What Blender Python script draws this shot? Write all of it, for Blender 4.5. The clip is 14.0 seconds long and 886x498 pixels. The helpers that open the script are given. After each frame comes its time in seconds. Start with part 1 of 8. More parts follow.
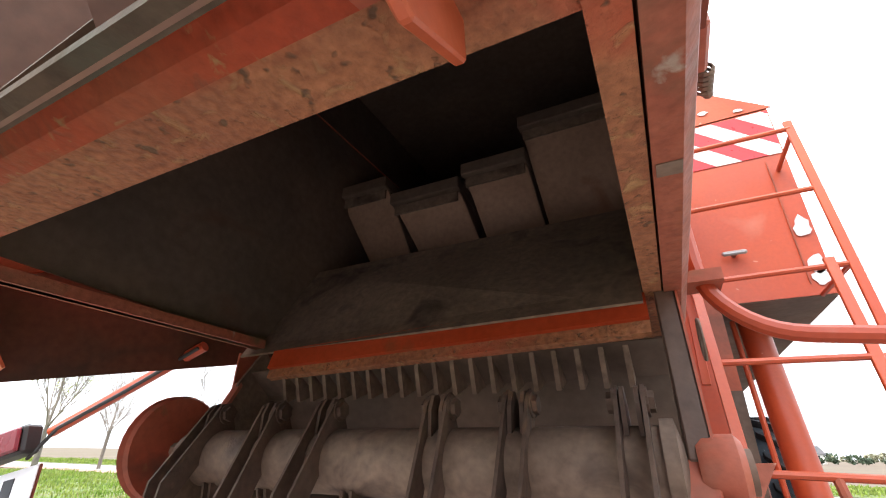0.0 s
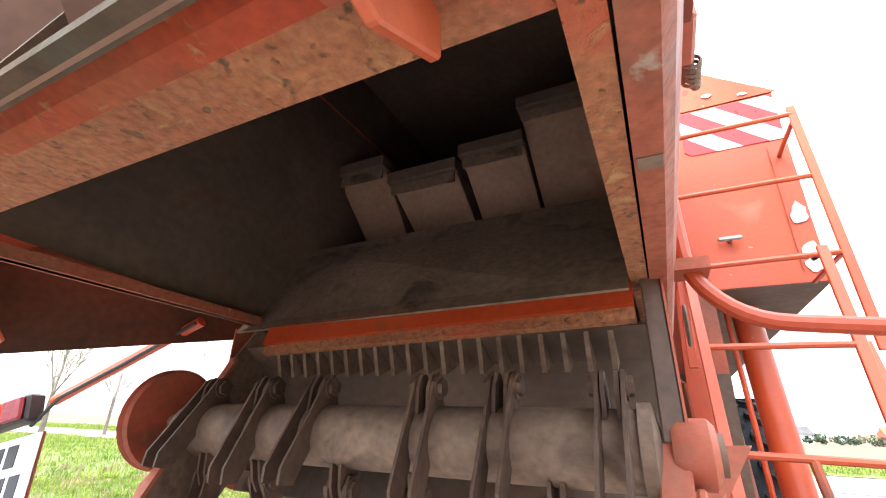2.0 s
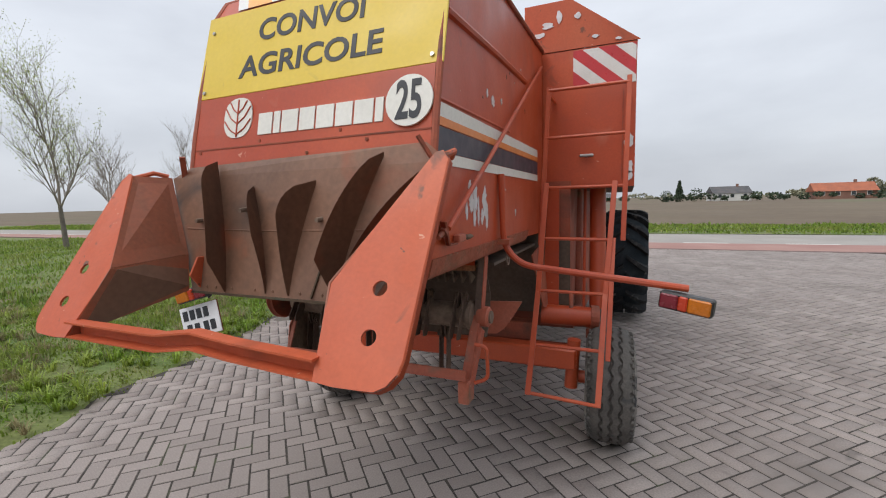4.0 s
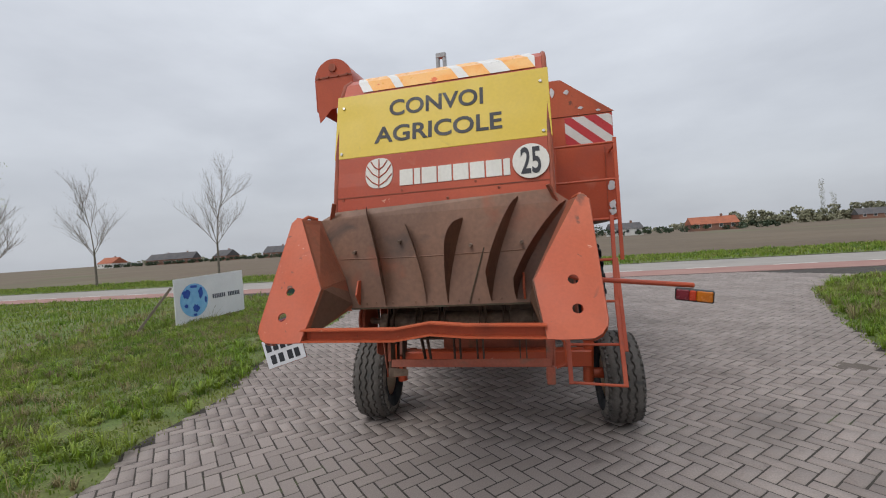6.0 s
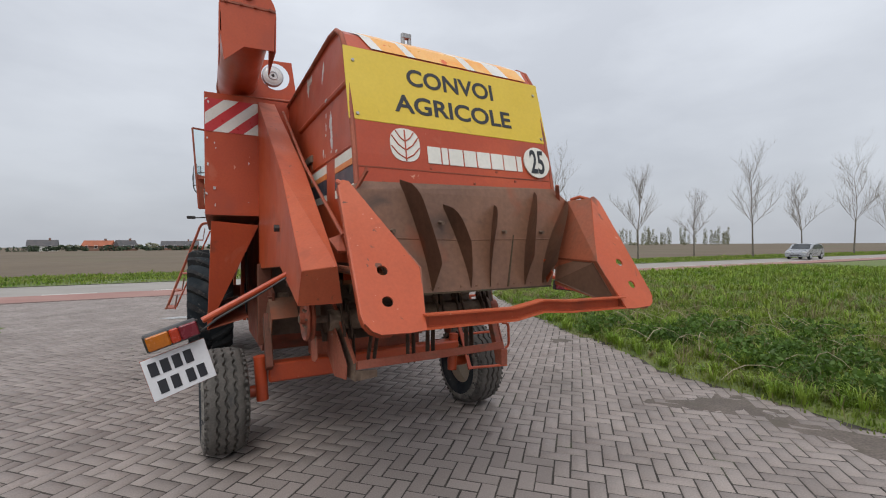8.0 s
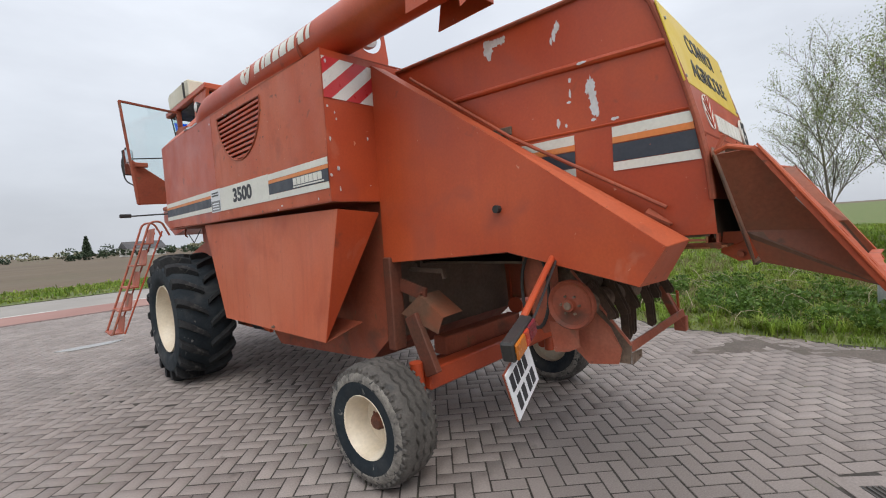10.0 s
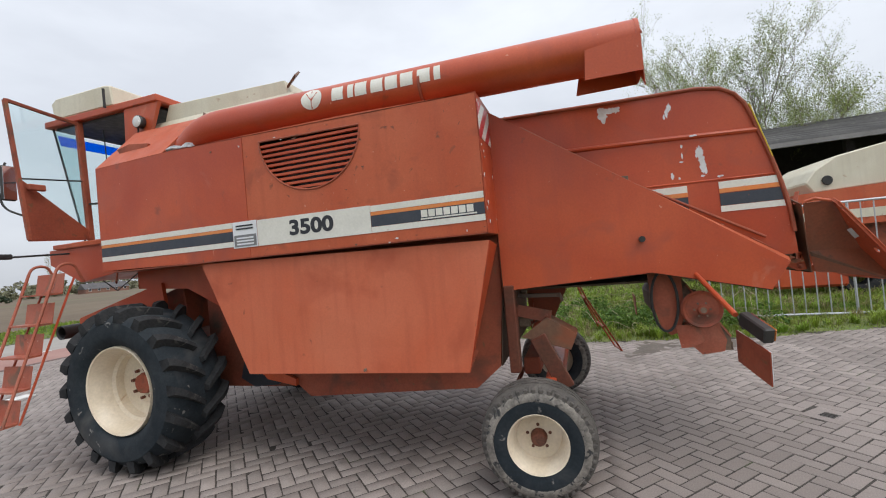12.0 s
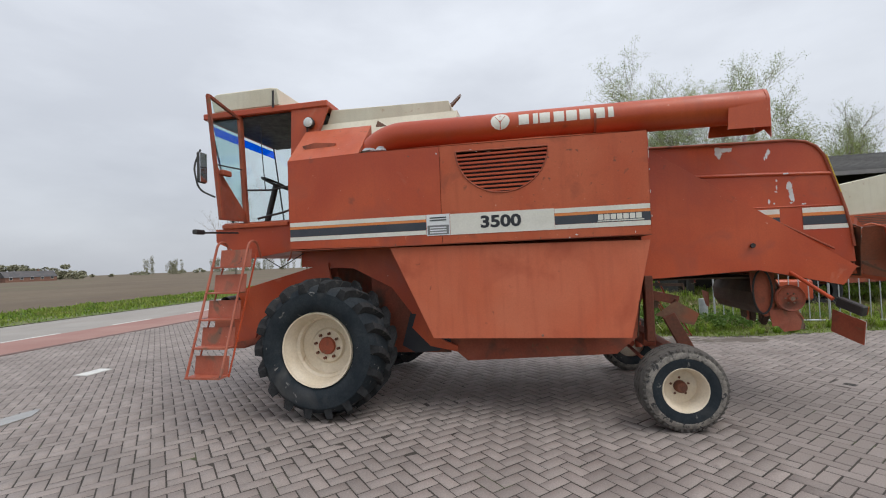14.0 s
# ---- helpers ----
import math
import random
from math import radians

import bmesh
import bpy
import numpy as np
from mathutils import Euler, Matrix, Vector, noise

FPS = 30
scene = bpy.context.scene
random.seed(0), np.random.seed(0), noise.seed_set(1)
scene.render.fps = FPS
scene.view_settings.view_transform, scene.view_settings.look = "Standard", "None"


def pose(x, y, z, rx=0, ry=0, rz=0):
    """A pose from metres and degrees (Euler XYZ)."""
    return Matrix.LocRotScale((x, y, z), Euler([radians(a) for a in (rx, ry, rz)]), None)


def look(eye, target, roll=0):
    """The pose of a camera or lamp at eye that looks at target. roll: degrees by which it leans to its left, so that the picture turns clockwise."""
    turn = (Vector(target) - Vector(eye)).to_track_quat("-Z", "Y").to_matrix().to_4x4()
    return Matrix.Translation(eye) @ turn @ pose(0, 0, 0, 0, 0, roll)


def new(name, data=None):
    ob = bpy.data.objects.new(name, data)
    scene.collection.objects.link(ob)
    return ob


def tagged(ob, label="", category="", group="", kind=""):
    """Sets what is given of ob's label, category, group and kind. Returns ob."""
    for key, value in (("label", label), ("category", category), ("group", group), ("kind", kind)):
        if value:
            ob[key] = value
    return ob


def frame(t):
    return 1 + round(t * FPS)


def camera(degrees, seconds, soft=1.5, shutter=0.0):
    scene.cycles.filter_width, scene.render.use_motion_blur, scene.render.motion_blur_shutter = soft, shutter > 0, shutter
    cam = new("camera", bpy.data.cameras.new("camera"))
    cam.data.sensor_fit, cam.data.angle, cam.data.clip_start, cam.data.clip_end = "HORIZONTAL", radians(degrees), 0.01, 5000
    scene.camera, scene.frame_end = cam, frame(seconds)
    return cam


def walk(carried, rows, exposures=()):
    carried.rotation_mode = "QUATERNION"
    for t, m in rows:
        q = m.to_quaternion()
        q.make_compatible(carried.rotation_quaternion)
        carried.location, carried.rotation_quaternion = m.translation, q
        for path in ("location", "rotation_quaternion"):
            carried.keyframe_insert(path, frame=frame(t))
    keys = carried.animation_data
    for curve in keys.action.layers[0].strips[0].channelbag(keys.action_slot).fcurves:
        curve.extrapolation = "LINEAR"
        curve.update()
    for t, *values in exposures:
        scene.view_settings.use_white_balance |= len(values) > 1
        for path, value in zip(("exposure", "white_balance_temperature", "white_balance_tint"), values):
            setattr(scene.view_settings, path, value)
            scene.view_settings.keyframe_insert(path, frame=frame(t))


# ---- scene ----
cam = camera(91.5, 14.0, soft=1.1)
PATH = [
    (0, (0.508, -1.967, 1.133), (-0.301, -0.35, 1.988), 0.9),
    (0.5, (0.484, -1.951, 1.145), (-0.351, -0.331, 1.97), 1.4),
    (1, (0.48, -1.962, 1.139), (-0.333, -0.397, 2.082), 2.3),
    (1.5, (0.467, -1.951, 1.143), (-0.342, -0.408, 2.127), 2.6),
    (2, (0.532, -1.97, 1.141), (-0.297, -0.316, 1.9), 2.0),
    (2.5, (0.76, -2.098, 1.181), (-0.087, -0.294, 1.351), 2.1),
    (3, (1.008, -2.389, 1.428), (0.19, -0.593, 1.1), 0.7),
    (3.5, (1.122, -2.731, 1.612), (0.311, -0.924, 1.335), -1.0),
    (4, (1.195, -3.105, 1.669), (0.404, -1.281, 1.452), -1.4),
    (4.2, (1.254, -3.224, 1.684), (0.471, -1.391, 1.518), -1.5),
    (6.5, (0.152, -4.023, 1.63), (0.003, -2.029, 1.594), -4.7),
    (7, (-0.22, -4.021, 1.642), (0.133, -2.053, 1.595), -3.1),
    (7.5, (-0.654, -3.837, 1.599), (0.147, -2.005, 1.562), -1.7),
    (8, (-1.171, -3.686, 1.551), (-0.229, -1.922, 1.531), -0.3),
    (8.5, (-1.635, -3.529, 1.578), (-0.647, -1.79, 1.554), -1.4),
    (9, (-2.116, -3.163, 1.569), (-1.103, -1.439, 1.52), -1.9),
    (11.5, (-3.619, -0.795, 1.606), (-1.706, -0.214, 1.569), -5.6),
    (12, (-4.102, -0.382, 1.658), (-2.195, 0.22, 1.697), -5.2),
    (12.5, (-4.484, 0.051, 1.624), (-2.582, 0.665, 1.7), 0.2),
    (13, (-4.861, 0.5, 1.656), (-2.98, 1.176, 1.719), 1.6),
    (13.5, (-5.254, 0.813, 1.695), (-3.374, 1.494, 1.761), -1.2),
    (14, (-5.487, 1.303, 1.618), (-3.527, 1.699, 1.677), -2.2),
]
EXPOSURES = [(0.0, 1.85), (0.5, 2.5), (1.0, 2.5), (1.5, 2.45), (2.0, 2.45), (2.5, 1.97), (3.0, 1.35), (3.5, 0.58), (4.0, 0.15), (6.5, -0.15), (7.5, -0.2), (8.0, -0.1), (9.0, 0.06), (11.5, 0.22), (12.0, 0.18), (12.5, 0.14), (13.0, 0.14), (13.5, 0.04), (14.0, 0.0)]
walk(cam, [(t, look(eye, target, roll)) for t, eye, target, roll in PATH], EXPOSURES)


# ---------------------------------------------------------------- world and light
world = bpy.data.worlds.new("overcast_sky")
scene.world = world
world.use_nodes = True
wn, wl = world.node_tree.nodes, world.node_tree.links
wn.clear()
SUN_ELEV, SUN_ROT = radians(48), radians(215)
sky = wn.new("ShaderNodeTexSky")
sky.sky_type, sky.sun_disc, sky.sun_elevation, sky.sun_rotation = "NISHITA", False, SUN_ELEV, SUN_ROT
sky.air_density, sky.dust_density, sky.ozone_density = 1.0, 4.0, 1.0
skymul = wn.new("ShaderNodeVectorMath")
skymul.operation = "SCALE"
skymul.inputs["Scale"].default_value = 0.11
wl.new(sky.outputs[0], skymul.inputs[0])
coord = wn.new("ShaderNodeTexCoord")
stretch = wn.new("ShaderNodeMapping")
stretch.inputs["Scale"].default_value = (1.0, 1.0, 2.6)
wl.new(coord.outputs["Generated"], stretch.inputs[0])
cloud = wn.new("ShaderNodeTexNoise")
cloud.inputs["Scale"].default_value, cloud.inputs["Detail"].default_value, cloud.inputs["Roughness"].default_value = 2.1, 6.0, 0.52
wl.new(stretch.outputs[0], cloud.inputs["Vector"])
ramp = wn.new("ShaderNodeValToRGB")
ramp.color_ramp.elements[0].position, ramp.color_ramp.elements[0].color = 0.34, (0.560, 0.590, 0.648, 1)
ramp.color_ramp.elements[1].position, ramp.color_ramp.elements[1].color = 0.62, (0.685, 0.720, 0.780, 1)
wl.new(cloud.outputs["Fac"], ramp.inputs[0])
# the cover is brighter overhead than near the horizon
sep = wn.new("ShaderNodeSeparateXYZ")
wl.new(coord.outputs["Generated"], sep.inputs[0])
lift = wn.new("ShaderNodeMapRange")
lift.inputs["From Min"].default_value, lift.inputs["From Max"].default_value = 0.0, 1.0
lift.inputs["To Min"].default_value, lift.inputs["To Max"].default_value = 0.92, 1.75
wl.new(sep.outputs["Z"], lift.inputs["Value"])
cover = wn.new("ShaderNodeVectorMath")
cover.operation = "SCALE"
wl.new(ramp.outputs[0], cover.inputs[0])
wl.new(lift.outputs[0], cover.inputs["Scale"])
blend = wn.new("ShaderNodeMix")
blend.data_type = "RGBA"
blend.inputs["Factor"].default_value = 0.9
wl.new(skymul.outputs[0], blend.inputs["A"])
wl.new(cover.outputs[0], blend.inputs["B"])
back = wn.new("ShaderNodeBackground")
back.inputs["Strength"].default_value = 1.0
wl.new(blend.outputs["Result"], back.inputs["Color"])
wout = wn.new("ShaderNodeOutputWorld")
wl.new(back.outputs[0], wout.inputs[0])
sun = new("sun", bpy.data.lights.new("sun", "SUN"))
sun.data.energy, sun.data.angle, sun.data.color = 1.35, radians(36), (1.0, 0.97, 0.92)
sun.matrix_world = look((-5, -9, 16), (0, 0, 0))

# ---------------------------------------------------------------- materials


def mat(name, c1, c2, rough=0.6, metal=0.0, s1=2.5, s2=45.0, bump=0.12, grain=0.25, spots=(), streak=None, var=0.0, spec=0.5, island=0.0):
    """A worn surface: two tones at a large scale, grain at a small one, blotches (colour, scale, threshold, softness) and upright streaks."""
    m = bpy.data.materials.new(name)
    m.use_nodes = True
    nt = m.node_tree
    nd, lk = nt.nodes, nt.links
    bs = nd["Principled BSDF"]
    tc = nd.new("ShaderNodeTexCoord")

    def noise_at(scale, detail=5.0, src=None, dist=0.0):
        n = nd.new("ShaderNodeTexNoise")
        n.inputs["Scale"].default_value, n.inputs["Detail"].default_value, n.inputs["Distortion"].default_value = scale, detail, dist
        lk.new(src or tc.outputs["Object"], n.inputs["Vector"])
        return n.outputs["Fac"]

    def span(val, lo, hi, a=0.0, b=1.0):
        r = nd.new("ShaderNodeMapRange")
        r.inputs["From Min"].default_value, r.inputs["From Max"].default_value = lo, hi
        r.inputs["To Min"].default_value, r.inputs["To Max"].default_value = a, b
        lk.new(val, r.inputs["Value"])
        return r.outputs["Result"]

    def mixed(fac, a, b, mode="MIX"):
        x = nd.new("ShaderNodeMix")
        x.data_type, x.blend_type = "RGBA", mode
        for key, v in (("Factor", fac), ("A", a), ("B", b)):
            if isinstance(v, (int, float)):
                x.inputs[key].default_value = v
            elif isinstance(v, tuple):
                x.inputs[key].default_value = (*v[:3], 1)
            else:
                lk.new(v, x.inputs[key])
        return x.outputs["Result"]

    col = mixed(span(noise_at(s1, 6.0, dist=0.4), 0.36, 0.64), c1, c2)
    if streak:
        mp = nd.new("ShaderNodeMapping")
        mp.inputs["Scale"].default_value = (9, 9, 0.7)
        lk.new(tc.outputs["Object"], mp.inputs[0])
        col = mixed(span(noise_at(1.6, 5.0, mp.outputs[0]), 0.5, 0.8, 0, streak[1]), col, streak[0])
    fine = noise_at(s2, 4.0)
    val = span(fine, 0.25, 0.75, 1 - grain, 1 + grain)
    cc = nd.new("ShaderNodeCombineColor")
    for k in range(3):
        lk.new(val, cc.inputs[k])
    col = mixed(1.0, col, cc.outputs[0], "MULTIPLY")
    rough_out = span(noise_at(s1 * 3, 4.0), 0.3, 0.7, max(0.02, rough - 0.1), min(1.0, rough + 0.1))
    height = fine
    for c, sc, th, so in spots:
        f = span(noise_at(sc, 7.0 if sc < 50 else 2.0, dist=0.6 if sc < 50 else 0.0), th, th + so)
        col = mixed(f, col, c)
        mx = nd.new("ShaderNodeMath")
        mx.operation = "SUBTRACT"
        lk.new(height, mx.inputs[0])
        lk.new(f, mx.inputs[1])
        height = mx.outputs[0]
    if var:
        oi = nd.new("ShaderNodeObjectInfo")
        v = span(oi.outputs["Random"], 0, 1, 1 - var, 1 + var)
        if island:
            g = nd.new("ShaderNodeNewGeometry")
            v = span(g.outputs["Random Per Island"], 0, 1, 1 - island, 1 + island)
        c3 = nd.new("ShaderNodeCombineColor")
        for k in range(3):
            lk.new(v, c3.inputs[k])
        col = mixed(1.0, col, c3.outputs[0], "MULTIPLY")
    lk.new(col, bs.inputs["Base Color"])
    lk.new(rough_out, bs.inputs["Roughness"])
    bs.inputs["Metallic"].default_value = metal
    bs.inputs["Specular IOR Level"].default_value = spec
    if bump:
        bp = nd.new("ShaderNodeBump")
        bp.inputs["Strength"].default_value, bp.inputs["Distance"].default_value = bump, 0.01
        lk.new(height, bp.inputs["Height"])
        lk.new(bp.outputs[0], bs.inputs["Normal"])
    return m


RED1, RED2 = (0.40, 0.053, 0.016), (0.51, 0.088, 0.029)
red = mat("red_paint", RED1, RED2, 0.40, spec=0.5, s1=1.1, s2=70, bump=0.03, grain=0.07,
          spots=(((0.33, 0.065, 0.035), 2.2, 0.56, 0.22), ((0.22, 0.055, 0.03), 6.0, 0.67, 0.12), ((0.52, 0.20, 0.13), 3.1, 0.66, 0.20), ((0.58, 0.26, 0.17), 23.0, 0.725, 0.03)), streak=((0.37, 0.055, 0.024), 0.45))
red_faded = mat("red_paint_faded", (0.46, 0.086, 0.033), (0.51, 0.116, 0.050), 0.5, spec=0.4, s1=1.6, s2=80, bump=0.04, grain=0.07,
                spots=(((0.30, 0.070, 0.034), 3.4, 0.60, 0.16), ((0.20, 0.065, 0.035), 9.0, 0.66, 0.06), ((0.15, 0.06, 0.035), 26.0, 0.69, 0.03), ((0.60, 0.30, 0.20), 38.0, 0.71, 0.03)), streak=((0.36, 0.075, 0.034), 0.5))
# grimy red; also the darker red for parts whose shade is in the colour
red_dull = mat("red_paint_grimy_and_shaded", (0.27, 0.06, 0.03), (0.36, 0.09, 0.045), 0.65, s1=2.5, s2=60, bump=0.08, grain=0.15,
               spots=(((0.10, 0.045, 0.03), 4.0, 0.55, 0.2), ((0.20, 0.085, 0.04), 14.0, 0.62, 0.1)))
rust_beam = mat("rust_pitted_paint", (0.33, 0.135, 0.060), (0.27, 0.098, 0.046), 0.85, s1=5.0, s2=90, bump=0.6, grain=0.35,
                spots=(((0.40, 0.085, 0.036), 2.6, 0.57, 0.10), ((0.40, 0.22, 0.095), 34.0, 0.58, 0.14), ((0.14, 0.075, 0.04), 60.0, 0.64, 0.08), ((0.12, 0.085, 0.05), 4.0, 0.64, 0.1)))
red_worn = mat("worn_red_paint", (0.36, 0.085, 0.045), (0.42, 0.13, 0.08), 0.55, s1=3.0, s2=70, bump=0.12, grain=0.14,
               spots=(((0.19, 0.10, 0.065), 5.0, 0.56, 0.14), ((0.07, 0.05, 0.045), 9.0, 0.68, 0.06), ((0.55, 0.34, 0.26), 26.0, 0.70, 0.04)), streak=((0.25, 0.08, 0.05), 0.4))
red_deep = mat("deep_red_paint", (0.36, 0.045, 0.012), (0.42, 0.062, 0.020), 0.6, s1=3.0, s2=70, bump=0.08, grain=0.12, spec=0.2,
               spots=(((0.20, 0.07, 0.03), 6.0, 0.60, 0.12), ((0.08, 0.05, 0.035), 9.0, 0.70, 0.05)))
flange_paint = mat("blotched_flange_paint", (0.36, 0.055, 0.018), (0.30, 0.085, 0.035), 0.7, s1=3.0, s2=80, bump=0.3, grain=0.2, spec=0.3,
                   spots=(((0.20, 0.11, 0.05), 3.6, 0.53, 0.10), ((0.085, 0.065, 0.04), 7.0, 0.60, 0.08), ((0.34, 0.19, 0.08), 40.0, 0.63, 0.1)))
red_chalky = mat("chalky_red_paint", (0.54, 0.112, 0.047), (0.57, 0.155, 0.078), 0.5, s1=0.9, s2=70, bump=0.03, grain=0.06,
                 spots=(((0.38, 0.066, 0.026), 1.6, 0.54, 0.22), ((0.22, 0.055, 0.03), 8.0, 0.69, 0.1)), streak=((0.40, 0.085, 0.04), 0.5))
rail_red = mat("rusty_red_rail", (0.29, 0.078, 0.044), (0.32, 0.105, 0.062), 0.65, s1=5.0, s2=80, bump=0.2, grain=0.25, spec=0.3,
               spots=(((0.17, 0.095, 0.055), 7.0, 0.55, 0.15), ((0.06, 0.05, 0.048), 5.0, 0.66, 0.05), ((0.36, 0.27, 0.21), 11.0, 0.70, 0.05)))
grimy_post = mat("grimy_steel_post", (0.085, 0.056, 0.044), (0.14, 0.085, 0.062), 0.6, 0.1, s1=6, s2=60, bump=0.12, grain=0.2,
                 spots=(((0.27, 0.085, 0.05), 4.0, 0.60, 0.12),))
# greasy red, taken darker to hold the shade of inner faces
grime_red = mat("greasy_shaded_red_sheet", (0.20, 0.048, 0.027), (0.085, 0.045, 0.030), 0.6, s1=1.6, s2=50, bump=0.06, grain=0.2, spec=0.3,
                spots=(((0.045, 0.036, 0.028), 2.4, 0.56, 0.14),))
mossy_steel = mat("mossy_steel_hem", (0.085, 0.058, 0.039), (0.060, 0.055, 0.038), 0.9, spec=0.2, s1=4, s2=60, bump=0.25, grain=0.3,
                  spots=(((0.07, 0.065, 0.045), 7.0, 0.54, 0.12), ((0.30, 0.12, 0.055), 3.0, 0.62, 0.10)))
brown_steel = mat("scoured_brown_steel", (0.150, 0.078, 0.050), (0.205, 0.102, 0.062), 0.5, 0.1, s1=1.8, s2=50, bump=0.06, grain=0.14,
                  spots=(((0.27, 0.080, 0.038), 2.4, 0.59, 0.14), ((0.085, 0.050, 0.036), 4.5, 0.60, 0.14)), streak=((0.12, 0.060, 0.040), 0.7))
dusty_steel = mat("dusty_steel", (0.165, 0.112, 0.082), (0.235, 0.165, 0.120), 0.75, 0.15, s1=4, s2=60, bump=0.15, grain=0.25,
                  spots=(((0.07, 0.045, 0.035), 8.0, 0.56, 0.15),))
knife_steel = mat("dark_knife_steel", (0.075, 0.046, 0.034), (0.115, 0.072, 0.050), 0.7, 0.2, s1=7, s2=60, bump=0.15, grain=0.25,
                  spots=(((0.17, 0.10, 0.06), 12.0, 0.62, 0.10),))
scoured_wing = mat("scoured_wing_paint", (0.33, 0.080, 0.036), (0.25, 0.078, 0.040), 0.55, s1=2.0, s2=60, bump=0.06, grain=0.14,
                   spots=(((0.17, 0.080, 0.048), 2.6, 0.50, 0.20), ((0.10, 0.06, 0.04), 7.0, 0.66, 0.1)), streak=((0.18, 0.078, 0.045), 0.6))
# dusty inner sheets, their colour darkened to carry the shade inside
shaded_inside = mat("shade_dark_sheet_metal", (0.105, 0.075, 0.058), (0.15, 0.10, 0.072), 0.75, 0.1, s1=2.5, s2=40, bump=0.08, grain=0.2,
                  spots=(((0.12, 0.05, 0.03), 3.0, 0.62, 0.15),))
walker_tin = mat("dusty_walker_tin", (0.30, 0.185, 0.125), (0.36, 0.23, 0.16), 0.7, 0.1, s1=4, s2=50, bump=0.06, grain=0.15,
                 spots=(((0.25, 0.10, 0.05), 6.0, 0.6, 0.15),))
rubber = mat("tyre_rubber", (0.018, 0.019, 0.021), (0.036, 0.037, 0.039), 0.9, spec=0.25, s1=5, s2=60, bump=0.15, grain=0.3,
             spots=(((0.13, 0.12, 0.11), 9.0, 0.62, 0.12), ((0.34, 0.33, 0.31), 6.0, 0.68, 0.03)))
rubber_worn = mat("worn_dusty_rubber", (0.070, 0.064, 0.058), (0.115, 0.104, 0.094), 0.85, s1=6, s2=70, bump=0.2, grain=0.25,
                  spots=(((0.05, 0.05, 0.05), 10.0, 0.6, 0.12),))
rubber_blue = mat("sidewall_rubber", (0.015, 0.021, 0.027), (0.026, 0.033, 0.039), 0.8, spec=0.25, s1=5, s2=60, bump=0.08, grain=0.25,
                  spots=(((0.07, 0.07, 0.07), 2.5, 0.55, 0.2), ((0.20, 0.19, 0.18), 11.0, 0.66, 0.06)))
rim_cream = mat("cream_rim_paint", (0.66, 0.56, 0.42), (0.74, 0.65, 0.52), 0.5, s1=4, s2=50, bump=0.04, grain=0.08,
                spots=(((0.40, 0.24, 0.12), 9.0, 0.66, 0.12),))
hub_rust = mat("rusty_hub", (0.20, 0.070, 0.040), (0.11, 0.048, 0.032), 0.8, 0.2, s1=9, s2=70, bump=0.2, grain=0.3)
white_strip = mat("white_sticker", (0.74, 0.72, 0.66), (0.68, 0.66, 0.60), 0.45, s1=4, s2=60, bump=0.02, grain=0.06,
                  spots=(((0.48, 0.20, 0.12), 16.0, 0.70, 0.04),))
navy_strip = mat("navy_sticker", (0.035, 0.042, 0.06), (0.05, 0.055, 0.07), 0.45, s1=4, s2=60, bump=0.02, grain=0.12,
                 spots=(((0.45, 0.12, 0.06), 13.0, 0.71, 0.03),))
orange_strip = mat("orange_sticker", (0.74, 0.22, 0.05), (0.70, 0.25, 0.08), 0.45, s1=4, s2=60, bump=0.02, grain=0.06)
bare_metal = mat("flaked_paint_patch", (0.66, 0.66, 0.68), (0.58, 0.56, 0.56), 0.4, 0.15, s1=14, s2=60, bump=0.05, grain=0.1)
yellow_board = mat("yellow_board", (0.66, 0.46, 0.035), (0.70, 0.50, 0.05), 0.42, s1=2, s2=60, bump=0.015, grain=0.04,
                   spots=(((0.50, 0.35, 0.05), 8.0, 0.68, 0.1),))
# black for print, and for sheets that stand in for shade in gaps
print_gap_black = mat("black_print_and_gap_shade", (0.018, 0.02, 0.028), (0.025, 0.026, 0.032), 0.5, s1=5, s2=50, bump=0.0, grain=0.1)
reflect_white = mat("reflective_white", (0.72, 0.70, 0.67), (0.66, 0.64, 0.60), 0.35, s1=8, s2=120, bump=0.02, grain=0.06)
reflect_red = mat("reflective_red", (0.55, 0.035, 0.04), (0.48, 0.03, 0.035), 0.35, s1=8, s2=120, bump=0.02, grain=0.08)
reflect_orange = mat("reflective_orange", (0.85, 0.34, 0.05), (0.85, 0.46, 0.14), 0.35, s1=7, s2=120, bump=0.02, grain=0.06,
                     spots=(((0.72, 0.13, 0.02), 9.0, 0.66, 0.02),))
plate_white = mat("plate_white", (0.76, 0.77, 0.80), (0.70, 0.71, 0.74), 0.4, s1=5, s2=60, bump=0.01, grain=0.04)
amber = mat("amber_lens", (0.52, 0.15, 0.010), (0.42, 0.13, 0.02), 0.25, s1=8, s2=140, bump=0.1, grain=0.12)
red_lens = mat("red_lens", (0.20, 0.022, 0.035), (0.15, 0.016, 0.026), 0.25, s1=8, s2=140, bump=0.1, grain=0.12)
orange_lens = mat("orange_red_lens", (0.50, 0.05, 0.02), (0.42, 0.045, 0.02), 0.25, s1=8, s2=140, bump=0.1, grain=0.12)
black_plastic = mat("black_plastic", (0.02, 0.02, 0.021), (0.035, 0.033, 0.032), 0.5, s1=5, s2=60, bump=0.05, grain=0.2)
cream = mat("cream_panel", (0.66, 0.62, 0.50), (0.60, 0.55, 0.43), 0.5, s1=2, s2=60, bump=0.03, grain=0.06,
            spots=(((0.42, 0.27, 0.15), 9.0, 0.67, 0.08),), streak=((0.50, 0.45, 0.36), 0.4))
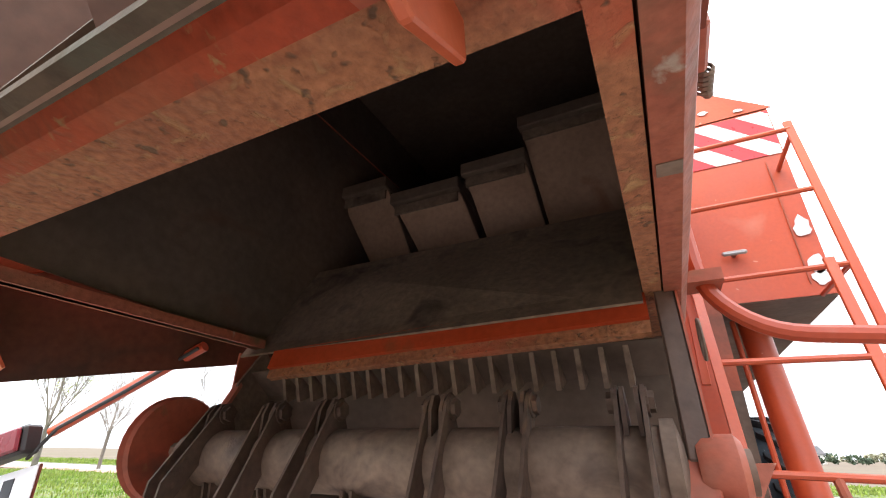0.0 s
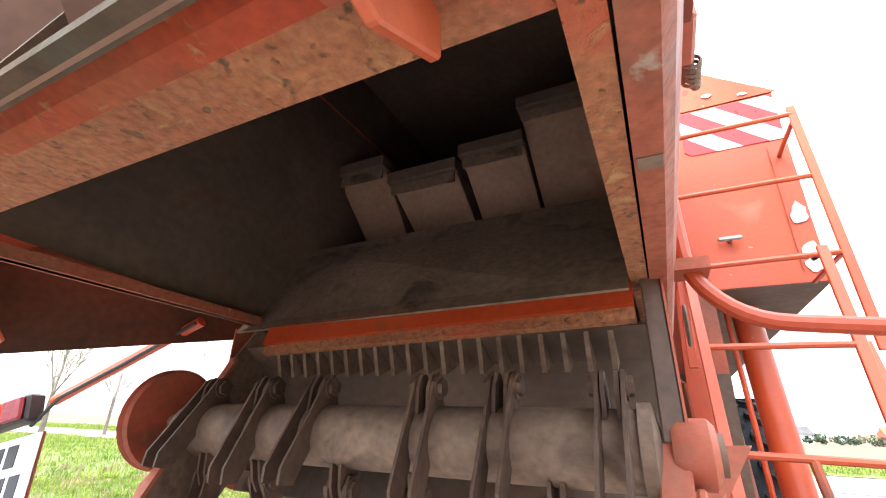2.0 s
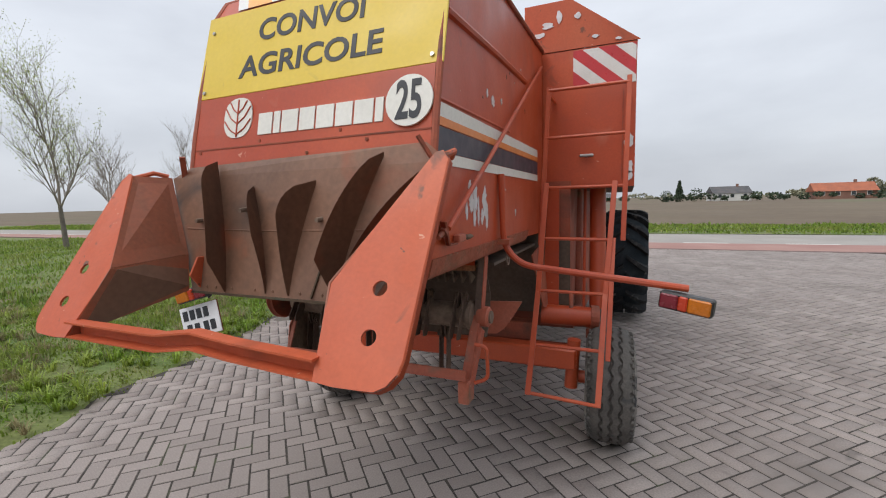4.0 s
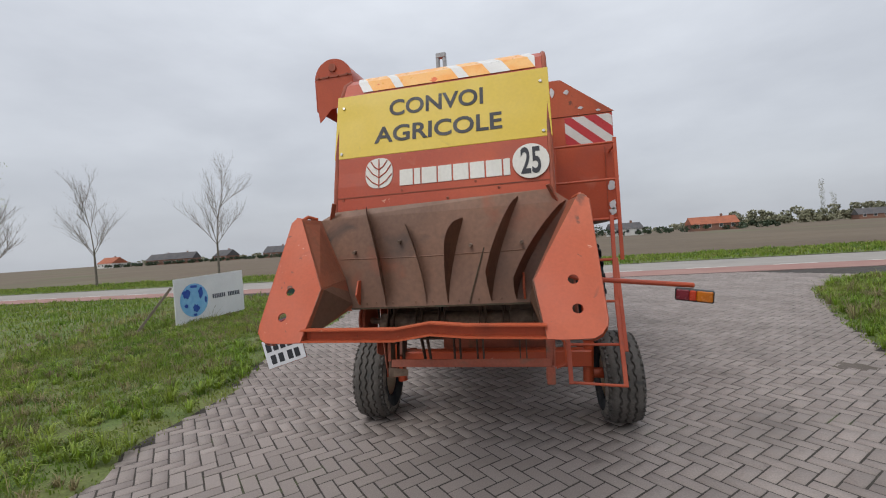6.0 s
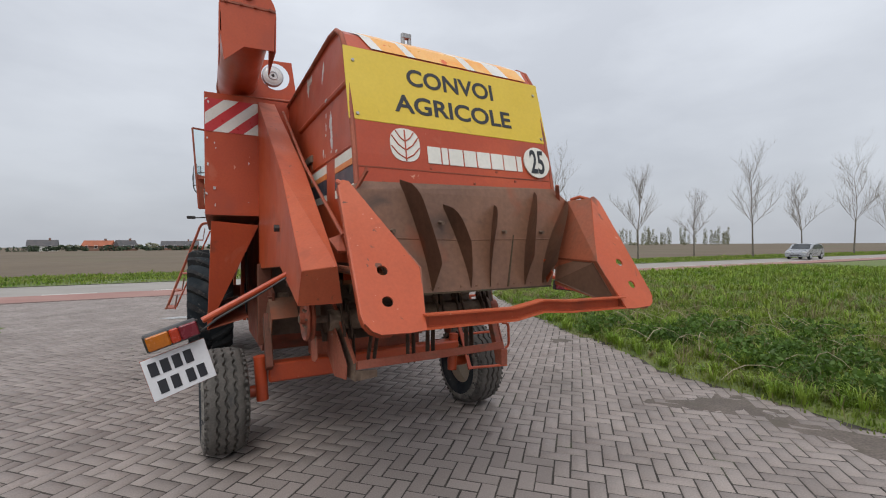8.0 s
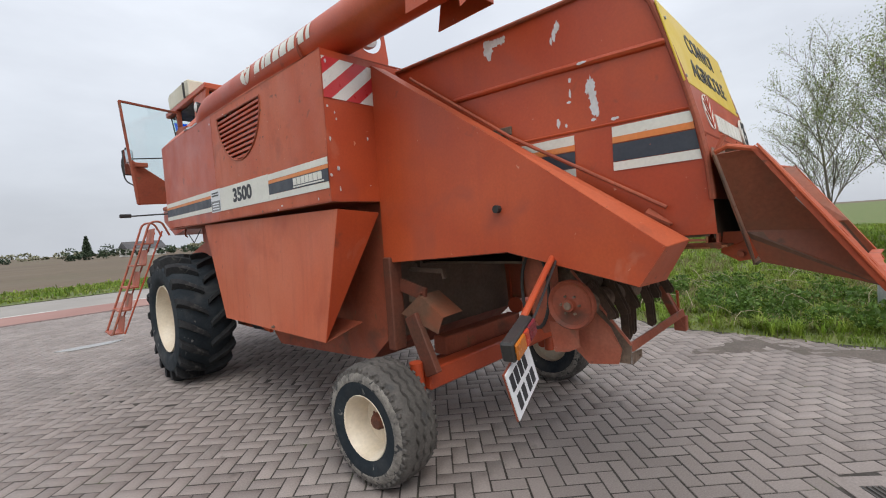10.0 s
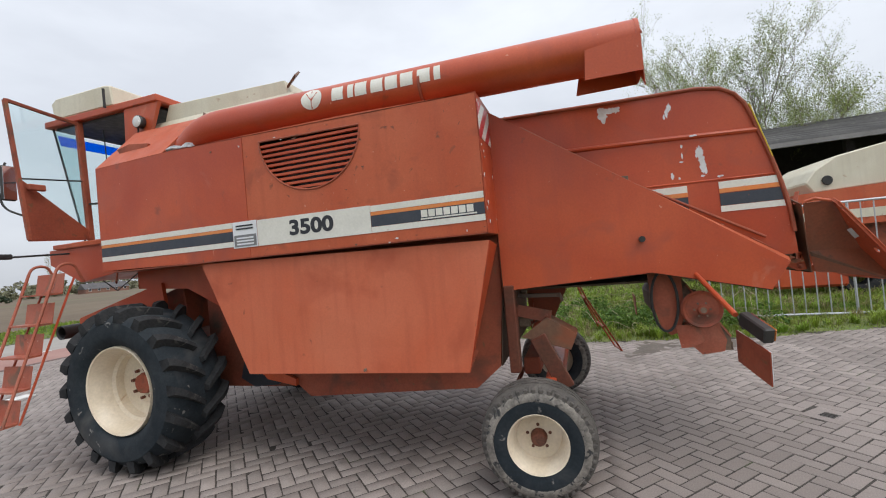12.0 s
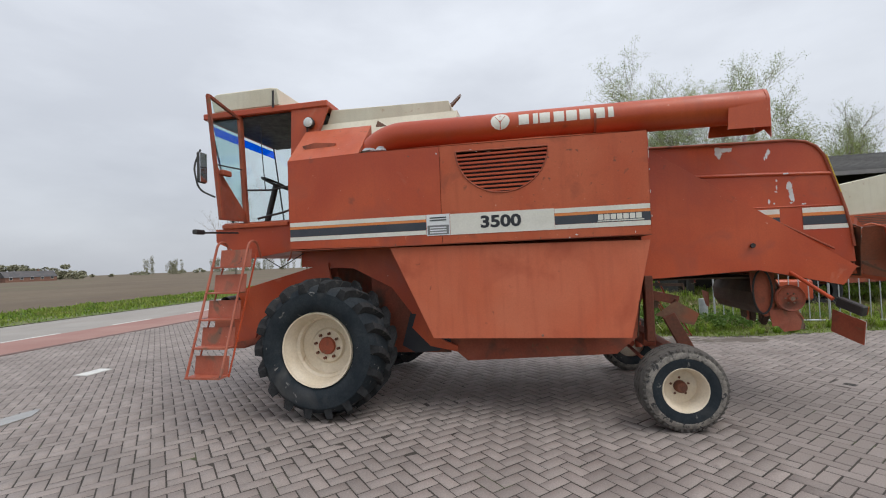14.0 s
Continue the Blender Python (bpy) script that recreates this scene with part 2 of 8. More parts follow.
galv = mat("galvanised_steel", (0.44, 0.46, 0.48), (0.52, 0.54, 0.56), 0.45, 0.6, s1=9, s2=60, bump=0.04, grain=0.1)
chrome = mat("bare_steel", (0.45, 0.44, 0.43), (0.34, 0.33, 0.32), 0.35, 0.8, s1=9, s2=60, bump=0.05, grain=0.15)
mirror_face = mat("mirror_face", (0.75, 0.77, 0.80), (0.72, 0.74, 0.77), 0.05, 1.0, s1=5, s2=60, bump=0.0, grain=0.03)
lens_white = mat("lamp_glass", (0.70, 0.70, 0.68), (0.60, 0.61, 0.60), 0.2, 0.2, s1=12, s2=90, bump=0.1, grain=0.12)


def glass_mat(name, tint, rough=0.02):
    m = bpy.data.materials.new(name)
    m.use_nodes = True
    nd, lk = m.node_tree.nodes, m.node_tree.links
    nd.clear()
    out, tr, gl, mx = (nd.new(k) for k in ("ShaderNodeOutputMaterial", "ShaderNodeBsdfTransparent", "ShaderNodeBsdfGlossy", "ShaderNodeMixShader"))
    tr.inputs["Color"].default_value, gl.inputs["Roughness"].default_value, mx.inputs[0].default_value = (*tint, 1), rough, 0.06
    lk.new(tr.outputs[0], mx.inputs[1])
    lk.new(gl.outputs[0], mx.inputs[2])
    lk.new(mx.outputs[0], out.inputs[0])
    return m


cab_glass = glass_mat("cab_glass", (0.91, 0.965, 0.965))
blue_film = glass_mat("blue_visor_film", (0.03, 0.36, 0.95), 0.1)
brick_mat = mat("concrete_paver", (0.245, 0.208, 0.190), (0.300, 0.258, 0.236), 0.85, s1=1.3, s2=90, bump=0.18, grain=0.18,
                spots=(((0.195, 0.168, 0.153), 0.7, 0.55, 0.2), ((0.16, 0.138, 0.125), 5.0, 0.66, 0.10), ((0.38, 0.34, 0.31), 40.0, 0.70, 0.06)), var=0.12)
brick_mat_joined = mat("concrete_paver_rest", (0.245, 0.208, 0.190), (0.300, 0.258, 0.236), 0.85, s1=1.3, s2=90, bump=0.18, grain=0.18,
                       spots=(((0.195, 0.168, 0.153), 0.7, 0.55, 0.2), ((0.16, 0.138, 0.125), 5.0, 0.66, 0.10), ((0.38, 0.34, 0.31), 40.0, 0.70, 0.06)), var=0.12, island=0.12)
joint_sand = mat("joint_sand", (0.040, 0.034, 0.029), (0.062, 0.053, 0.045), 0.95, s1=6, s2=90, bump=0.2, grain=0.25,
                 spots=(((0.07, 0.085, 0.035), 2.0, 0.62, 0.1),))
asphalt = mat("grey_road_concrete", (0.285, 0.262, 0.238), (0.325, 0.300, 0.272), 0.9, s1=0.5, s2=60, bump=0.06, grain=0.1,
              spots=(((0.27, 0.255, 0.245), 0.7, 0.58, 0.15),))
red_lane = mat("red_cycle_lane", (0.30, 0.16, 0.135), (0.34, 0.195, 0.165), 0.9, s1=0.6, s2=60, bump=0.05, grain=0.1)
line_white = mat("road_marking", (0.66, 0.65, 0.62), (0.58, 0.57, 0.55), 0.7, s1=5, s2=60, bump=0.04, grain=0.1)
field_soil = mat("field_soil", (0.115, 0.083, 0.052), (0.142, 0.106, 0.066), 0.95, s1=0.05, s2=1.2, bump=0.3, grain=0.18,
                 spots=(((0.10, 0.115, 0.045), 0.03, 0.55, 0.2),))
verge_soil = mat("verge_soil", (0.10, 0.15, 0.035), (0.15, 0.17, 0.055), 0.95, s1=1.4, s2=30, bump=0.4, grain=0.3,
                 spots=(((0.17, 0.135, 0.085), 1.6, 0.60, 0.12),))
grass_mat = mat("grass_blades", (0.140, 0.232, 0.026), (0.240, 0.285, 0.056), 0.6, s1=0.8, s2=6, bump=0.0, grain=0.25,
                spots=(((0.36, 0.31, 0.14), 1.3, 0.60, 0.10), ((0.08, 0.16, 0.03), 1.7, 0.60, 0.12)), var=0.1, island=0.4)
dry_grass = mat("dry_grass", (0.30, 0.25, 0.13), (0.22, 0.20, 0.09), 0.7, s1=1.0, s2=8, bump=0.0, grain=0.2, var=0.1, island=0.3)
straw = mat("dead_straw", (0.42, 0.36, 0.24), (0.34, 0.28, 0.18), 0.7, s1=5, s2=40, bump=0.05, grain=0.15)
bark = mat("bark", (0.12, 0.10, 0.085), (0.17, 0.15, 0.12), 0.9, s1=6, s2=60, bump=0.3, grain=0.25)
twig = mat("twig_bark", (0.20, 0.17, 0.145), (0.25, 0.215, 0.18), 0.9, s1=3, s2=30, bump=0.0, grain=0.15)
pale_leaf = mat("pale_young_leaf", (0.34, 0.41, 0.13), (0.42, 0.46, 0.18), 0.6, s1=0.6, s2=9, bump=0.0, grain=0.15, var=0.1, island=0.25)
willow_leaf = mat("willow_leaf", (0.24, 0.31, 0.09), (0.32, 0.37, 0.125), 0.6, s1=0.6, s2=9, bump=0.0, grain=0.2, var=0.1, island=0.3)
# far foliage, lightened so that its colour holds the distance haze
hazed_hedge_leaf = mat("hazed_hedge_leaf", (0.20, 0.205, 0.125), (0.25, 0.24, 0.16), 0.8, s1=0.15, s2=3, bump=0.0, grain=0.25, var=0.1, island=0.35)
dark_leaf = mat("evergreen_leaf", (0.035, 0.055, 0.03), (0.05, 0.075, 0.035), 0.8, s1=0.4, s2=3, bump=0.0, grain=0.25, var=0.1, island=0.3)
roof_sheet = mat("fibre_cement_roof", (0.060, 0.058, 0.056), (0.085, 0.082, 0.078), 0.9, s1=1.0, s2=30, bump=0.15, grain=0.2,
                 spots=(((0.12, 0.12, 0.105), 3.0, 0.62, 0.1),))
shed_dark = mat("tarred_boards", (0.018, 0.016, 0.015), (0.030, 0.027, 0.024), 0.9, s1=3, s2=40, bump=0.1, grain=0.25)
gutter_grey = mat("grey_plastic_gutter", (0.17, 0.165, 0.16), (0.21, 0.205, 0.20), 0.6, s1=2, s2=40, bump=0.03, grain=0.1)
roof_tile = mat("red_roof_tiles", (0.38, 0.12, 0.06), (0.30, 0.10, 0.055), 0.85, s1=0.6, s2=8, bump=0.1, grain=0.2)
roof_dark = mat("dark_roof_tiles", (0.075, 0.075, 0.08), (0.11, 0.10, 0.10), 0.85, s1=0.6, s2=8, bump=0.1, grain=0.2)
house_white = mat("white_render", (0.68, 0.67, 0.64), (0.62, 0.61, 0.58), 0.8, s1=0.8, s2=12, bump=0.05, grain=0.06)
house_brick = mat("house_brick", (0.24, 0.13, 0.09), (0.20, 0.10, 0.075), 0.85, s1=0.8, s2=12, bump=0.05, grain=0.15)
window_dark = mat("window_glass_dark", (0.03, 0.035, 0.04), (0.05, 0.055, 0.06), 0.15, s1=1, s2=9, bump=0.0, grain=0.1)
green_box = mat("green_cabinet_paint", (0.012, 0.045, 0.035), (0.018, 0.055, 0.042), 0.5, s1=3, s2=50, bump=0.03, grain=0.12)
sign_white = mat("white_board", (0.76, 0.77, 0.79), (0.70, 0.71, 0.73), 0.4, s1=1.5, s2=40, bump=0.01, grain=0.04)
sign_sky = mat("light_blue_print", (0.16, 0.42, 0.72), (0.24, 0.52, 0.78), 0.4, s1=6, s2=40, bump=0.0, grain=0.05)
sign_blue = mat("blue_print", (0.012, 0.05, 0.33), (0.02, 0.09, 0.42), 0.4, s1=6, s2=40, bump=0.0, grain=0.05)
sign_ink = mat("dark_print", (0.06, 0.07, 0.10), (0.08, 0.09, 0.12), 0.5, s1=5, s2=40, bump=0.0, grain=0.05)
old_wood = mat("weathered_wood", (0.17, 0.14, 0.11), (0.23, 0.19, 0.15), 0.9, s1=4, s2=50, bump=0.2, grain=0.25)
iron_cover = mat("cast_iron_cover", (0.10, 0.095, 0.09), (0.14, 0.13, 0.12), 0.7, 0.4, s1=6, s2=60, bump=0.2, grain=0.25)
water = mat("puddle_water", (0.26, 0.25, 0.235), (0.30, 0.29, 0.27), 0.10, s1=3, s2=20, bump=0.0, grain=0.05)
car_silver = mat("silver_car_paint", (0.35, 0.36, 0.38), (0.40, 0.41, 0.43), 0.3, 0.6, s1=3, s2=50, bump=0.0, grain=0.04)
worn_soil = mat("worn_soil", (0.140, 0.115, 0.098), (0.112, 0.092, 0.078), 0.95, s1=3, s2=50, bump=0.3, grain=0.3, spots=(((0.10, 0.085, 0.065), 5.0, 0.55, 0.15),))

foil = mat("grey_plastic_foil", (0.42, 0.43, 0.44), (0.24, 0.25, 0.26), 0.35, s1=22, s2=60, bump=0.4, grain=0.3)
mud_rubber = mat("mud_scuffed_rubber", (0.25, 0.228, 0.2), (0.12, 0.11, 0.10), 0.9, s1=14, s2=80, bump=0.2, grain=0.25,
                 spots=(((0.035, 0.036, 0.038), 16.0, 0.55, 0.06),))
nettle_leaf = mat("nettle_leaf", (0.070, 0.140, 0.020), (0.11, 0.19, 0.032), 0.6, s1=1.5, s2=9, bump=0.0, grain=0.2, var=0.1, island=0.35)


def thin(m, share):
    """Let light through a leaf."""
    nd, lk = m.node_tree.nodes, m.node_tree.links
    bs = nd["Principled BSDF"]
    tr, mx = nd.new("ShaderNodeBsdfTranslucent"), nd.new("ShaderNodeMixShader")
    lk.new(bs.inputs["Base Color"].links[0].from_socket, tr.inputs["Color"])
    mx.inputs[0].default_value = share
    lk.new(bs.outputs[0], mx.inputs[1])
    lk.new(tr.outputs[0], mx.inputs[2])
    lk.new(mx.outputs[0], nd["Material Output"].inputs["Surface"])


bright_grass = mat("bright_grass", (0.185, 0.305, 0.030), (0.275, 0.340, 0.055), 0.6, s1=1.2, s2=6, bump=0.0, grain=0.2, var=0.1, island=0.35)
for leafy in (grass_mat, bright_grass, dry_grass, pale_leaf, willow_leaf, nettle_leaf):
    thin(leafy, 0.62 if leafy in (pale_leaf, willow_leaf) else 0.4)

# ---------------------------------------------------------------- geometry helpers


def part(name, bm, material, parent, label="", smooth=False):
    me = bm
    if isinstance(bm, bmesh.types.BMesh):
        bmesh.ops.recalc_face_normals(bm, faces=bm.faces)
        me = bpy.data.meshes.new(name)
        if smooth:
            for f in bm.faces:
                f.smooth = True
        bm.to_mesh(me)
        bm.free()
    if not me.materials:
        me.materials.append(material)
    ob = new(name, me)
    if smooth:
        try:
            me.set_sharp_from_angle(angle=radians(35))
        except AttributeError:
            pass
    if parent:
        ob.parent = parent
    if label:
        ob["label"] = label
    return ob


def thing(name, label, category, at=(0, 0, 0), group="", kind="", turn=0):
    ob = new(name)
    ob.empty_display_size = 0.2
    ob.matrix_basis = pose(*at, 0, 0, turn)
    return tagged(ob, label, category, group, kind)


def join(*bms):
    out = bms[0]
    for b in bms[1:]:
        me = bpy.data.meshes.new("tmp")
        b.to_mesh(me)
        b.free()
        out.from_mesh(me)
        bpy.data.meshes.remove(me)
    return out


def moved(bm, m):
    bmesh.ops.transform(bm, matrix=m, verts=bm.verts)
    return bm


def bevelled(bm, w, seg=1):
    if w:
        bmesh.ops.bevel(bm, geom=list(bm.edges), offset=w, segments=seg, affect="EDGES", profile=0.6)
    return bm


def box(x0, x1, y0, y1, z0, z1, bv=0.0):
    bm = bmesh.new()
    vs = [bm.verts.new((x, y, z)) for z in (z0, z1) for x, y in ((x0, y0), (x1, y0), (x1, y1), (x0, y1))]
    for q in ((0, 3, 2, 1), (4, 5, 6, 7), (0, 1, 5, 4), (1, 2, 6, 5), (2, 3, 7, 6), (3, 0, 4, 7)):
        bm.faces.new([vs[i] for i in q])
    return bevelled(bm, bv)


def newell(pts):
    n = Vector((0, 0, 0))
    for a, b in zip(pts, pts[1:] + pts[:1]):
        n += Vector(((a[1] - b[1]) * (a[2] + b[2]), (a[2] - b[2]) * (a[0] + b[0]), (a[0] - b[0]) * (a[1] + b[1])))
    return n.normalized()


def plate(pts, th=0.006, bv=0.0):
    """A sheet of thickness th on a flat outline."""
    pts = [Vector(p) for p in pts]
    n = newell(pts) * th / 2
    bm = bmesh.new()
    a, b = [bm.verts.new(p + n) for p in pts], [bm.verts.new(p - n) for p in pts]
    bm.faces.new(a)
    bm.faces.new(b[::-1])
    for i in range(len(pts)):
        j = (i + 1) % len(pts)
        bm.faces.new((a[j], a[i], b[i], b[j]))
    return bevelled(bm, bv)


def solid(profile, axis, lo, hi, bv=0.0):
    """A prism: profile in the two other axes (in xyz order), from lo to hi along axis."""
    def at(u, v, w):
        return {"x": (w, u, v), "y": (u, w, v), "z": (u, v, w)}[axis]
    bm = bmesh.new()
    a, b = [bm.verts.new(at(u, v, lo)) for u, v in profile], [bm.verts.new(at(u, v, hi)) for u, v in profile]
    bm.faces.new(a)
    bm.faces.new(b[::-1])
    for i in range(len(profile)):
        j = (i + 1) % len(profile)
        bm.faces.new((a[j], a[i], b[i], b[j]))
    return bevelled(bm, bv)


def shell(profile, axis, lo, hi, th):
    """A bent sheet that follows an open profile."""
    def at(u, v, w):
        return {"x": (w, u, v), "y": (u, w, v), "z": (u, v, w)}[axis]
    ins = []
    for i, p in enumerate(profile):
        a, b = Vector(profile[max(0, i - 1)]), Vector(profile[min(len(profile) - 1, i + 1)])
        d = (b - a).normalized()
        ins.append((p[0] - d[1] * th, p[1] + d[0] * th))
    bm = bmesh.new()
    rows = [[bm.verts.new(at(u, v, w)) for u, v in pr] for w in (lo, hi) for pr in (profile, ins)]
    n = len(profile)
    for i in range(n - 1):
        bm.faces.new((rows[0][i], rows[0][i + 1], rows[2][i + 1], rows[2][i]))
        bm.faces.new((rows[1][i], rows[3][i], rows[3][i + 1], rows[1][i + 1]))
        bm.faces.new((rows[0][i], rows[1][i], rows[1][i + 1], rows[0][i + 1]))
        bm.faces.new((rows[2][i], rows[2][i + 1], rows[3][i + 1], rows[3][i]))
    for i in (0, n - 1):
        bm.faces.new((rows[0][i], rows[2][i], rows[3][i], rows[1][i]))
    return bm


def holed(outer, holes, to3d, th):
    """A sheet with openings: outlines in 2D, to3d(u, v, w) gives the place at depth w."""
    bm = bmesh.new()
    edges = []
    for loop in (outer, *holes):
        vs = [bm.verts.new((u, v, 0)) for u, v in loop]
        edges += [bm.edges.new((vs[i], vs[(i + 1) % len(vs)])) for i in range(len(vs))]
    bmesh.ops.triangle_fill(bm, edges=edges, use_beauty=True, use_dissolve=False)
    ret = bmesh.ops.extrude_face_region(bm, geom=list(bm.faces))
    for v in ret["geom"]:
        if isinstance(v, bmesh.types.BMVert):
            v.co.z = th
    for v in bm.verts:
        v.co = Vector(to3d(*v.co))
    return bm


def ring(c, r, n=16, sy=1.0, a0=0.0, a1=360.0):
    full = a1 - a0 >= 360
    return [(c[0] + r * math.cos(radians(a0 + (a1 - a0) * i / (n if full else n - 1))), c[1] + sy * r * math.sin(radians(a0 + (a1 - a0) * i / (n if full else n - 1)))) for i in range(n)]


def fillet(pts, r, n=5):
    """The same way with its corners rounded."""
    pts = [Vector(p) for p in pts]
    out = [pts[0]]
    for a, b, c in zip(pts, pts[1:], pts[2:]):
        u, v = (a - b), (c - b)
        k = min(r, u.length * 0.49, v.length * 0.49)
        p, q = b + u.normalized() * k, b + v.normalized() * k
        out += [p.lerp(b, t).lerp(b.lerp(q, t), t) for t in [i / n for i in range(n + 1)]]
    return out + [pts[-1]]


def tube(pts, r, seg=10, ends=True):
    """A round bar along a way; r may be one radius or one for each point."""
    pts = [Vector(p) for p in pts]
    rs = r if isinstance(r, (list, tuple)) else [r] * len(pts)
    bm = bmesh.new()
    side = None
    rings = []
    for i, p in enumerate(pts):
        d = (pts[min(i + 1, len(pts) - 1)] - pts[max(i - 1, 0)]).normalized()
        if side is None:
            side = d.orthogonal().normalized()
        side = (side - d * side.dot(d)).normalized()
        up = d.cross(side)
        rings.append([bm.verts.new(p + (side * math.cos(a) + up * math.sin(a)) * rs[i]) for a in [2 * math.pi * k / seg for k in range(seg)]])
    for a, b in zip(rings, rings[1:]):
        for k in range(seg):
            bm.faces.new((a[k], a[(k + 1) % seg], b[(k + 1) % seg], b[k]))
    if ends:
        bm.faces.new(rings[0][::-1])
        bm.faces.new(rings[-1])
    return bm


def bar(p, q, w, h, up=(0, 0, 1), bv=0.0):
    """A flat or square bar from p to q, w across and h along up."""
    p, q, up = Vector(p), Vector(q), Vector(up)
    d = (q - p).normalized()
    s = d.cross(up).normalized()
    u = s.cross(d)
    bm = bmesh.new()
    vs = [bm.verts.new(e + s * (w / 2) * a + u * (h / 2) * b) for e in (p, q) for a, b in ((-1, -1), (1, -1), (1, 1), (-1, 1))]
    for f in ((0, 3, 2, 1), (4, 5, 6, 7), (0, 1, 5, 4), (1, 2, 6, 5), (2, 3, 7, 6), (3, 0, 4, 7)):
        bm.faces.new([vs[i] for i in f])
    return bevelled(bm, bv)


def lathe(profile, c, axis="x", seg=48):
    """Turn a profile of (radius, place along the axis) round an axis through c."""
    def at(rad, a, t):
        u, v = rad * math.cos(t), rad * math.sin(t)
        return {"x": (c[0] + a, c[1] + u, c[2] + v), "y": (c[0] + u, c[1] + a, c[2] + v), "z": (c[0] + u, c[1] + v, c[2] + a)}[axis]
    bm = bmesh.new()
    rows = []
    for rad, a in profile:
        if rad < 1e-6:
            rows.append([bm.verts.new(at(0, a, 0))])
        else:
            rows.append([bm.verts.new(at(rad, a, 2 * math.pi * k / seg)) for k in range(seg)])
    for p, q in zip(rows, rows[1:]):
        for k in range(seg):
            j = (k + 1) % seg
            f = [p[k % len(p)], p[j % len(p)], q[j % len(q)], q[k % len(q)]]
            f = [v for i, v in enumerate(f) if v not in f[:i]]
            if len(f) > 2:
                bm.faces.new(f)
    return bm


def lettering(text, size, depth=0.002, heavy=0.0, wide=1.0):
    """Letters as a mesh, upright in the xz plane, centred, that face -y."""
    cu = bpy.data.curves.new("letters", "FONT")
    cu.body, cu.size, cu.extrude, cu.offset, cu.align_x, cu.align_y = text, size, depth, heavy, "CENTER", "CENTER"
    cu.resolution_u = 4
    ob = bpy.data.objects.new("letters", cu)
    scene.collection.objects.link(ob)
    me = bpy.data.meshes.new_from_object(ob.evaluated_get(bpy.context.evaluated_depsgraph_get()))
    bm = bmesh.new()
    bm.from_mesh(me)
    bpy.data.objects.remove(ob)
    bpy.data.meshes.remove(me)
    lo, hi = min(v.co.x for v in bm.verts), max(v.co.x for v in bm.verts)
    bmesh.ops.translate(bm, vec=(-(lo + hi) / 2, 0, 0), verts=bm.verts)
    bmesh.ops.scale(bm, vec=(wide, 1, 1), verts=bm.verts)
    bmesh.ops.rotate(bm, matrix=Matrix.Rotation(radians(90), 3, "X"), verts=bm.verts)
    return bm


def fitted(bm, width, height):
    """Scale letters to a width and a height."""
    w = max(v.co.x for v in bm.verts) - min(v.co.x for v in bm.verts)
    lo, hi = min(v.co.z for v in bm.verts), max(v.co.z for v in bm.verts)
    for v in bm.verts:
        v.co.x *= width / w
        v.co.z = (v.co.z - (lo + hi) / 2) * height / (hi - lo)
    return bm


def bulk(name, co, faces, material, parent=None, label="", category="", kind="stuff"):
    """One mesh from arrays of places and of triangles or quads."""
    me = bpy.data.meshes.new(name)
    n, k = faces.shape
    me.vertices.add(len(co))
    me.vertices.foreach_set("co", co.astype(np.float32).ravel())
    me.loops.add(n * k)
    me.loops.foreach_set("vertex_index", faces.astype(np.int32).ravel())
    me.polygons.add(n)
    me.polygons.foreach_set("loop_start", np.arange(0, n * k, k, dtype=np.int32))
    me.polygons.foreach_set("loop_total", np.full(n, k, dtype=np.int32))
    me.update(calc_edges=True)
    me.validate()
    me.materials.append(material)
    ob = new(name, me)
    if parent:
        ob.parent = parent
    return tagged(ob, label, category, "", kind)

# ---------------------------------------------------------------- ground, road, verges
# edges of the paved yard: (y, x) along its two sides
EDGE_L = [(-9.0, -2.9), (-1.8, -2.75), (-0.9, -2.98), (0.4, -3.12), (1.7, -3.6), (2.9, -3.85), (5.5, -4.15), (7.5, -4.7), (9.2, -6.2), (10.4, -9.0), (11.3, -15.0)]
EDGE_R = [(-12.0, 5.2), (-4.7, 4.1), (-2.9, 3.55), (-2.2, 3.45), (-1.5, 3.6), (-0.5, 3.5), (1.0, 4.1), (1.9, 4.25), (4.3, 5.1), (7.4, 6.4), (9.5, 8.2), (10.8, 12.0), (11.4, 18.0)]
ROAD_Y0, ROAD_Y1, LANE_Y, VERGE_Y = 12.2, 18.5, 14.4, 25.0


def edge_at(rows, y):
    return float(np.interp(y, [r[0] for r in rows], [r[1] for r in rows])) + 0.06 * noise.noise((y * 2.3, rows[0][1], 0))


def sheet(x0, x1, y0, y1, z, nx=1, ny=1):
    bm = bmesh.new()
    g = [[bm.verts.new((x0 + (x1 - x0) * i / nx, y0 + (y1 - y0) * j / ny, z)) for i in range(nx + 1)] for j in range(ny + 1)]
    for j in range(ny):
        for i in range(nx):
            bm.faces.new((g[j][i], g[j][i + 1], g[j + 1][i + 1], g[j + 1][i]))
    return bm


ground = part("ground", sheet(-1500, 1500, -1500, 1500, -0.10, 8, 8), field_soil, None)
tagged(ground, "flat brown ploughed field that reaches the horizon", "field", kind="structure")


def lie(x, y):
    """The gentle lie of the yard: a swell where the drive wheel stands."""
    return 0.046 * math.exp(-((x + 1.15) / 1.3) ** 2 - ((y - 3.5) / 1.5) ** 2) + 0.005 * noise.noise((x * 0.6, y * 0.6, 5.0))


